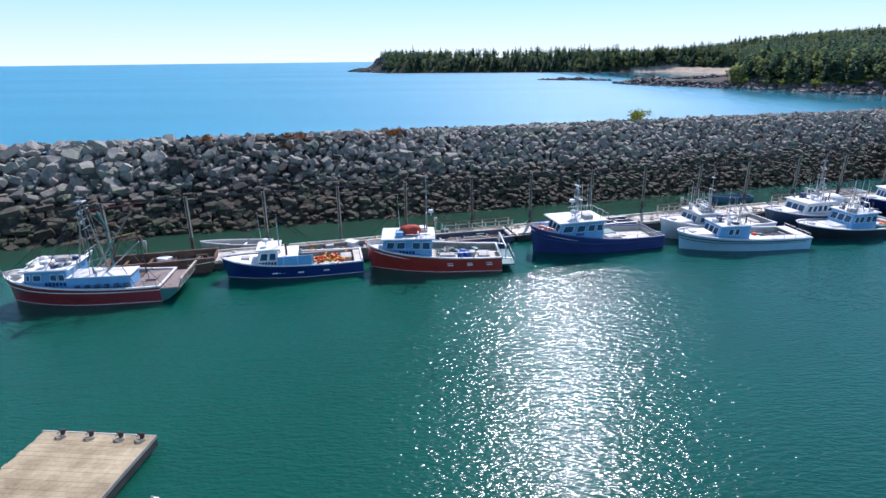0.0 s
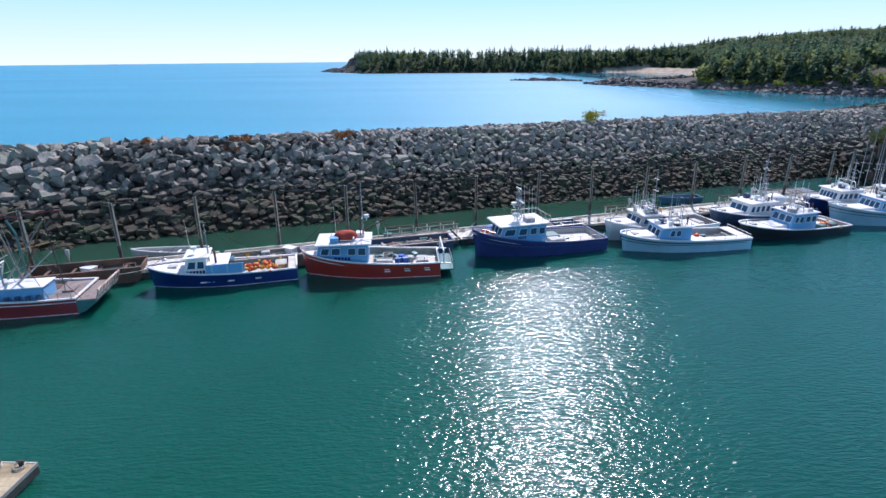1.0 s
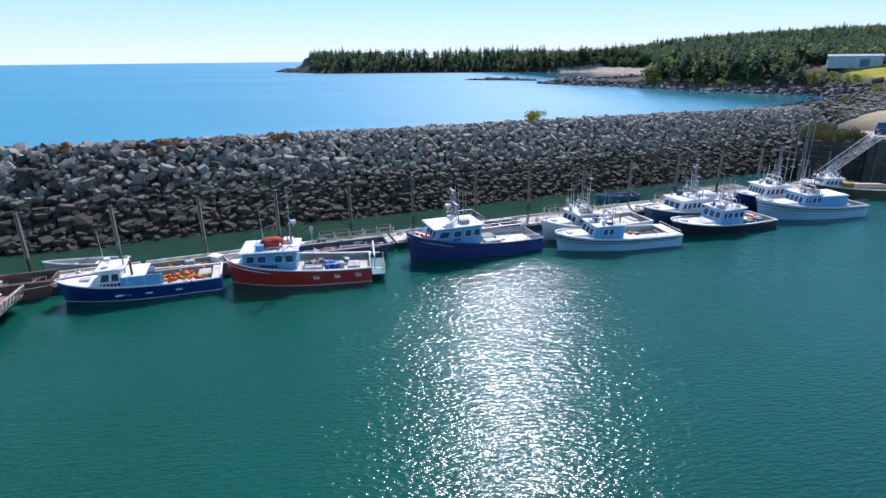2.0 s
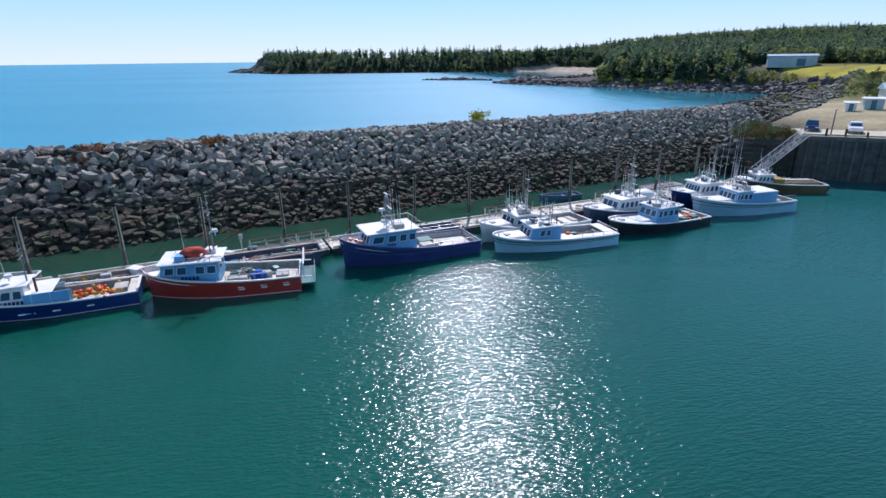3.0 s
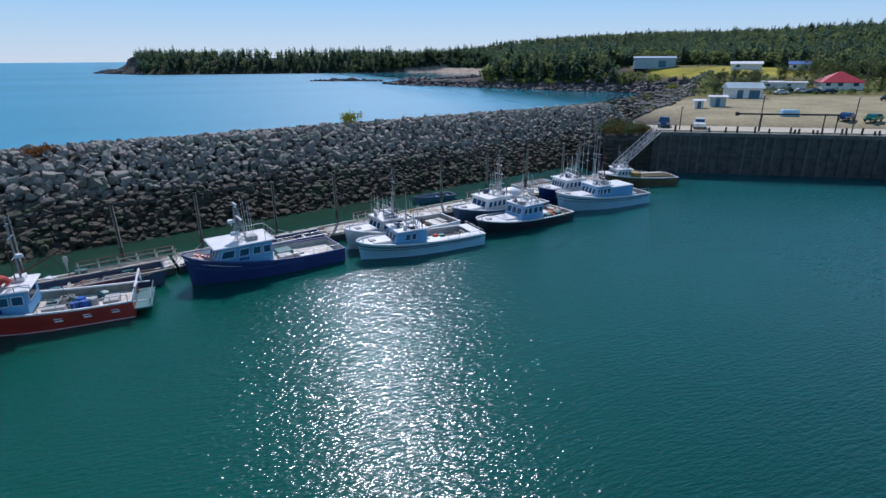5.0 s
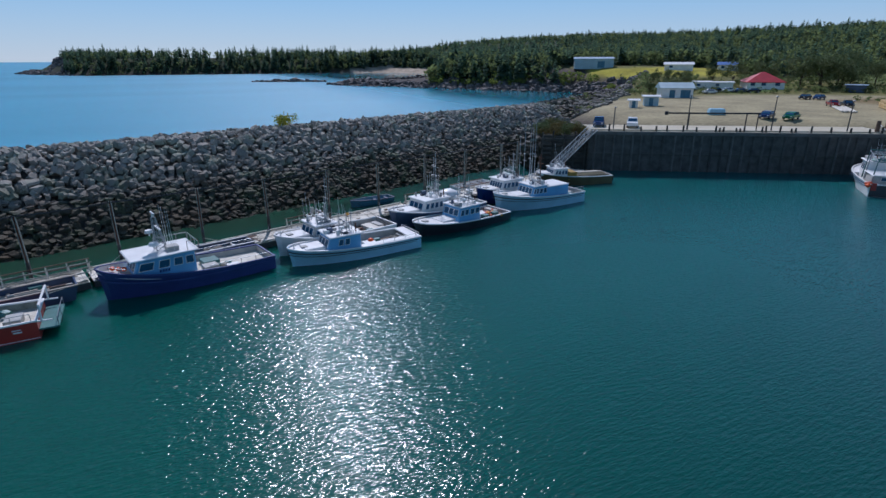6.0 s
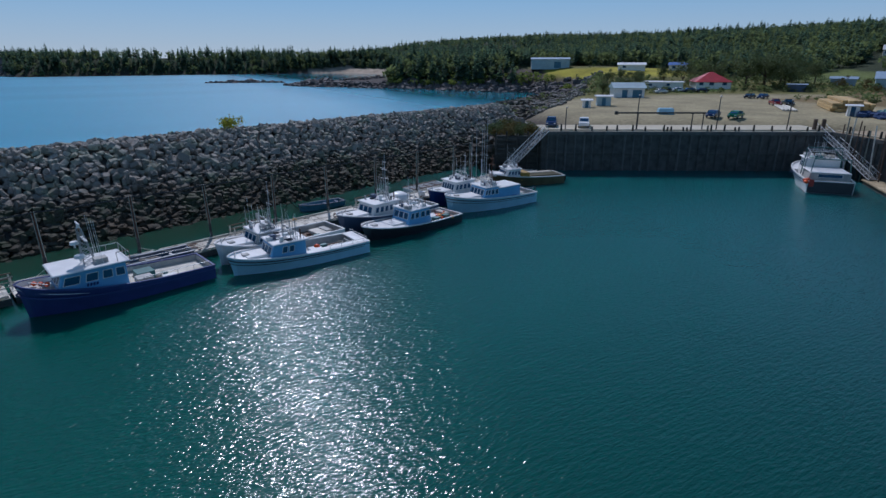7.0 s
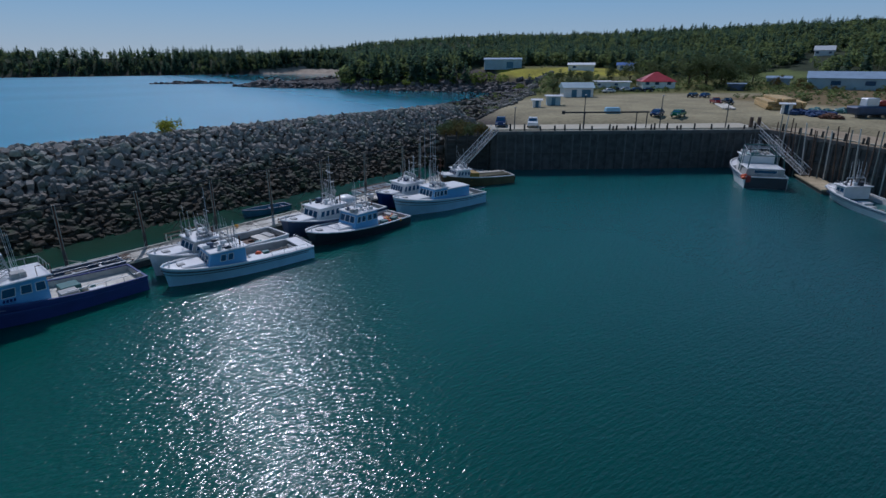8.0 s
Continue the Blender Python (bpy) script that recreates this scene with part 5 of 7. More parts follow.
    b.rail([(-1.15, -1.9, 0.72), (-1.15, 0, 0.72), (-1.15, 1.9, 0.72)], 0.6)
    return b


red_boat()


def blue_boat():
    b = Boat((21.1, 53.2), (7.7, 49.6), 13.6, 4.7, 1.2, 2.75, "blue", "royal blue fishing boat with white wheelhouse and lattice mast", cap="blue", fore=0.70, deck_mat="dock_wood", bulwark=0.55, stripe="", fore_mat="greywhite", sink=0.4)
    b.strip("rub_rail", "blue", -0.08, 0.02, 0.05, 0.08, frac=0.72)
    b.house(6.6, 11.5, 3.5, 3.2, "shadeblue", "white", 0.7, ((0.04, 0.17), (0.23, 0.37), (0.45, 0.62), (0.72, 0.94)), 3, 1, win=(0.5, 0.82), over=0.4, eave=0.7, bars=(0.44, 0.62, 0.3, 0.42, 4))
    # lattice mast with radars
    bm = B()
    for x, y in ((8.3, 0.35), (8.3, -0.35), (9.1, 0.35), (9.1, -0.35)):
        rod(bm, (x, y, 3.3), (8.9 + (x - 8.7) * 0.3, y * 0.5, 6.1), 0.045, n=5)
    for k in range(6):
        f, g = k / 6, (k + 1) / 6
        for y in (1, -1):
            rod(bm, (8.3 + 0.48 * f, y * 0.35 * (1 - 0.5 * f), 3.3 + 2.55 * f), (9.1 - 0.1 * g, y * 0.35 * (1 - 0.5 * g), 3.3 + 2.55 * g), 0.025, n=4)
            rod(bm, (9.1 - 0.1 * f, y * 0.35 * (1 - 0.5 * f), 3.3 + 2.55 * f), (8.3 + 0.48 * g, y * 0.35 * (1 - 0.5 * g), 3.3 + 2.55 * g), 0.025, n=4)
    b.add("lattice_mast", bm, "steel")
    b.scanner(8.9, 0, 6.1, 0.55)
    b.radar(9.4, 0.1, 4.6, 0.32)
    b.radar(9.3, 0.5, 3.6, 0.4)
    b.box("light_bar", 8.6, 8.8, -0.8, 0.8, 5.1, 5.2, "white", 0.02)
    for y in (-1.3, -0.5, 0.6, 1.3):
        b.whip(8.0, y, 3.31, 3.4)
    b.box("roof_locker", 7.6, 8.5, 0.3, 1.2, 3.31, 3.7, "greywhite")
    b.rail([(6.2, y, 3.31) for y in (-1.6, -0.5, 0.5, 1.6)], 0.55)
    b.rail([(6.2 + 0.9 * k, -1.65, 3.31) for k in range(4)], 0.55)
    b.rail([(6.2 + 0.9 * k, 1.65, 3.31) for k in range(2)], 0.75, "rust")
    z = b.deck_z(3)
    b.box("rope_bin", 4.8, 6.0, 0.6, 1.7, z, z + 0.75, "greywhite")
    b.box("rope_bin", 4.2, 5.6, -1.4, 0.0, z, z + 0.6, "teal")
    b.box("bait_tray", 2.9, 4.0, 0.7, 1.5, z, z + 0.3, "white")
    for k in range(4):
        bm = B()
        lump(bm, (3.6 + 0.4 * k, 0.2 + 0.3 * (k % 2), z + 0.2), 0.32, random.Random(k), (1.2, 1, 0.6), 1, 0.2)
        b.add("rope_coil", bm, "rope" if k % 2 else "teal", smooth=True)
    b.rail([(0.4 + 1.3 * k, 2.0, b.sheer(0.1)) for k in range(5)], 0.45)
    b.rail([(0.4 + 1.3 * k, -2.0, b.sheer(0.1)) for k in range(5)], 0.75)
    for k in range(3):
        bm = B()
        lump(bm, (11.7 + 0.35 * k, 0.5 - 0.4 * k, b.sheer(0.9)), 0.22, random.Random(k + 20), (1, 1, 0.9), 1, 0.1)
        b.add("buoy", bm, "orange", smooth=True)
    b.rail([(11.6 + 0.6 * k, 1.5 - 0.42 * k, b.sheer((11.6 + 0.6 * k) / 13.6)) for k in range(3)], 0.35)
    return b


blue_boat()


def lobster_boat(stern, bow, length, beam, hull, label, s0=1.1, s1=2.0, houses=(0.46, 0.68), top=2.85, body="white", stripes="black", side=((0.12, 0.40), (0.5, 0.86)), gear=0, seed=1, deck_mat="greywhite", cap="white", front=3, raised="", bulwark=0.65):
    """A Downeast lobster boat: long low hull, cuddy and wheelhouse forward, open cockpit aft."""
    b = Boat(stern, bow, length, beam, s0, s1, hull, label, cap=cap, fore=houses[1] - 0.06, bulwark=bulwark, deck_mat=deck_mat, stripe="")
    if stripes:
        b.strip("sheer_stripe", stripes, -0.09, 0.0, 0.0, 0.03, frac=0.86)
        b.strip("sheer_stripe", stripes, -0.05, 0.0, -0.01, 0.03, frac=0.70)
    x0, x1 = houses[0] * length, houses[1] * length
    b.house(x0, x1, beam * 0.74, top, body, "white", 0.6, side, front, 0, win=(0.52, 0.84), over=0.3, eave=0.2)
    zc = b.sheer(x1 / length)
    # trunk cabin on the foredeck
    b.box("trunk_cabin", x1 - 0.2, x1 + length * 0.13, -beam * 0.24, beam * 0.24, zc - 0.15, zc + 0.2, "white", 0.06)
    b.hatch(length * 0.88, 0, 0.6)
    rr = random.Random(seed)
    zr = top + 0.12
    b.radar(x0 + (x1 - x0) * 0.4, 0.3, zr, 0.3)
    for k in range(3):
        b.whip(x0 + (x1 - x0) * rr.uniform(0.1, 0.7), rr.uniform(-1, 1), zr, rr.uniform(1.8, 3.6))
    b.mast(x0 + 0.3, 0, zr, zr + rr.uniform(1.8, 3.0), ((zr + 1.2, 0.5), (zr + 1.7, 0.3)), 0.05)
    b.add("exhaust_stack", rod(B(), (x0 + 0.2, beam * 0.2, zr), (x0 + 0.2, beam * 0.2, zr + 0.8), 0.07, n=8), "rust")
    b.rail([(x0 - 0.1 + 0.6 * k, -beam * 0.3, zr - 0.02) for k in range(4)], 0.3)
    for k in range(9):
        x, y = x0 + (x1 - x0) * rr.uniform(0.05, 0.8), rr.uniform(-0.28, 0.28) * beam
        w2, h2 = rr.uniform(0.08, 0.3), rr.uniform(0.12, 0.5)
        b.box(("roof_box", "spotlight_case", "vent_box", "horn_box")[k % 4], x - w2, x + w2, y - w2 * 0.8, y + w2 * 0.8, zr, zr + h2, ("white", "black", "greywhite", "steel", "slate")[k % 5], 0.03)
    for k in range(4):
        x, y = x0 + (x1 - x0) * rr.uniform(0.0, 0.5), rr.uniform(-0.3, 0.3) * beam
        b.mast(x, y, zr, zr + rr.uniform(0.7, 2.0), ((zr + 0.6, rr.uniform(0.15, 0.4)),), 0.035)
    b.rail([(x0 + 0.1 + 0.6 * k, beam * 0.33, zr - 0.02) for k in range(4)], 0.35)
    rc = random.Random(seed + 100)
    for k in range(12):
        x, y = rc.uniform(0.5, x0 - 0.5), rc.uniform(-0.34, 0.34) * beam
        zd = b.deck_z(2)
        if k % 3 == 0:
            b.add("deck_coil", line(B(), [(x + (0.3 - 0.004 * j) * math.cos(0.6 * j), y + (0.3 - 0.004 * j) * math.sin(0.6 * j), zd + 0.05 + 0.008 * j) for j in range(26)], 0.04, 4), ("rope", "cable", "teal")[rc.randrange(3)])
        elif k % 3 == 1:
            w2 = rc.uniform(0.15, 0.4)
            b.box("deck_box", x - w2, x + w2, y - w2 * 0.7, y + w2 * 0.7, zd, zd + rc.uniform(0.15, 0.5), ("greywhite", "rust", "black", "dock_wood", "teal")[rc.randrange(5)], 0.03)
        else:
            b.add("deck_hose", line(B(), [(x + 0.3 * j, y + rc.uniform(-0.2, 0.2), zd + 0.05) for j in range(6)], 0.045, 4), ("black", "cable", "brown_wood")[rc.randrange(3)])
    xa = x0 + (x1 - x0) * 0.25
    b.add("radar_arch", line(B(), [(xa, -beam * 0.27, zr), (xa + 0.15, -beam * 0.25, zr + 0.9), (xa + 0.15, beam * 0.25, zr + 0.9), (xa, beam * 0.27, zr)], 0.045, 6), "white")
    for k in range(3):
        b.whip(xa + 0.15, beam * (-0.2 + 0.2 * k), zr + 0.9, rr.uniform(0.8, 2.4))
    b.box("floodlight", xa + 0.2, xa + 0.38, -0.5, -0.2, zr + 0.92, zr + 1.1, "steel", 0.02)
    b.box("floodlight", xa + 0.2, xa + 0.38, 0.2, 0.5, zr + 0.92, zr + 1.1, "steel", 0.02)
    for k in range(3):
        sx = x0 - 1.2 - 1.5 * k
        if sx > 0.6:
            b.box("deck_tote", sx - 0.4, sx + 0.4, beam * 0.2, beam * 0.36, b.deck_z(2), b.deck_z(2) + rr.uniform(0.35, 0.7), ("greywhite", "blueplastic", "teal")[rr.randrange(3)], 0.04)
    b.add("bow_post", rod(B(), (length * 0.95, 0, s1 - 0.2), (length * 0.95, 0, s1 + 0.35), 0.07, n=7), "white")
    z = b.deck_z(2)
    b.box("engine_box", x0 - 2.2, x0 - 0.9, -0.6, 0.6, z, z + 0.45, "white", 0.05)
    b.box("bait_box", 0.6, 1.3, -beam * 0.3, beam * 0.1, z, z + 0.4, "greywhite")
    if raised:
        b.box("stern_bench", 0.12, 1.1, -beam * 0.42, beam * 0.42, s0 - 0.05, s0 + 0.08, raised, 0.02)
    if gear:
        heap(b, 2.2, 0.3, z, gear, ("orange", "amber", "orange"), (0.6, 0.5, 0.12), seed, 0.17)
    return b


b = lobster_boat((35.7, 52.6), (22.7, 50.8), 13.1, 4.2, "skytint", "white lobster boat with sides tinted shade-blue and dark sheer line", s0=1.15, s1=1.85, houses=(0.49, 0.76), top=2.5, body="shadeblue", side=((0.36, 0.50), (0.56, 0.70)), seed=3, raised="white")
zc = b.deck_z(3)
for k in range(5):
    b.box("cockpit_plank", 1.3, 6.0, -1.4 + 0.5 * k, -1.15 + 0.5 * k, zc + 0.01, zc + 0.05, "brown_wood", 0.01)
b.box("washboard", 1.1, 6.4, 1.0, 1.78, zc, b.sheer(0.25) + 0.05, "white", 0.04, "broad white side deck")
bm = lump(B(), (4.6, -0.3, zc + 0.35), 0.33, random.Random(1), (1, 1, 1.1), 2, 0.03)
b.add("mooring_buoy", bm, "orange", "round orange buoy", True)
b.rail([(0.6 + 1.2 * k, 1.85, b.sheer(0.1)) for k in range(4)], 0.4)
b.rail([(0.2, -1.8, 1.2), (0.2, 0, 1.2), (0.2, 1.8, 1.2)], 0.35, "white")

b = lobster_boat((34.6, 57.4), (22.2, 54.1), 12.9, 4.3, "white", "white lobster boat with cluttered roof and dark open cockpit", s0=1.25, s1=2.2, houses=(0.55, 0.76), top=2.65, body="greywhite", side=((0.1, 0.3), (0.4, 0.6), (0.68, 0.9)), seed=8, deck_mat="brown_wood", stripes="")
rr = random.Random(77)
for k in range(9):
    x, y = 7.4 + rr.uniform(0, 2.0), rr.uniform(-1.2, 1.2)
    if k % 3 == 0:
        b.scanner(x, y, 3.02, 0.5)
    elif k % 3 == 1:
        b.box("roof_gear", x - 0.3, x + 0.3, y - 0.2, y + 0.2, 3.0, 3.0 + rr.uniform(0.2, 0.6), ("greywhite", "steel", "black")[k % 3])
    else:
        b.mast(x, y, 3.0, 3.0 + rr.uniform(0.8, 2.2), ((3.7, 0.4),), 0.04)
b.mast(7.3, 0.2, 3.0, 7.2, ((5.0, 0.5), (6.2, 0.35)), 0.06, stays=((12.2, 0, 2.2), (1, 1.8, 1.3), (1, -1.8, 1.3)))
b.box("net_bin", 0.8, 2.4, -1.5, 1.5, b.deck_z(1), b.deck_z(1) + 0.3, "dock_wood")

b = lobster_boat((48.0, 61.4), (34.9, 57.8), 13.4, 4.4, "slate", "slate blue fishing boat with a long white wheelhouse", s0=1.25, s1=2.2, houses=(0.44, 0.74), top=2.75, side=((0.08, 0.2), (0.26, 0.38), (0.44, 0.56), (0.62, 0.74), (0.8, 0.92)), seed=12, stripes="")
b.mast(6.6, 0, 3.1, 8.0, ((6.2, 0.5), (5.2, 0.7), (7.1, 0.3)), 0.06, stays=((12.6, 0, 2.2), (1, 1.8, 1.3)))
b.mast(7.1, 0.3, 3.1, 7.4, ((6.5, 0.4),), 0.05)
rr = random.Random(4)
bm = B()
lump(bm, (4.6, 0.0, 2.6), 1.0, rr, (1.3, 1.2, 0.7), 2, 0.1)
b.add("tarpaulin", bm, "white", "white tarpaulin over gear", True)

b = lobster_boat((49.0, 57.3), (36.3, 53.9), 13.0, 4.3, "black", "black-hulled lobster boat with white foredeck and red deck gear", bulwark=0.36, s0=0.9, s1=1.7, houses=(0.36, 0.62), top=2.55, side=((0.06, 0.24), (0.3, 0.48), (0.58, 0.74), (0.8, 0.94)), body="shadeblue", seed=21, gear=30, deck_mat="red_deck", stripes="")
b.scanner(6.5, 0.3, 2.95, 0.6)
b.mast(6.0, -0.4, 2.9, 4.8, ((4.2, 0.5),), 0.05)

b = lobster_boat((62.0, 65.2), (48.9, 63.0), 13.2, 4.4, "navy", "navy fishing boat with a white many-windowed wheelhouse", s0=1.3, s1=2.3, houses=(0.5, 0.78), top=2.95, side=((0.05, 0.18), (0.24, 0.38), (0.44, 0.58), (0.64, 0.78), (0.84, 0.95)), seed=31, front=5, stripes="")
b.mast(7.0, 0, 3.3, 6.4, ((5.2, 0.5), (6.0, 0.3)), 0.06)
for k, (x_, y_, h_) in enumerate(((5.0, -0.9, 8.6), (4.7, -0.3, 10.6), (4.3, 0.4, 10.2), (3.9, 0.9, 10.7), (3.6, 0.1, 9.6))):
    b.mast(x_, y_, 0.7, h_, ((4.6 + 0.3 * k, 0.4), (5.8, 0.3)), 0.05)
b.scanner(8.6, 0.4, 3.3, 0.6)

b = lobster_boat((62.7, 60.4), (49.3, 59.0), 13.5, 4.6, "skytint", "pale fishing boat with shade-blue sides, dark sheer lines and aft house", s0=1.35, s1=2.4, houses=(0.47, 0.66), top=2.85, body="shadeblue", side=((0.06, 0.26), (0.34, 0.54), (0.62, 0.76), (0.82, 0.95)), seed=41, front=4)
b.house(2.6, 6.3, 3.3, 2.55, "shadeblue", "white", 0.0, (), 0, 0, name="aft_house", over=0.1, eave=0.02)
b.rail([(0.3 + 0.5 * k, 2.0, b.sheer(0.02)) for k in range(5)], 0.7)
b.mast(6.2, 0.0, 3.2, 6.6, ((5.4, 0.6), (6.1, 0.4)), 0.07, "rust")
b.scanner(7.6, 0.5, 3.2, 0.6)

b = lobster_boat((101.3, 41.3), (111.1, 50.0), 13.2, 6.3, "white", "white lobster boat moored stern-out in the quay corner", s0=1.7, s1=2.5, houses=(0.42, 0.7), top=3.9, side=((0.1, 0.3), (0.38, 0.58), (0.66, 0.86)), seed=51, body="white", stripes="slate")
heap(b, 0.3, 2.9, 1.0, 8, ("orange",), (0.3, 0.1, 0.35), 6, 0.3)
for k, (x_, y_) in enumerate(((6.0, 1.2), (7.0, -1.4), (8.4, 1.5), (6.6, 0.2), (8.0, -0.4))):
    b.add("roof_net", lump(B(), (x_, y_, 4.15), 0.5, random.Random(k), (1.3, 1, 0.6), 2, 0.3), ("teal", "rope", "greywhite")[k % 3])
for x_, h_, mat_ in ((1.2, 4.6, "teal"), (4.6, 5.4, "steel"), (5.6, 5.6, "teal")):
    b.add("gallows_frame", line(B(), [(x_, -2.5, 1.7), (x_ + 0.2, -2.2, h_), (x_ + 0.2, 2.2, h_), (x_, 2.5, 1.7)], 0.09, 6), mat_)
for y_ in (-2.2, 2.2):
    b.add("frame_rail", rod(B(), (1.4, y_, 4.6), (5.8, y_, 5.5), 0.06, n=6), "steel")
    b.add("frame_rail", rod(B(), (1.4, y_ * 0.5, 4.6), (5.8, y_ * 0.5, 5.5), 0.04, n=6), "teal")
b.box("red_canvas", -0.12, -0.06, 2.1, 2.7, 0.9, 1.9, "red", 0.02)
# black sheet over the white transom, painting in the stern's shade
b.box("transom_panel", -0.05, -0.005, -2.75, 2.75, 0.02, 1.62, "black", 0.01)
b.house(1.0, 5.3, 5.2, 2.7, "greywhite", "white", 0.0, (), 0, 1, name="aft_house", over=0.15, eave=0.02)
b.mast(7.4, 0.6, 4.0, 6.4, ((5.2, 0.7), (6.1, 0.5)), 0.06)
b.mast(8.6, -0.6, 4.0, 6.0, ((5.4, 0.6),), 0.05)
b.scanner(8.2, 0.5, 4.0, 0.6)
b = lobster_boat((96.6, 22.0), (104.4, 35.0), 14.0, 4.8, "white", "white lobster boat with a grey stripe and an open dark cockpit", s0=1.05, s1=1.85, houses=(0.66, 0.84), top=2.45, side=((0.1, 0.4), (0.5, 0.8)), seed=61, deck_mat="teal", stripes="slate")


# ---- mooring lines ----
def mooring(a, c, sag=0.5):
    """A rope hanging between two points."""
    a, c = Vector(a), Vector(c)
    pts = [a.lerp(c, k / 8) - Vector((0, 0, sag * 4 * (k / 8) * (1 - k / 8))) for k in range(9)]
    t = thing("mooring_line", Matrix.Translation(a), "thin pale mooring rope from a boat to the dock", "rope", "mooring lines")
    part("strand", line(B(), [p - a for p in pts], 0.028, 5), "rope", t)


for (bx, by, bz), px in (((-35.2, 38.4, 2.3), -31.6), ((-22.6, 42.2, 1.5), -18.1), ((-19.8, 43.3, 1.9), -18.1), ((-8.3, 47.8, 1.2), -4.6), ((-7.3, 45.8, 2.4), -4.6), ((4.6, 49.2, 1.5), 8.9),
                         ((8.0, 50.0, 2.7), 2.4), ((20.8, 55.3, 1.3), 22.6), ((22.3, 54.3, 2.2), 16.0), ((34.4, 59.2, 1.3), 36.4), ((35.1, 58.1, 2.2), 29.7), ((47.8, 63.2, 1.3), 50.5), ((49.0, 62.9, 2.2), 43.5)):
    mooring((bx, by, bz), (px, pile_y(px) - 0.2, 1.3))

# handrails on the dock
for x0, n in ((-0.5, 6), (24.8, 4), (40.5, 4)):
    t = thing("dock_rack", Matrix.Translation((x0, pile_y(x0) - 1.6, 0.62)) @ DOCK_DIR, "low brown timber rail rack on the dock", "rack", "dock racks")
    for k in range(n):
        for y in (0.0, 1.1):
            part("post", slab(B(), 1.5 * k - 0.05, 1.5 * k + 0.05, y - 0.05, y + 0.05, 0, 1.0), "dock_wood", t)
    for y in (0.0, 1.1):
        for z in (0.55, 0.98):
            part("rail", slab(B(), -0.2, 1.5 * (n - 1) + 0.2, y - 0.04, y + 0.04, z, z + 0.09), "brown_wood" if y else "pile_wood", t)

# gear on the dock
rg = random.Random(51)
for k in range(34):
    x = -26 + 2.6 * k + rg.uniform(-0.8, 0.8)
    m = Matrix.Translation((x, pile_y(x) - rg.uniform(0.9, 3.0), 0.63)) @ Matrix.Rotation(rg.uniform(-0.5, 0.9), 4, "Z")
    kind = rg.randrange(4)
    if kind == 0:
        t = thing("rope_coil", m, "coil of pale rope lying on the dock", "rope", "rope coils on the dock")
        part("coil", line(B(), [((0.36 - 0.004 * j) * math.cos(0.5 * j), (0.36 - 0.004 * j) * math.sin(0.5 * j), 0.04 + 0.006 * j) for j in range(40)], 0.04, 4), "rope", t)
    elif kind == 1:
        w, h = rg.uniform(0.35, 0.6), rg.uniform(0.3, 0.6)
        colour = ("greywhite", "blueplastic", "teal", "white")[rg.randrange(4)]
        t = thing("fish_crate", m, {"greywhite": "scuffed grey", "blueplastic": "blue plastic", "teal": "dull green", "white": "white plastic"}[colour] + " fish crate standing on the dock", "crate", "crates on the dock")
        part("body", slab(B(), -w, w, -w * 0.7, w * 0.7, 0, h, 0.04, top=(1.06, 1.06)), colour, t)
        part("rim", slab(B(), -w * 1.1, w * 1.1, -w * 0.78, w * 0.78, h, h + 0.05, 0.01), colour, t)
    elif kind == 2:
        t = thing("lobster_trap", m, "weathered slatted lobster trap on the dock", "trap", "lobster traps on the dock")
        for j in range(5):
            part("slat", slab(B(), -0.5, 0.5, -0.3 + 0.14 * j, -0.24 + 0.14 * j, 0.36, 0.39), "brown_wood", t)
        for sx in (-0.48, 0, 0.48):
            part("bow", line(B(), [(sx, -0.3, 0), (sx, -0.3, 0.34), (sx, 0.3, 0.34), (sx, 0.3, 0)], 0.025, 4), "dock_wood", t)
        part("base", slab(B(), -0.5, 0.5, -0.3, 0.3, 0.0, 0.05), "brown_wood", t)
    else:
        t = thing("fender_float", m, "round float resting on the dock", "float", "floats on the dock")
        colour = ("orange", "amber", "white")[rg.randrange(3)]
        part("ball", lump(B(), (0, 0, 0.22), 0.22, rg, (1, 1, 1), 2, 0.03), colour, t, smooth=True)
        part("eye", rod(B(), (0, 0, 0.42), (0, 0, 0.52), 0.04, n=6), "rubber", t)

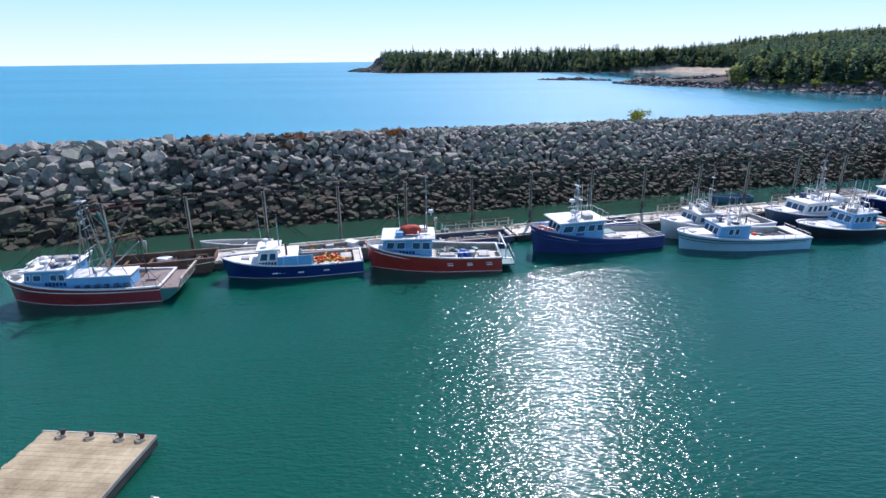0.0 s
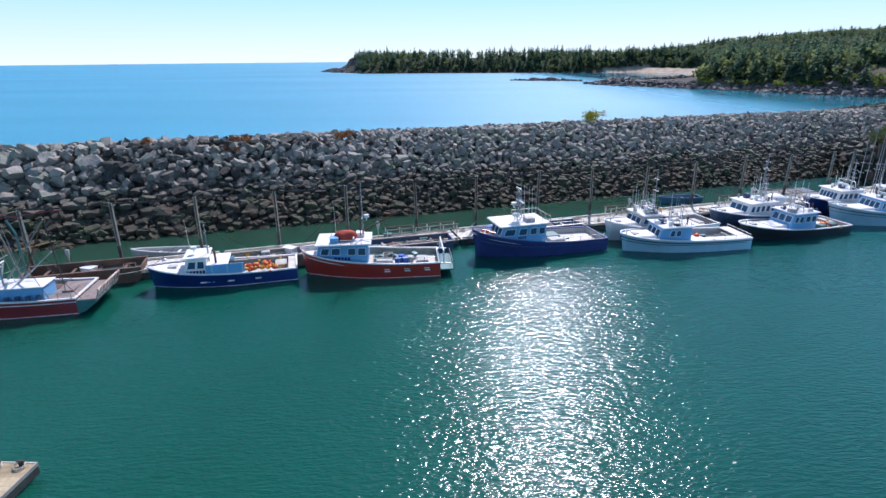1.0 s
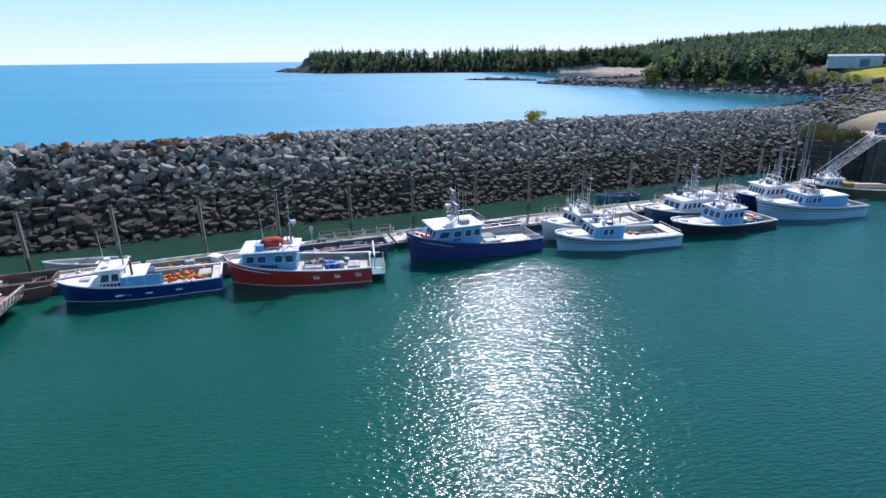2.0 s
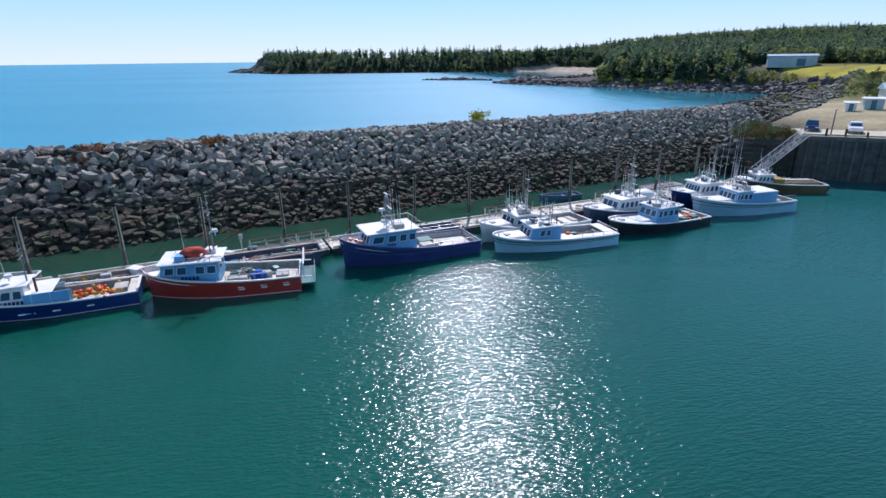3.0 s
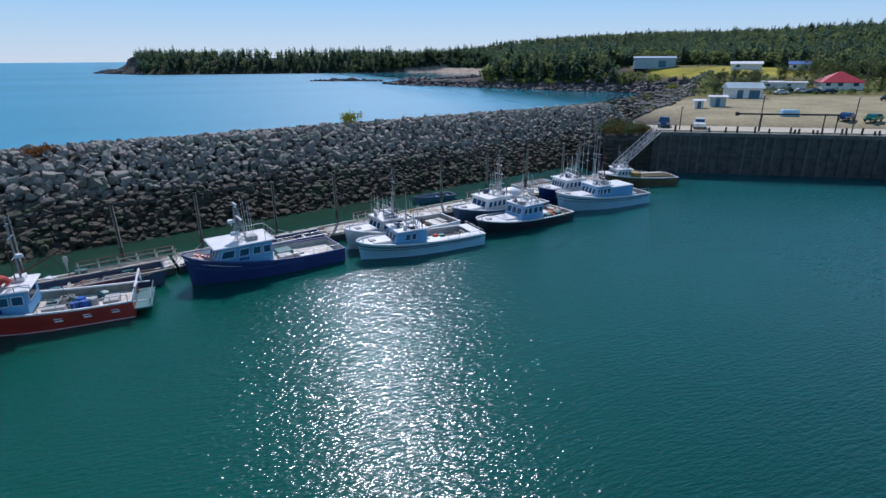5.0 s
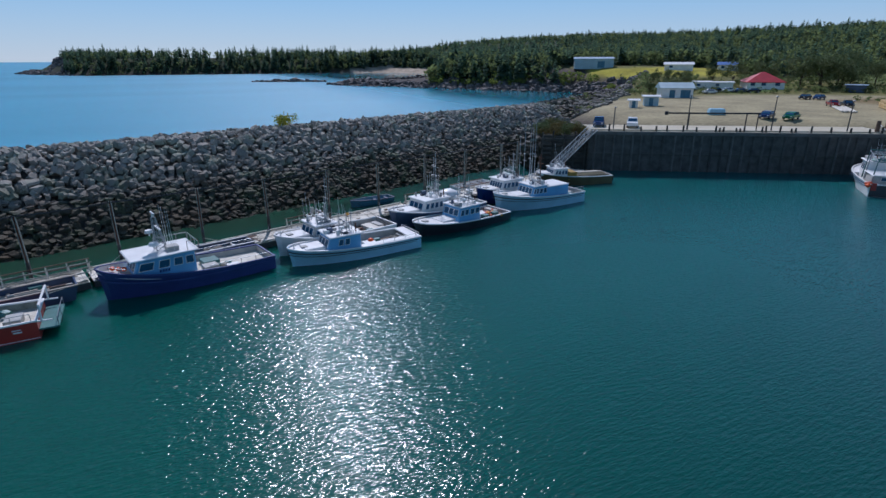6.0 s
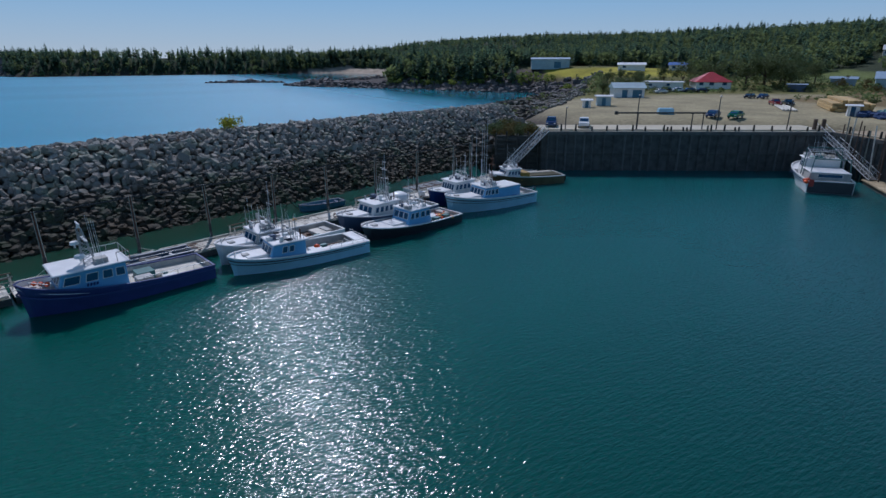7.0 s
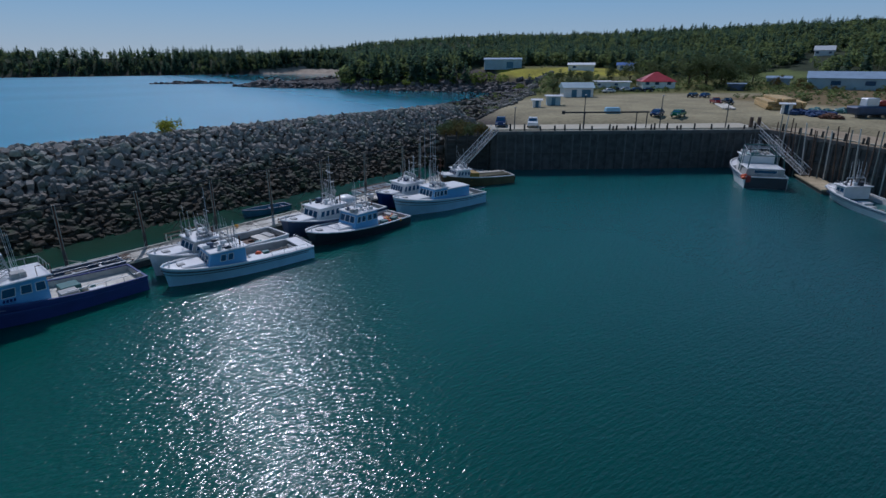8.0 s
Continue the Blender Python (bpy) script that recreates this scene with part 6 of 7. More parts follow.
# ---- small craft by the dock ----
def scow(place, turn, length, width, height, mat_name, rim, label, name="work_scow", cargo=None):
    """A flat open scow with planked sides and a rim."""
    t = thing(name, Matrix.Translation((*place, 0)) @ Matrix.Rotation(radians(turn), 4, "Z"), label, "scow")
    for y in (-width / 2, width / 2):
        bm = B()
        slab(bm, -length / 2, length / 2, y - 0.07, y + 0.07, -0.25, height, 0.02, top=(1.08, 1))
        part("side", bm, mat_name, t)
        part("rim", slab(B(), -length / 2 * 1.1, length / 2 * 1.1, y - 0.12, y + 0.12, height, height + 0.09, 0.02), rim, t)
    for x, k in ((-length / 2, -1), (length / 2, 1)):
        bm = B()
        slab(bm, x - 0.07, x + 0.07, -width / 2 + 0.07, width / 2 - 0.07, -0.25, height, 0.02, shift=(k * length * 0.04, 0))
        part("end", bm, mat_name, t)
    part("floor", slab(B(), -length / 2 + 0.07, length / 2 - 0.07, -width / 2 + 0.07, width / 2 - 0.07, -0.2, 0.12), mat_name, t)
    for k in range(4):
        x = -length * 0.36 + length * 0.24 * k
        part("thwart", slab(B(), x - 0.12, x + 0.12, -width / 2 + 0.08, width / 2 - 0.08, height * 0.7, height * 0.7 + 0.06, 0.01), rim, t)
    if cargo:
        rr = random.Random(cargo)
        for k in range(14):
            x, y, w = rr.uniform(-0.42, 0.42) * length, rr.uniform(-0.28, 0.28) * width, rr.uniform(0.16, 0.42)
            if k % 3 == 0:
                part("gear_box", slab(B(), x - w, x + w, y - w * 0.7, y + w * 0.7, 0.12, 0.12 + rr.uniform(0.5, 1.25), 0.03), ("greywhite", "rust", "dock_wood", "teal")[rr.randrange(4)], t)
            elif k % 3 == 1:
                part("net_pile", lump(B(), (x, y, 0.5), w * 1.5, rr, (1.4, 1, 0.8), 2, 0.25), ("olive", "net", "brown_wood", "rope")[rr.randrange(4)], t)
            else:
                part("plank", slab(B(), x - w * 3, x + w * 3, y - 0.09, y + 0.09, height * 0.72, height * 0.72 + 0.07), ("driftwood", "brown_wood")[rr.randrange(2)], t)
    return t


def skiff(place, turn, length, width, height, mat_name, rim, label):
    """An open skiff with a pointed, rising bow towards +x, thwarts and a rim."""
    t = thing("skiff", Matrix.Translation((*place, 0)) @ Matrix.Rotation(radians(turn), 4, "Z"), label, "skiff")

    def ring(u, inset):
        h = max(width / 2 * (1 - u ** 3.2) ** 0.8 * (0.86 + 0.14 * min(u * 4, 1)) - inset, 0.015)
        top = height * (1 + 0.45 * u * u)
        low = -0.2 + inset * 2.5 + 0.25 * u ** 4
        x = u * length - inset * (u > 0.9)
        return [(x, -h, top), (x - 0.08 * u * length * 0.3, -h * 0.78, low), (x - 0.08 * u * length * 0.3, h * 0.78, low), (x, h, top)]

    bm = B()
    steps = [k / 10 for k in range(11)]
    shells = [[[bm.verts.new(p) for p in ring(u, inset)] for u in steps] for inset in (0.0, 0.06)]
    for shell in shells:
        for a, c in zip(shell, shell[1:]):
            for k in range(3):
                bm.faces.new((a[k], a[k + 1], c[k + 1], c[k]))
        bm.faces.new(shell[0])
    bmesh.ops.recalc_face_normals(bm, faces=bm.faces)
    part("hull", bm, mat_name, t)
    for side in (0, 3):
        pts = [((a := ring(u, 0.0)[side])[0], a[1], a[2] + 0.02) for u in steps]
        part("rim", line(B(), pts, 0.06, 5), rim, t)
    part("transom_cap", slab(B(), -0.06, 0.12, -width * 0.43, width * 0.43, height - 0.02, height + 0.05, 0.01), rim, t)
    for u in (0.12, 0.38, 0.64):
        h = ring(u, 0.07)[3][1]
        part("thwart", slab(B(), u * length - 0.13, u * length + 0.13, -h * 0.95, h * 0.95, height * 0.72, height * 0.72 + 0.05, 0.01), rim, t)


scow((-26.2, 44.6), 15, 8.6, 2.8, 1.3, "brown_wood", "brown_wood", "brown open wooden scow between the trawler and the dock")
skiff((-18.2, 50.9), 187, 7.0, 1.8, 0.72, "greywhite", "white", "grey-white open skiff lying beyond the piles")
scow((-11.2, 48.1), 15, 8.5, 2.2, 1.1, "pile_wood", "driftwood", "grey wooden work scow heaped with gear beside the dock", cargo=17)
scow((0.5, 51.0), 14, 10.5, 2.6, 1.15, "slate", "driftwood", "dark blue-grey scow with a pale worn rim", cargo=23)
scow((15.5, 56.2), 15, 9.0, 2.2, 1.1, "slate", "steel", "grey scow behind the blue boat", cargo=29)
skiff((39.8, 70.2), 192, 6.2, 1.9, 0.62, "seablue", "slate", "dull blue open skiff behind the piles")
scow((52.8, 71.4), 16, 6.0, 2.4, 0.8, "white", "brown_wood", "white flat scow behind the piles")

# ---- yellow boat at the dock's end ----
b = lobster_boat((74.2, 67.2), (62.6, 69.4), 11.8, 4.3, "ochre", "mustard-hulled fishing boat with a white wheelhouse and olive covered deck", s0=1.2, s1=2.0, houses=(0.62, 0.84), top=2.5, body="white", side=((0.06, 0.2), (0.28, 0.42), (0.5, 0.64), (0.72, 0.86)), seed=71, front=4, deck_mat="olive", stripes="")
b.box("deck_cover", 0.3, 6.8, -1.7, 1.7, 0.8, 1.4, "olive", 0.2)
b.box("net_pound", 6.0, 7.4, -1.95, 1.95, 0.9, 2.05, "yellow", 0.04, "mustard yellow pound board box")
b.box("canvas_strip", 1.0, 5.9, -1.2, -0.3, 1.41, 1.5, "rope", 0.02)
for k in range(3):
    b.add("tyre_fender", line(B(), [(-0.14, -1.5 + 1.5 * k + 0.36 * math.cos(q * math.pi / 5), 0.7 + 0.36 * math.sin(q * math.pi / 5)) for q in range(11)], 0.12), "rubber")

# float at the gangway's foot and the one under the second gangway
dock_float(64.5, 9.0, 3.0, -0.2, "floating dock section at the gangway's foot")
t = thing("gangway_float", heading((104.5, 33.5), (113.5, 41.5)), "wooden float under the gangway with an orange ring", "dock")
part("decking", slab(B(), 0.8, 12.0, -1.4, 1.4, 0.5, 0.75, 0.03), "float_deck", t)
part("tank", slab(B(), 1.0, 11.8, -1.2, 1.2, -0.3, 0.49, 0.05), "dark_wood", t)


# ---- near float ----
t = thing("raft", Matrix.Translation((-14.19, 20.98, 0)) @ Matrix.Rotation(radians(177), 4, "Z"), "square wooden raft with a sandy deck and cleats along its edge", "raft")
rp = random.Random(2)
for i in range(24):
    part("plank", slab(B(), rp.uniform(-0.02, 0.02), 5.85 + rp.uniform(-0.06, 0.06), 0.29 * i, 0.29 * i + 0.286, 0.55, 0.63 + rp.uniform(-0.003, 0.004), 0.004), "float_deck", t)
part("frame", slab(B(), 0.05, 5.75, 0.05, 6.9, 0.3, 0.545), "dark_wood", t)
for k in range(3):
    part("float_tank", slab(B(), 0.2 + 1.85 * k, 1.7 + 1.85 * k, 0.2, 6.7, -0.4, 0.298, 0.06), "rubber", t)
part("edge_strip", slab(B(), -0.06, -0.002, -0.04, 6.96, 0.50, 0.70, 0.01), "driftwood", t, "pale worn edge board")
part("skirt_board", slab(B(), -0.05, -0.004, 0.0, 6.9, 0.1, 0.49, 0.01), "crib_wood", t)
part("edge_timber", slab(B(), 0.0, 6.0, -0.06, -0.004, 0.35, 0.66, 0.01), "dock_wood", t)
for k, x in enumerate((0.55, 1.65, 3.2, 4.7)):
    bm = B()
    slab(bm, x - 0.08, x + 0.08, 0.10, 0.26, 0.64, 0.92)
    slab(bm, x - 0.2, x + 0.2, 0.12, 0.24, 0.86, 0.95, 0.02)
    part("cleat", bm, "crib_wood", t)
    bm = B()
    rr = random.Random(k)
    pts = [(x + 0.28 * math.cos(a) * (1 - 0.02 * a), 0.32 + 0.2 * math.sin(a), 0.68 + 0.01 * a) for a in [j * 0.6 for j in range(22)]]
    line(bm, pts, 0.022, 4)
    part("mooring_rope", bm, "rope", t)
bm = B()
rr = random.Random(8)
pts = [(0.6 + 0.9 * rr.random(), 4.3 + 0.5 * rr.random(), 0.68 + 0.002 * k) for k in range(46)]
line(bm, pts, 0.02, 4)
part("rope_pile", bm, "rope", t, "tangle of pale rope")
t = thing("net_buoy", Matrix.Translation((-12.4, 17.3, 0.05)), "white round buoy beside the raft", "buoy")
part("float", lump(B(), (0, 0, 0), 0.3, random.Random(3), (1, 1, 0.9), 2, 0.02), "white", t, smooth=True)
part("eye", rod(B(), (0, 0, 0.25), (0, 0, 0.4), 0.05, n=6), "steel", t)

for x in (-28.5, -1.5, 27.5, 45.0):
    pedestal(x)

tuft("shrub", "shrub", tuple(BW @ Vector((34.5, 14.0, 8.9))), 1.5, 700, "yellow-green shrub growing on the breakwater's crest", "shrub", 0.8)
for s, v, r, n in ((-5.5, 12.2, 1.1, 260), (-4.0, 13.0, 0.9, 200), (-19.0, 10.8, 0.9, 200), (-18.0, 12.5, 1.2, 260), (-29, 13, 1.0, 200)):
    tuft("weed_patch", "weed", tuple(BW @ Vector((s, v, mound(v) + 0.25))), r, n, "rust-coloured weeds among the boulders", "weeds", 0.35, 0.12)
QM = Matrix(((dq.x, inner_a.x, 0, QA.x), (dq.y, inner_a.y, 0, QA.y), (0, 0, 1, 0), (0, 0, 0, 1)))
for s, v, r, leafy in ((-1.6, 2.5, 1.6, 0), (-3.6, 2.0, 1.7, 1), (-5.8, 2.4, 1.7, 0), (-7.6, 3.0, 1.5, 1), (-2.6, 5.5, 1.8, 1), (-5.2, 6.0, 1.9, 0), (-7.4, 6.6, 1.7, 1), (-3.8, 9.5, 1.8, 0), (-6.6, 10.5, 1.8, 1)):
    tuft("bush", "leaf" if leafy else "scrub_leaf", tuple(QM @ Vector((s, v, 5.75))), r, 800, "green and brown bushes beside the quay", "bush", 0.85, 0.17)


# ---- yard ----
def ground_z(x, y):
    return float(terrain(np.array([float(x)]), np.array([float(y)]))[0][0])


def vehicle(x, y, turn, paint, label, pickup=False):
    """A parked car or pickup truck."""
    z = max(ground_z(x, y), QTOP if (Vector((x, y, 0)) - QA).dot(inner_a) < 8.9 else 0)
    t = thing("pickup_truck" if pickup else "car", Matrix.Translation((x, y, z)) @ Matrix.Rotation(radians(turn), 4, "Z"), label, "vehicle", "parked vehicles")
    length = 5.3 if pickup else 4.5
    h = length / 2
    prof = [(-h, 0.45), (-h, 0.95), (-h + 0.1, 1.0), (-0.4 if pickup else -h + 0.6, 1.02 if pickup else 1.05), (-0.3 if pickup else -h + 1.1, 1.65 if pickup else 1.48), (0.9, 1.65 if pickup else 1.48), (1.5, 1.02), (h - 0.1, 0.92), (h, 0.7), (h, 0.42)]
    bm = B()
    rows = []
    for y2, k in ((-0.9, 1.0), (-0.86, 1.0), (0.86, 1.0), (0.9, 1.0)):
        inset = 0.1 if abs(y2) > 0.88 else 0.0
        rows.append([bm.verts.new((px, y2 * (0.84 if pz > 1.2 else 1), max(pz - inset * (pz > 0.6), 0.4))) for px, pz in prof])
    for a, b in zip(rows, rows[1:]):
        for i in range(len(prof)):
            j = (i + 1) % len(prof)
            bm.faces.new((a[i], a[j], b[j], b[i]))
    bm.faces.new(rows[0])
    bm.faces.new(rows[-1][::-1])
    bmesh.ops.recalc_face_normals(bm, faces=bm.faces)
    body = part("body", bm, paint, t)
    x0 = -0.25 if pickup else -h + 1.0
    for sg in (-1, 1):
        bm = B()
        quad(bm, (x0 + 0.1, sg * 0.90, 1.08), (1.3, sg * 0.90, 1.08), (0.85, sg * 0.80, 1.5), (x0 + 0.2, sg * 0.80, 1.5))
        part("side_window", bm, "glass", body)
        part("headlight", slab(B(), h - 0.05, h + 0.02, sg * 0.65 - 0.18, sg * 0.65 + 0.18, 0.68, 0.82), "white", body)
        part("tail_light", slab(B(), -h - 0.02, -h + 0.05, sg * 0.72 - 0.1, sg * 0.72 + 0.1, 0.75, 0.92), "lamp", body)
    bm = B()
    quad(bm, (1.46, -0.72, 1.1), (1.46, 0.72, 1.1), (0.96, 0.66, 1.58 if pickup else 1.42), (0.96, -0.66, 1.58 if pickup else 1.42))
    part("windscreen", bm, "glass", body)
    if pickup:
        part("load_bed", slab(B(), -h + 0.12, -0.5, -0.75, 0.75, 0.9, 1.03), "black", body)
    for wx in (-h + 0.95, h - 0.9):
        for sg in (-1, 1):
            wheel = part("wheel", rod(B(), (wx, sg * 0.72, 0.34), (wx, sg * 0.93, 0.34), 0.34, n=14), "rubber", t)
            part("rim", rod(B(), (wx, sg * 0.93, 0.34), (wx, sg * 0.945, 0.34), 0.2, n=10), "steel", wheel)
    return t


def building(x, y, turn, lx, ly, h, ridge, wall, roof, label, name="shed", doors=(), windows=(), hip=False):
    """A gabled or hipped building. doors and windows: (side, from, to, bottom, top) with side 0 the front (-y) and 1 the right (+x)."""
    z = ground_z(x, y)
    t = thing(name, Matrix.Translation((x, y, z)) @ Matrix.Rotation(radians(turn), 4, "Z"), label, "building")
    part("wall", slab(B(), -lx / 2, lx / 2, -ly / 2, ly / 2, -0.8, h), wall, t)
    bm = B()
    o = 0.5
    e = lx / 2 - (ly / 2 if hip else -o)
    pts = [(-lx / 2 - o, -ly / 2 - o, h), (lx / 2 + o, -ly / 2 - o, h), (lx / 2 + o, ly / 2 + o, h), (-lx / 2 - o, ly / 2 + o, h), (-e, 0, h + ridge), (e, 0, h + ridge)]
    vs = [bm.verts.new(p) for p in pts]
    lo = [bm.verts.new((p[0], p[1], h - 0.15)) for p in pts[:4]]
    for q in ((0, 1, 5, 4), (2, 3, 4, 5), (1, 2, 5), (3, 0, 4)):
        bm.faces.new([vs[i] for i in q])
    for i in range(4):
        bm.faces.new((lo[i], lo[(i + 1) % 4], vs[(i + 1) % 4], vs[i]))
    bm.faces.new(lo[::-1])
    part("roof", bm, roof, t)
    for what, items, mat_name in (("door", doors, "seablue"), ("window", windows, "glass")):
        for side, a, b, z0, z1 in items:
            if side == 0:
                part(what, slab(B(), a, b, -ly / 2 - 0.06, -ly / 2 + 0.05, z0, z1, 0.02), mat_name, t)
            else:
                part(what, slab(B(), lx / 2 - 0.05, lx / 2 + 0.06, a, b, z0, z1, 0.02), mat_name, t)
    return t


def lamp_post(x, y, h, label="thin dark light pole beside the yard"):
    z = max(ground_z(x, y), QTOP)
    t = thing("light_pole", Matrix.Translation((x, y, z)), label, "light pole", "yard light poles")
    part("pole", rod(B(), (0, 0, 0), (0, 0, h), 0.11, 0.07, 7), "dark_wood", t)
    part("lamp_head", slab(B(), -0.12, 0.3, -0.12, 0.12, h, h + 0.14, 0.03), "steel", t)


# things in the yard
vehicle(83.2, 80.2, 227, "carblue", "dark blue pickup truck parked by the gangway", True)
vehicle(87.4, 76.4, 227, "white", "white pickup truck parked on the quay", True)
vehicle(122.2, 75.6, 200, "carblue", "dark blue car parked in the yard")
vehicle(124.6, 72.2, 195, "cargreen", "bright green car parked in the yard")
vehicle(163.0, 87.0, 225, "carred", "red pickup truck parked at the yard's edge", True)
vehicle(164.6, 84.6, 225, "cardark", "dark pickup truck parked at the yard's edge", True)
vehicle(180.5, 105.0, 190, "cardark", "dark car parked by the road")
vehicle(182.5, 102.2, 190, "carblue", "blue car parked by the road")
vehicle(176.5, 134.5, 160, "white", "white car parked by the sheds")
building(154.6, 129.2, -34, 9.2, 6.5, 2.9, 1.5, "white", "cladding", "white gabled shed with blue doors", "shed", doors=((0, -2.2, -0.6, 0, 2.3), (0, 1.0, 3.8, 0, 2.3)))
building(125.0, 109.5, -38, 3.4, 3.0, 2.4, 0.25, "cladding", "white", "small blue-grey cabin with a flat white roof", "cabin", doors=((0, -0.6, 0.4, 0, 2.0),))
building(117.0, 107.2, -38, 1.9, 1.7, 1.8, 0.3, "white", "white", "small white hut at the yard's edge", "hut", doors=((0, -0.4, 0.4, 0, 1.9),))
building(239.5, 269.5, -36, 22, 12, 5.0, 0.9, "cladding", "blueroof", "long pale blue-grey warehouse at the wood's edge", "warehouse", doors=((0, 2, 6, 0, 3.5),))
building(210.5, 140.5, -40, 12, 11, 2.2, 3.4, "white", "redroof", "house with a red hipped roof", "house", windows=((0, -5, -3.6, 1, 2.2), (0, -1.5, 0, 1, 2.2), (0, 3, 4.5, 1, 2.2)), hip=True)
building(261.0, 84.0, -66, 44, 18, 3.4, 2.2, "cladding", "blueroof", "long low building with a blue-grey metal roof", "packing_shed", windows=((0, -15, -12, 1, 2.5), (0, -5, -2, 1, 2.5)))
building(254.0, 115.5, -66, 8, 5, 2.2, 0.8, "blueroof", "blueroof", "small blue-grey outbuilding with metal roof", "outbuilding")
building(225.5, 193.5, -46, 12, 7, 2.4, 1.0, "white", "white", "low white building among the trees", "bungalow", windows=((0, -4, -2.5, 1, 2),))
building(266.0, 199.5, -50, 9, 6, 2.6, 1.4, "white", "royalroof", "white house with a blue roof", "house", windows=((0, -3, -1.5, 1, 2.2), (0, 1.5, 3, 1, 2.2)))
building(189.5, 149.0, -38, 6.0, 3.0, 2.4, 0.4, "white", "white", "white trailer by the road", "trailer", windows=((0, -2, -0.8, 1, 1.8),))
building(195.5, 146.0, -34, 8.0, 3.0, 2.3, 0.3, "white", "white", "white trailer by the road", "trailer", windows=((0, -2, -0.8, 1, 1.8),))
building(149.5, 62.6, -60, 2.0, 2.2, 2.2, 0.2, "white", "white", "small white hut beside the lumber", "hut", windows=((0, -0.5, 0.3, 0, 2.0),))
building(370.0, 150.0, -65, 9, 6, 2.8, 2.4, "white", "white", "white house on the wooded hillside", "house", windows=((0, -4, -2.5, 1, 2.2), (0, 2, 3.5, 1, 2.2)))
building(221.0, 114.0, -60, 5.5, 3, 2.4, 0.2, "slate", "blueroof", "small blue storage container by the road", "container")
for x, y, turn, paint in ((184.0, 138.5, 150, "cardark"), (187.0, 135.8, 150, "white"), (189.6, 133.0, 150, "carblue"), (192.6, 130.4, 150, "cardark")):
    vehicle(x, y, turn, paint, {"cardark": "dark", "white": "white", "carblue": "blue"}[paint] + " car parked in a row by the road")
for x, y, h in ((81.9, 75.0, 3.6), (92.0, 68.6, 5.6), (104.0, 62.0, 5.4), (113.6, 55.6, 4.8)):
    lamp_post(x, y, h)
t = thing("loading_gantry", Matrix(((dq.x, inner_a.x, 0, QA.x), (dq.y, inner_a.y, 0, QA.y), (0, 0, 1, QTOP), (0, 0, 0, 1))), "long dark steel beam on posts beside the quay edge", "gantry")
part("beam", slab(B(), 12.1, 26.9, 1.0, 1.25, 2.75, 3.0, 0.02), "cable", t)
for s in (15.8, 24.8, 26.6):
    part("gantry_leg", rod(B(), (s, 1.12, 0), (s, 1.12, 2.75), 0.09, n=6), "cable", t)
part("counterweight", slab(B(), 11.9, 12.4, 0.9, 1.35, 2.6, 3.15, 0.03), "cable", t)
t = thing("tarpaulin_stack", Matrix.Translation((119.6, 85.4, ground_z(119.6, 85.4))) @ Matrix.Rotation(radians(-34), 4, "Z"), "stack of gear under a light blue tarpaulin", "stack")
part("tarpaulin", slab(B(), -1.7, 1.7, -1.0, 1.0, 0, 1.3, 0.15, top=(0.9, 0.85)), "skytint", t)
t = thing("lumber_stack", Matrix.Translation((165.6, 72.4, ground_z(165, 72))) @ Matrix.Rotation(radians(36), 4, "Z"), "long stack of fresh yellow lumber", "lumber")
rr = random.Random(6)
for i in range(8):
    for j in range(4 if 1 < i < 6 else 3):
        part("lumber_pack", slab(B(), -10 + rr.uniform(-1, 1), 8 + rr.uniform(-1, 1), -4.0 + i * 1.0, -3.1 + i * 1.0, 0.15 + j * 0.62, 0.7 + j * 0.62, 0.03), "lumber", t)
t = thing("pole_stack", Matrix.Translation((156.0, 79.0, ground_z(156, 79))) @ Matrix.Rotation(radians(38), 4, "Z"), "grey poles stacked on the ground", "poles")
for i in range(6):
    part("pole", rod(B(), (-8 + rr.uniform(-1, 1), i * 0.5, 0.25), (7 + rr.uniform(-1, 1), i * 0.5, 0.25), 0.22, 0.18, 7), "dock_wood", t)
# hauled-out boat
t = thing("hauled_boat", Matrix.Translation((155.8, 48.2, ground_z(155, 48) + 1.2)) @ Matrix.Rotation(radians(150), 4, "Z"), "hauled-out white and blue boat with a red cover", "boat")
part("hull", slab(B(), -5, 5, -1.4, 1.4, -0.6, 1.1, 0.3, top=(1.12, 1.25)), "slate", t)
part("cabin", slab(B(), 0.5, 3.2, -1.0, 1.0, 1.1, 2.7, 0.15), "white", t)
part("cover", slab(B(), -2.6, 0.4, -1.1, 1.1, 1.1, 2.2, 0.3), "red", t)
for x in (-3, 0, 3):
    part("cradle", slab(B(), x - 0.15, x + 0.15, -1.5, 1.5, -1.3, -0.5, 0.03), "dark_wood", t)
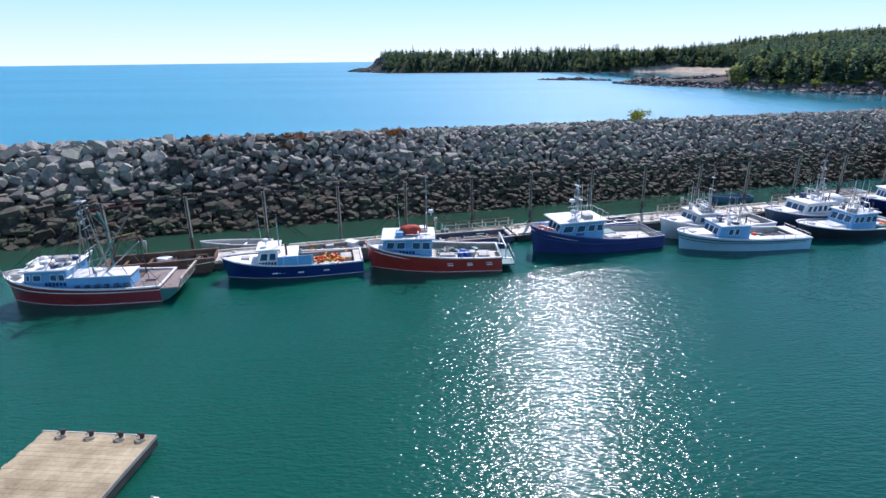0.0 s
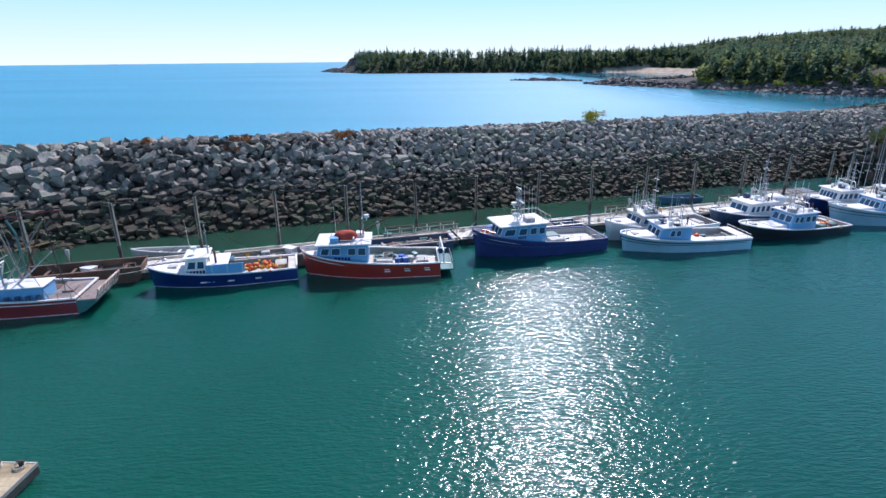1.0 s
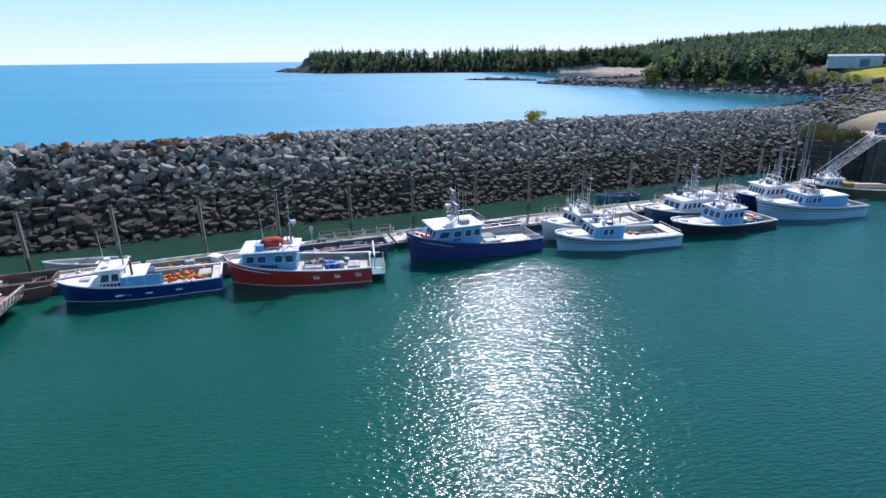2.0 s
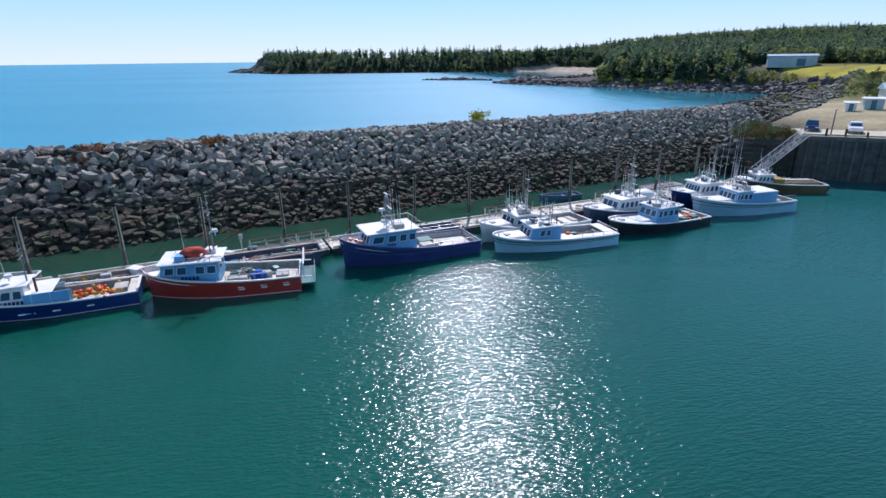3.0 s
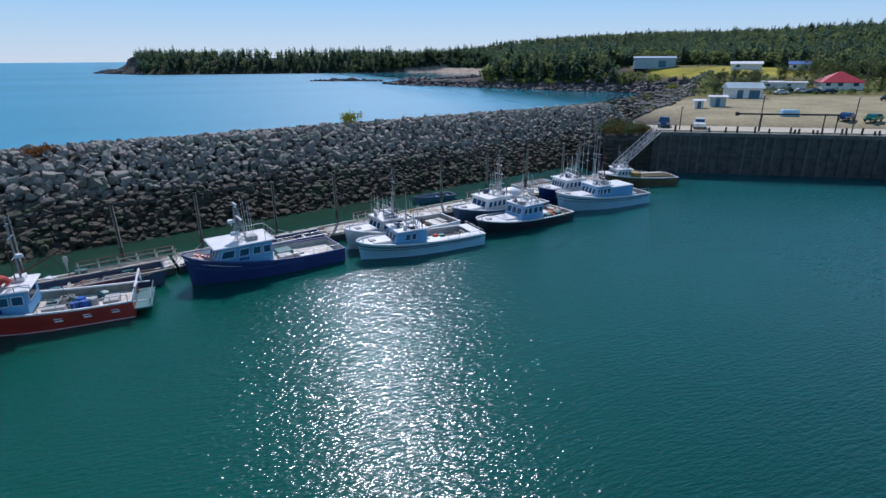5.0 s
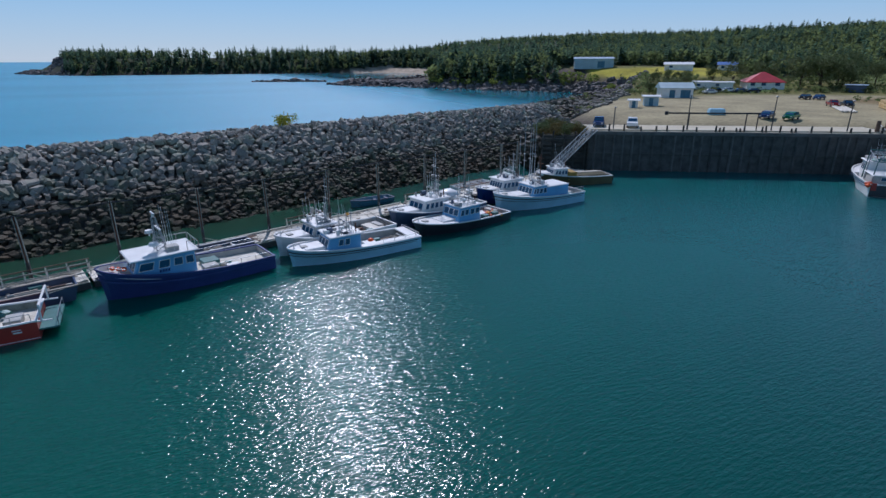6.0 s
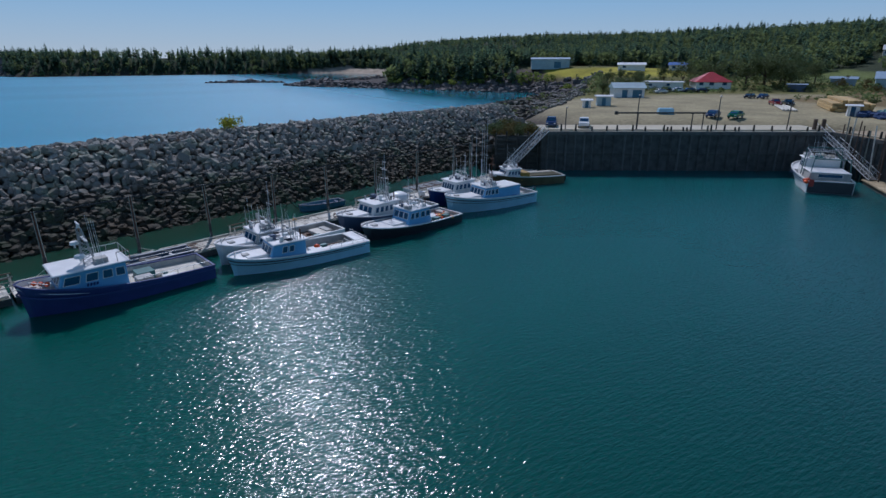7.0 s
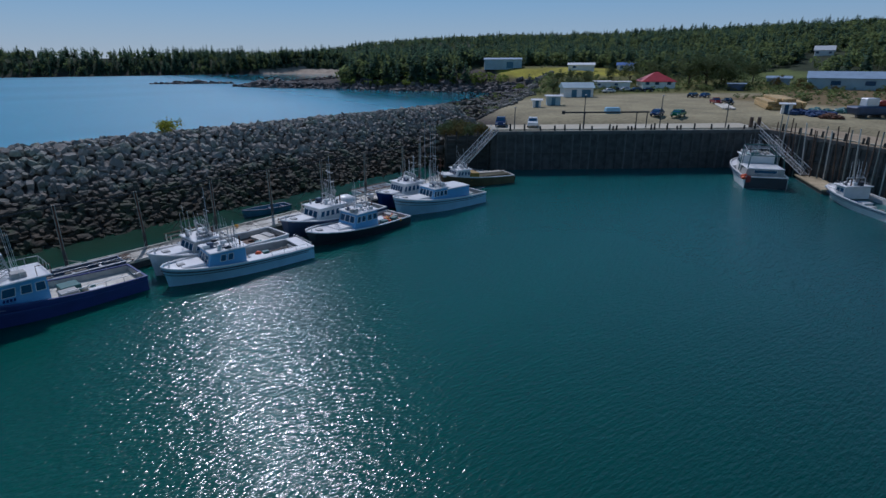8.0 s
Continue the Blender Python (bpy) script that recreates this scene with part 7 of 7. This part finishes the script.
# heaps of fishing gear and bleached logs
rr = random.Random(27)
for x, y, mat_name, name, label, cat in ((150.5, 60.0, "net", "net_heap", "heap of dark blue netting on the gravel", "net heap"), (150.0, 57.2, "net", "net_heap", "heap of dark blue netting on the gravel", "net heap"), (149.2, 54.6, "net", "net_heap", "low heap of dark blue netting", "net heap"),
                                         (160.0, 60.0, "teal", "gear_heap", "heap of green fishing gear behind the nets", "gear heap"), (161.5, 56.2, "teal", "gear_heap", "heap of green fishing gear behind the nets", "gear heap"), (146.0, 53.0, "rust", "gear_heap", "rusty heap of scrap at the yard's edge", "gear heap"), (166.5, 55.0, "driftwood", "gear_heap", "pale heap of old timber", "timber heap")):
    t = thing(name, Matrix.Translation((x, y, ground_z(x, y))), label, cat)
    for _ in range(14):
        part("wad", lump(B(), (rr.gauss(0, 0.9), rr.gauss(0, 0.9), rr.uniform(0.1, 0.7)), rr.uniform(0.45, 0.85), rr, (1.2, 1.2, 0.7), 2, 0.3), mat_name, t)
for k in range(22):
    f = rr.random()
    x, y = 112 + 100 * f + rr.uniform(-8, 8), 128 + 84 * f + rr.uniform(-8, 8)
    z = ground_z(x, y)
    if z < 1.0 or z > 6.0:
        continue
    t = thing("driftwood_log", Matrix.Translation((x, y, z + 0.5)) @ Euler((0, rr.uniform(-0.12, 0.12), rr.uniform(-1.2, 0.5))).to_matrix().to_4x4(), "bleached driftwood log on the rubble bank", "log", "driftwood logs")
    n = rr.uniform(2.0, 5.0)
    part("trunk", rod(B(), (-n, 0, 0), (n, rr.uniform(-0.4, 0.4), 0), 0.28, 0.16, 7), "driftwood", t)
# leaning fender poles along the wing
rr = random.Random(14)
for k in range(40):
    s = 2.5 + 1.14 * k
    base = QC + dw * s - inner_b * rr.uniform(0.5, 0.9)
    t = thing("fender_pole", Matrix.Translation(base), "tall leaning timber fender pole against the quay", "pole", "fender poles")
    part("shaft", rod(B(), (rr.uniform(-0.8, 0.8), rr.uniform(-0.4, 0.2), -2.5), (rr.uniform(-0.5, 0.5), rr.uniform(0, 0.4), QTOP + rr.uniform(0.8, 3.2)), 0.11, 0.085, 7), ("brown_wood", "pile_wood", "dock_wood", "brown_wood")[k % 4], t)
for s, h in ((36.2, 1.9), (37.3, 1.9)):
    p = QA + dq * s * 1.24 + inner_a * 0.9
    t = thing("mooring_post", Matrix.Translation((p.x, p.y, QTOP)), "thick brown mooring post on the quay", "post", "mooring posts")
    part("shaft", rod(B(), (0, 0, 0), (0, 0, h), 0.32, 0.3, 9), "brown_wood", t)

# ---- woods ----
def spruce(rr, tall):
    """A ragged conifer: a thin core and drooping boughs in uneven whorls."""
    bm = B()
    rod(bm, (0, 0, -1), (0, 0, tall * 0.97), 0.25, 0.03, 3)
    wide = rr.uniform(0.17, 0.27)
    count = 40
    for k in range(count):
        f = (k + rr.random()) / count
        z = tall * (0.06 + 0.92 * f)
        r = tall * wide * (1 - f) ** 0.75 * rr.uniform(0.5, 1.25) + 0.2
        a = 2.4 * k + rr.uniform(-0.5, 0.5)
        u = Vector((math.cos(a), math.sin(a), 0))
        w = Vector((-u.y, u.x, rr.uniform(-0.6, 0.6)))
        root = Vector((0, 0, z + 0.35 * r)) + u * r * 0.05
        mid = u * r * 0.65 + Vector((0, 0, z))
        half = r * rr.uniform(0.42, 0.7) + 0.12
        quad(bm, root, mid - w * half, u * r + Vector((0, 0, z - 0.25 * r + rr.uniform(-0.25, 0.25))), mid + w * half)
    me = bpy.data.meshes.new("conifer")
    bm.to_mesh(me)
    bm.free()
    return me


def broadleaf(rr, tall, sprays=40):
    """A rounded tree of leafy sprays round a few boughs, with gaps."""
    bm = B()
    rod(bm, (0, 0, -1), (0, 0, tall * 0.55), 0.2, 0.1, 3)
    hubs = []
    for _ in range(7):
        d = Vector((rr.gauss(0, 1), rr.gauss(0, 1), rr.gauss(0, 1))).normalized() * rr.uniform(0.3, 0.8)
        hubs.append(Vector((d.x * tall * 0.38, d.y * tall * 0.38, tall * 0.56 + d.z * tall * 0.42)))
    for k in range(sprays):
        n = Vector((rr.gauss(0, 1), rr.gauss(0, 1), rr.gauss(0, 1) + 0.3)).normalized()
        p = hubs[k % 7] + n * tall * rr.uniform(0.04, 0.17)
        u = (n.orthogonal() + n * rr.uniform(-0.8, 0.8)).normalized()
        w = n.cross(u).normalized()
        q = tall * rr.uniform(0.05, 0.10)
        quad(bm, p - u * q, p - w * q * 0.8, p + u * q, p + w * q * 0.8)
    me = bpy.data.meshes.new("broadleaf")
    bm.to_mesh(me)
    bm.free()
    return me


rr = random.Random(31)
CON = [spruce(rr, 1.0 * 12) for _ in range(8)]
DEC = [broadleaf(rr, 9) for _ in range(4)]
rs = np.random.RandomState(4)


def scatter(n, x0, x1, y0, y1, margin, near_only=None):
    px, py = rs.uniform(x0, x1, n), rs.uniform(y0, y1, n)
    z, d, _ = terrain(px, py)
    ok = (d > margin) & (inside(px, py, CLEAR) < -4) & (inside(px, py, OPEN) < 0) & (inside(px, py, STRIP) < -2) & (inside(px, py, FIELD) < 0) & ((px > -0.1534 * (py - 595) - 74) | (py < 640))
    along, across = (px - 19) * 0.921 + (py - 2) * 0.389, (py - 2) * 0.921 - (px - 19) * 0.389
    ok &= ~((np.abs(across) < 10) & (along > 318) & (along < 396))  # clearing round the hillside house
    if near_only:
        ok &= d < near_only
    return px[ok], py[ok], z[ok]


con, dec = [], []
for n, x0, x1, y0, y1, margin, lim, share in ((4200, -200, 330, 690, 1000, 4, 70, 0.7), (3600, 100, 420, 260, 700, 9, 80, 0.6), (5200, 120, 900, -250, 900, 12, None, 0.45), (6500, 330, 1100, -250, 1000, 14, None, 0.6), (1500, 900, 1500, -250, 1300, 14, None, 0.65), (2200, 190, 420, 480, 760, 3, 60, 0.6), (4200, 150, 460, 180, 560, 10, None, 0.35), (6500, 215, 520, -60, 330, 10, None, 0.15)):
    px, py, pz = scatter(n, x0, x1, y0, y1, margin, lim)
    for x, y, z in zip(px, py, pz):
        is_con = rs.rand() < share
        k = rs.uniform(0.7, 1.15) * (0.74 if x > 320 else 0.86 if x > 215 and y < 330 else 1.0 if y > 680 else 1.06) * (1.22 if is_con and rs.rand() < 0.18 else 1.0) * (1 + 0.2 * float(waves(np.array([x]), np.array([y]), 3.0)[0])) * (1.05 if is_con else 1.1)
        broad = 1.25 if x > 320 else 1.05
        m = Matrix.Translation((x, y, z - 0.4)) @ Matrix.Rotation(rs.uniform(0, 6.28), 4, "Z") @ Matrix.Diagonal((k * broad * rs.uniform(0.85, 1.2), k * broad * rs.uniform(0.85, 1.2), k, 1))
        (con if is_con else dec).append((int(rs.randint(8 if is_con else 4)), m))
px, py = rs.uniform(-190, 330, 11000), rs.uniform(690, 960, 11000)
pz, pd, _ = terrain(px, py)
ok = (pd > 0.8) & (pd < 26) & (inside(px, py, OPEN) < -1) & (px > -0.1534 * (py - 595) - 70)
for x, y, z in zip(px[ok], py[ok], pz[ok]):
    k = rs.uniform(0.25, 0.6)
    (dec if rs.rand() < 0.6 else con).append((int(rs.randint(4)), Matrix.Translation((x, y, z - 0.8)) @ Matrix.Rotation(rs.uniform(0, 6.28), 4, "Z") @ Matrix.Scale(k, 4)))
px, py = rs.uniform(196, 268, 700), rs.uniform(720, 775, 700)
pz, pd, _ = terrain(px, py)
for x, y, z in zip(px[pd > 20], py[pd > 20], pz[pd > 20]):
    k = rs.uniform(0.3, 0.7)
    dec.append((int(rs.randint(4)), Matrix.Translation((x, y, z - 0.9)) @ Matrix.Rotation(rs.uniform(0, 6.28), 4, "Z") @ Matrix.Scale(k, 4)))
# bright bushes at the foot of the grove by the cove
brush = []
px, py = rs.uniform(140, 226, 2600), rs.uniform(225, 372, 2600)
pz, pd, _ = terrain(px, py)
ok = (pd > 5) & (pd < 17) & (waves(px, py, 2.6) > 0.05) & (inside(px, py, OPEN) < -2)
for x, y, z in zip(px[ok], py[ok], pz[ok]):
    k = rs.uniform(0.28, 0.62)
    brush.append((int(rs.randint(4)), Matrix.Translation((x, y, z - 1.2 * k)) @ Matrix.Rotation(rs.uniform(0, 6.28), 4, "Z") @ Matrix.Diagonal((k * 1.2, k * 1.2, k, 1))))
tagged(new("shore_bushes", joined(DEC, brush, "shore_bushes", "bush_leaf")), "bright yellow-green bushes along the wooded shore", "bushes", kind="stuff")
tagged(new("spruce_woods", joined(CON, con, "spruce_woods", "conifer")), "dense dark green spruce woods on the hills", "woods", kind="stuff")
tagged(new("broadleaf_woods", joined(DEC, dec, "broadleaf_woods", "leaf")), "lighter green broadleaf trees among the spruces", "woods", kind="stuff")

# separate trees and tall bushes by the yard
def shade_tree(x, y, tall, label, seed):
    """A broad tree: trunk, limbs and a crown of small leafy clumps."""
    r2 = random.Random(seed)
    t = thing("tree", Matrix.Translation((x, y, ground_z(x, y) - 0.1)), label, "tree", "trees by the yard")
    bm = B()
    rod(bm, (0, 0, -0.3), (0, 0, tall * 0.45), tall * 0.03, tall * 0.02, 7)
    for _ in range(6):
        d = Vector((r2.gauss(0, 1), r2.gauss(0, 1), abs(r2.gauss(0, 1)) + 0.5)).normalized() * tall * 0.35
        rod(bm, (0, 0, tall * 0.3), Vector((0, 0, tall * 0.35)) + d, tall * 0.014, 0.03, 5)
    part("trunk", bm, "bark", t)
    bm = B()
    hubs = [Vector((r2.gauss(0, 0.24), r2.gauss(0, 0.24), 0.62 + r2.gauss(0, 0.16))) * tall for _ in range(16)]
    for i in range(1500):
        p = hubs[i % 16] + Vector((r2.gauss(0, 1), r2.gauss(0, 1), r2.gauss(0, 0.8))) * tall * 0.085
        u = Vector((r2.gauss(0, 1), r2.gauss(0, 1), r2.gauss(0, 1))).normalized()
        w2 = u.orthogonal().normalized()
        k = tall * 0.035 * r2.uniform(0.6, 1.3)
        quad(bm, p - u * k, p + w2 * k * 0.7, p + u * k, p - w2 * k * 0.7)
    part("crown", bm, "leaf" if tall > 4.2 else "scrub_leaf", t)


for k, (x, y, tall) in enumerate(((184.0, 160.0, 5.5), (188.0, 156.0, 6.0), (181.0, 164.0, 5.0), (192.0, 158.0, 5.0), (159.0, 137.0, 5.5), (163.0, 134.0, 6.0), (156.0, 141.0, 5.0), (219.5, 132.0, 11.0), (224.0, 127.5, 12.0), (229.0, 131.0, 12.5), (234.0, 126.0, 11.5), (216.0, 144.0, 9.0), (240.0, 131.0, 12.0), (228.0, 120.0, 8.0),
                                  (207.0, 150.0, 8.0), (202.0, 155.0, 7.0), (247.0, 122.0, 9.0), (238.0, 108.0, 4.0), (243.0, 102.0, 3.5), (236.0, 96.0, 2.6), (241.0, 90.0, 2.2), (233.0, 86.0, 2.4), (237.0, 76.0, 2.0), (230.0, 68.0, 2.2))):
    shade_tree(x, y, tall, "leafy green tree beside the yard" if tall > 7 else "low leafy tree in rough grass", k + 40)

# scrub on the open ground
pick = []
px, py = rs.uniform(80, 340, 14000), rs.uniform(-60, 300, 14000)
pz, pd, pf = terrain(px, py)
yard = np.hypot((px - 150) / 1.15, py - 62) / 74
ok = (pd > 9) & (inside(px, py, STRIP) < 1) & (inside(px, py, CLEAR) > -6) & ((yard > 1.02) | (inside(px, py, BANK) > 1) | ((px > 180) & (py < 98) & (rs.rand(14000) < 0.4))) & (np.hypot(px - 237, py - 268) > 26) & (np.hypot(px - 209, py - 138) > 11) & (waves(px, py, 2.0) > -0.3)
for x, y, z in list(zip(px[ok], py[ok], pz[ok]))[:3300]:
    k = rs.uniform(0.12, 0.34) * (1.8 if rs.rand() < 0.12 else 1)
    if inside(np.array([x]), np.array([y]), BANK)[0] > -2:
        if rs.rand() < 0.65:
            continue
        k *= 0.55
    pick.append((int(rs.randint(4)), Matrix.Translation((x, y, z - 2.2 * k)) @ Matrix.Rotation(rs.uniform(0, 6.28), 4, "Z") @ Matrix.Diagonal((k * 1.4, k * 1.4, k * 0.9, 1))))
tagged(new("scrub", joined(DEC, pick, "scrub", "leaf")), "low green and yellow scrub on rough grass", "scrub", kind="stuff")

# shore boulders
pick = []
px, py = rs.uniform(60, 260, 26000), rs.uniform(85, 520, 26000)
pz, pd, pf = terrain(px, py)
gap = (pd > -2.5) & ((pd < 13) | (inside(px, py, BANK) > -3)) & ((BW.inverted()[1][0] * px + BW.inverted()[1][1] * py + BW.inverted()[1][3] > 10) | (py > 120)) & ((pf < 0.9) | (inside(px, py, BANK) > -1))
ledge = []
for x, y, z in list(zip(px[gap], py[gap], pz[gap]))[:3600]:
    far = y > 236 or x > 206
    k = rs.uniform(0.5, 1.5) * (1.6 if rs.rand() < 0.1 else 1) * (1.2 if far else 0.62)
    (ledge if far else pick).append((int(rs.randint(16)), Matrix.Translation((x, y, z + 0.1)) @ Euler((rs.uniform(-.4, .4), rs.uniform(-.4, .4), rs.uniform(0, 6.3))).to_matrix().to_4x4() @ Matrix.Scale(k, 4)))
px, py = rs.uniform(66, 92, 500), rs.uniform(74, 100, 500)
pz, pd, pf = terrain(px, py)
for x, y, z in zip(px, py, pz):
    q = BW.inverted() @ Vector((x, y, 0))
    if q.y < 4 and (Vector((x, y, 0)) - QA).dot(dq) < -0.6 and z > -2.2:
        pick.append((int(rs.randint(16)), Matrix.Translation((x, y, z + 0.1)) @ Euler((rs.uniform(-.5, .5), rs.uniform(-.5, .5), rs.uniform(0, 6.3))).to_matrix().to_4x4() @ Matrix.Scale(rs.uniform(0.5, 0.95), 4)))
rq = random.Random(5)
for _ in range(150):
    s, v = rq.uniform(-11.5, -8.2), rq.uniform(-1.0, 15)
    z = rq.uniform(0.0, 1.0) * max(5.6 - 0.75 * (-8.2 - s) - 0.8 * max(0, 1.5 - v), 0.5)
    p = QM @ Vector((s, v, z))
    pick.append((rq.randrange(16), Matrix.Translation(p) @ Euler((rq.uniform(-.5, .5), rq.uniform(-.5, .5), rq.uniform(0, 6.3))).to_matrix().to_4x4() @ Matrix.Scale(rq.uniform(0.45, 0.8), 4)))
px, py = rs.uniform(-200, -80, 1500), rs.uniform(740, 960, 1500)
pz, pd, pf = terrain(px, py)
for x, y, z in zip(px, py, pz):
    if z > -1 and x < -0.1534 * (y - 595) - 66:
        ledge.append((int(rs.randint(16)), Matrix.Translation((x, y, z)) @ Matrix.Rotation(rs.uniform(0, 6), 4, "Z") @ Matrix.Scale(rs.uniform(1.5, 3.5), 4)))
tagged(new("shore_rocks", joined(ROUGH, pick, "shore_rocks", "stone")), "rocks and rubble along the bank beside the yard", "rocks", kind="stuff")
tagged(new("shore_ledges", joined(ROUGH, ledge, "shore_ledges", "ledge")), "dark brown rock ledges along the far shore", "rocks", kind="stuff")

# ---- nearest boulders of the breakwater ----
for k, m in near:
    ob = new("stone", STONES[k])
    ob.parent = breakwater
    ob.matrix_basis = m
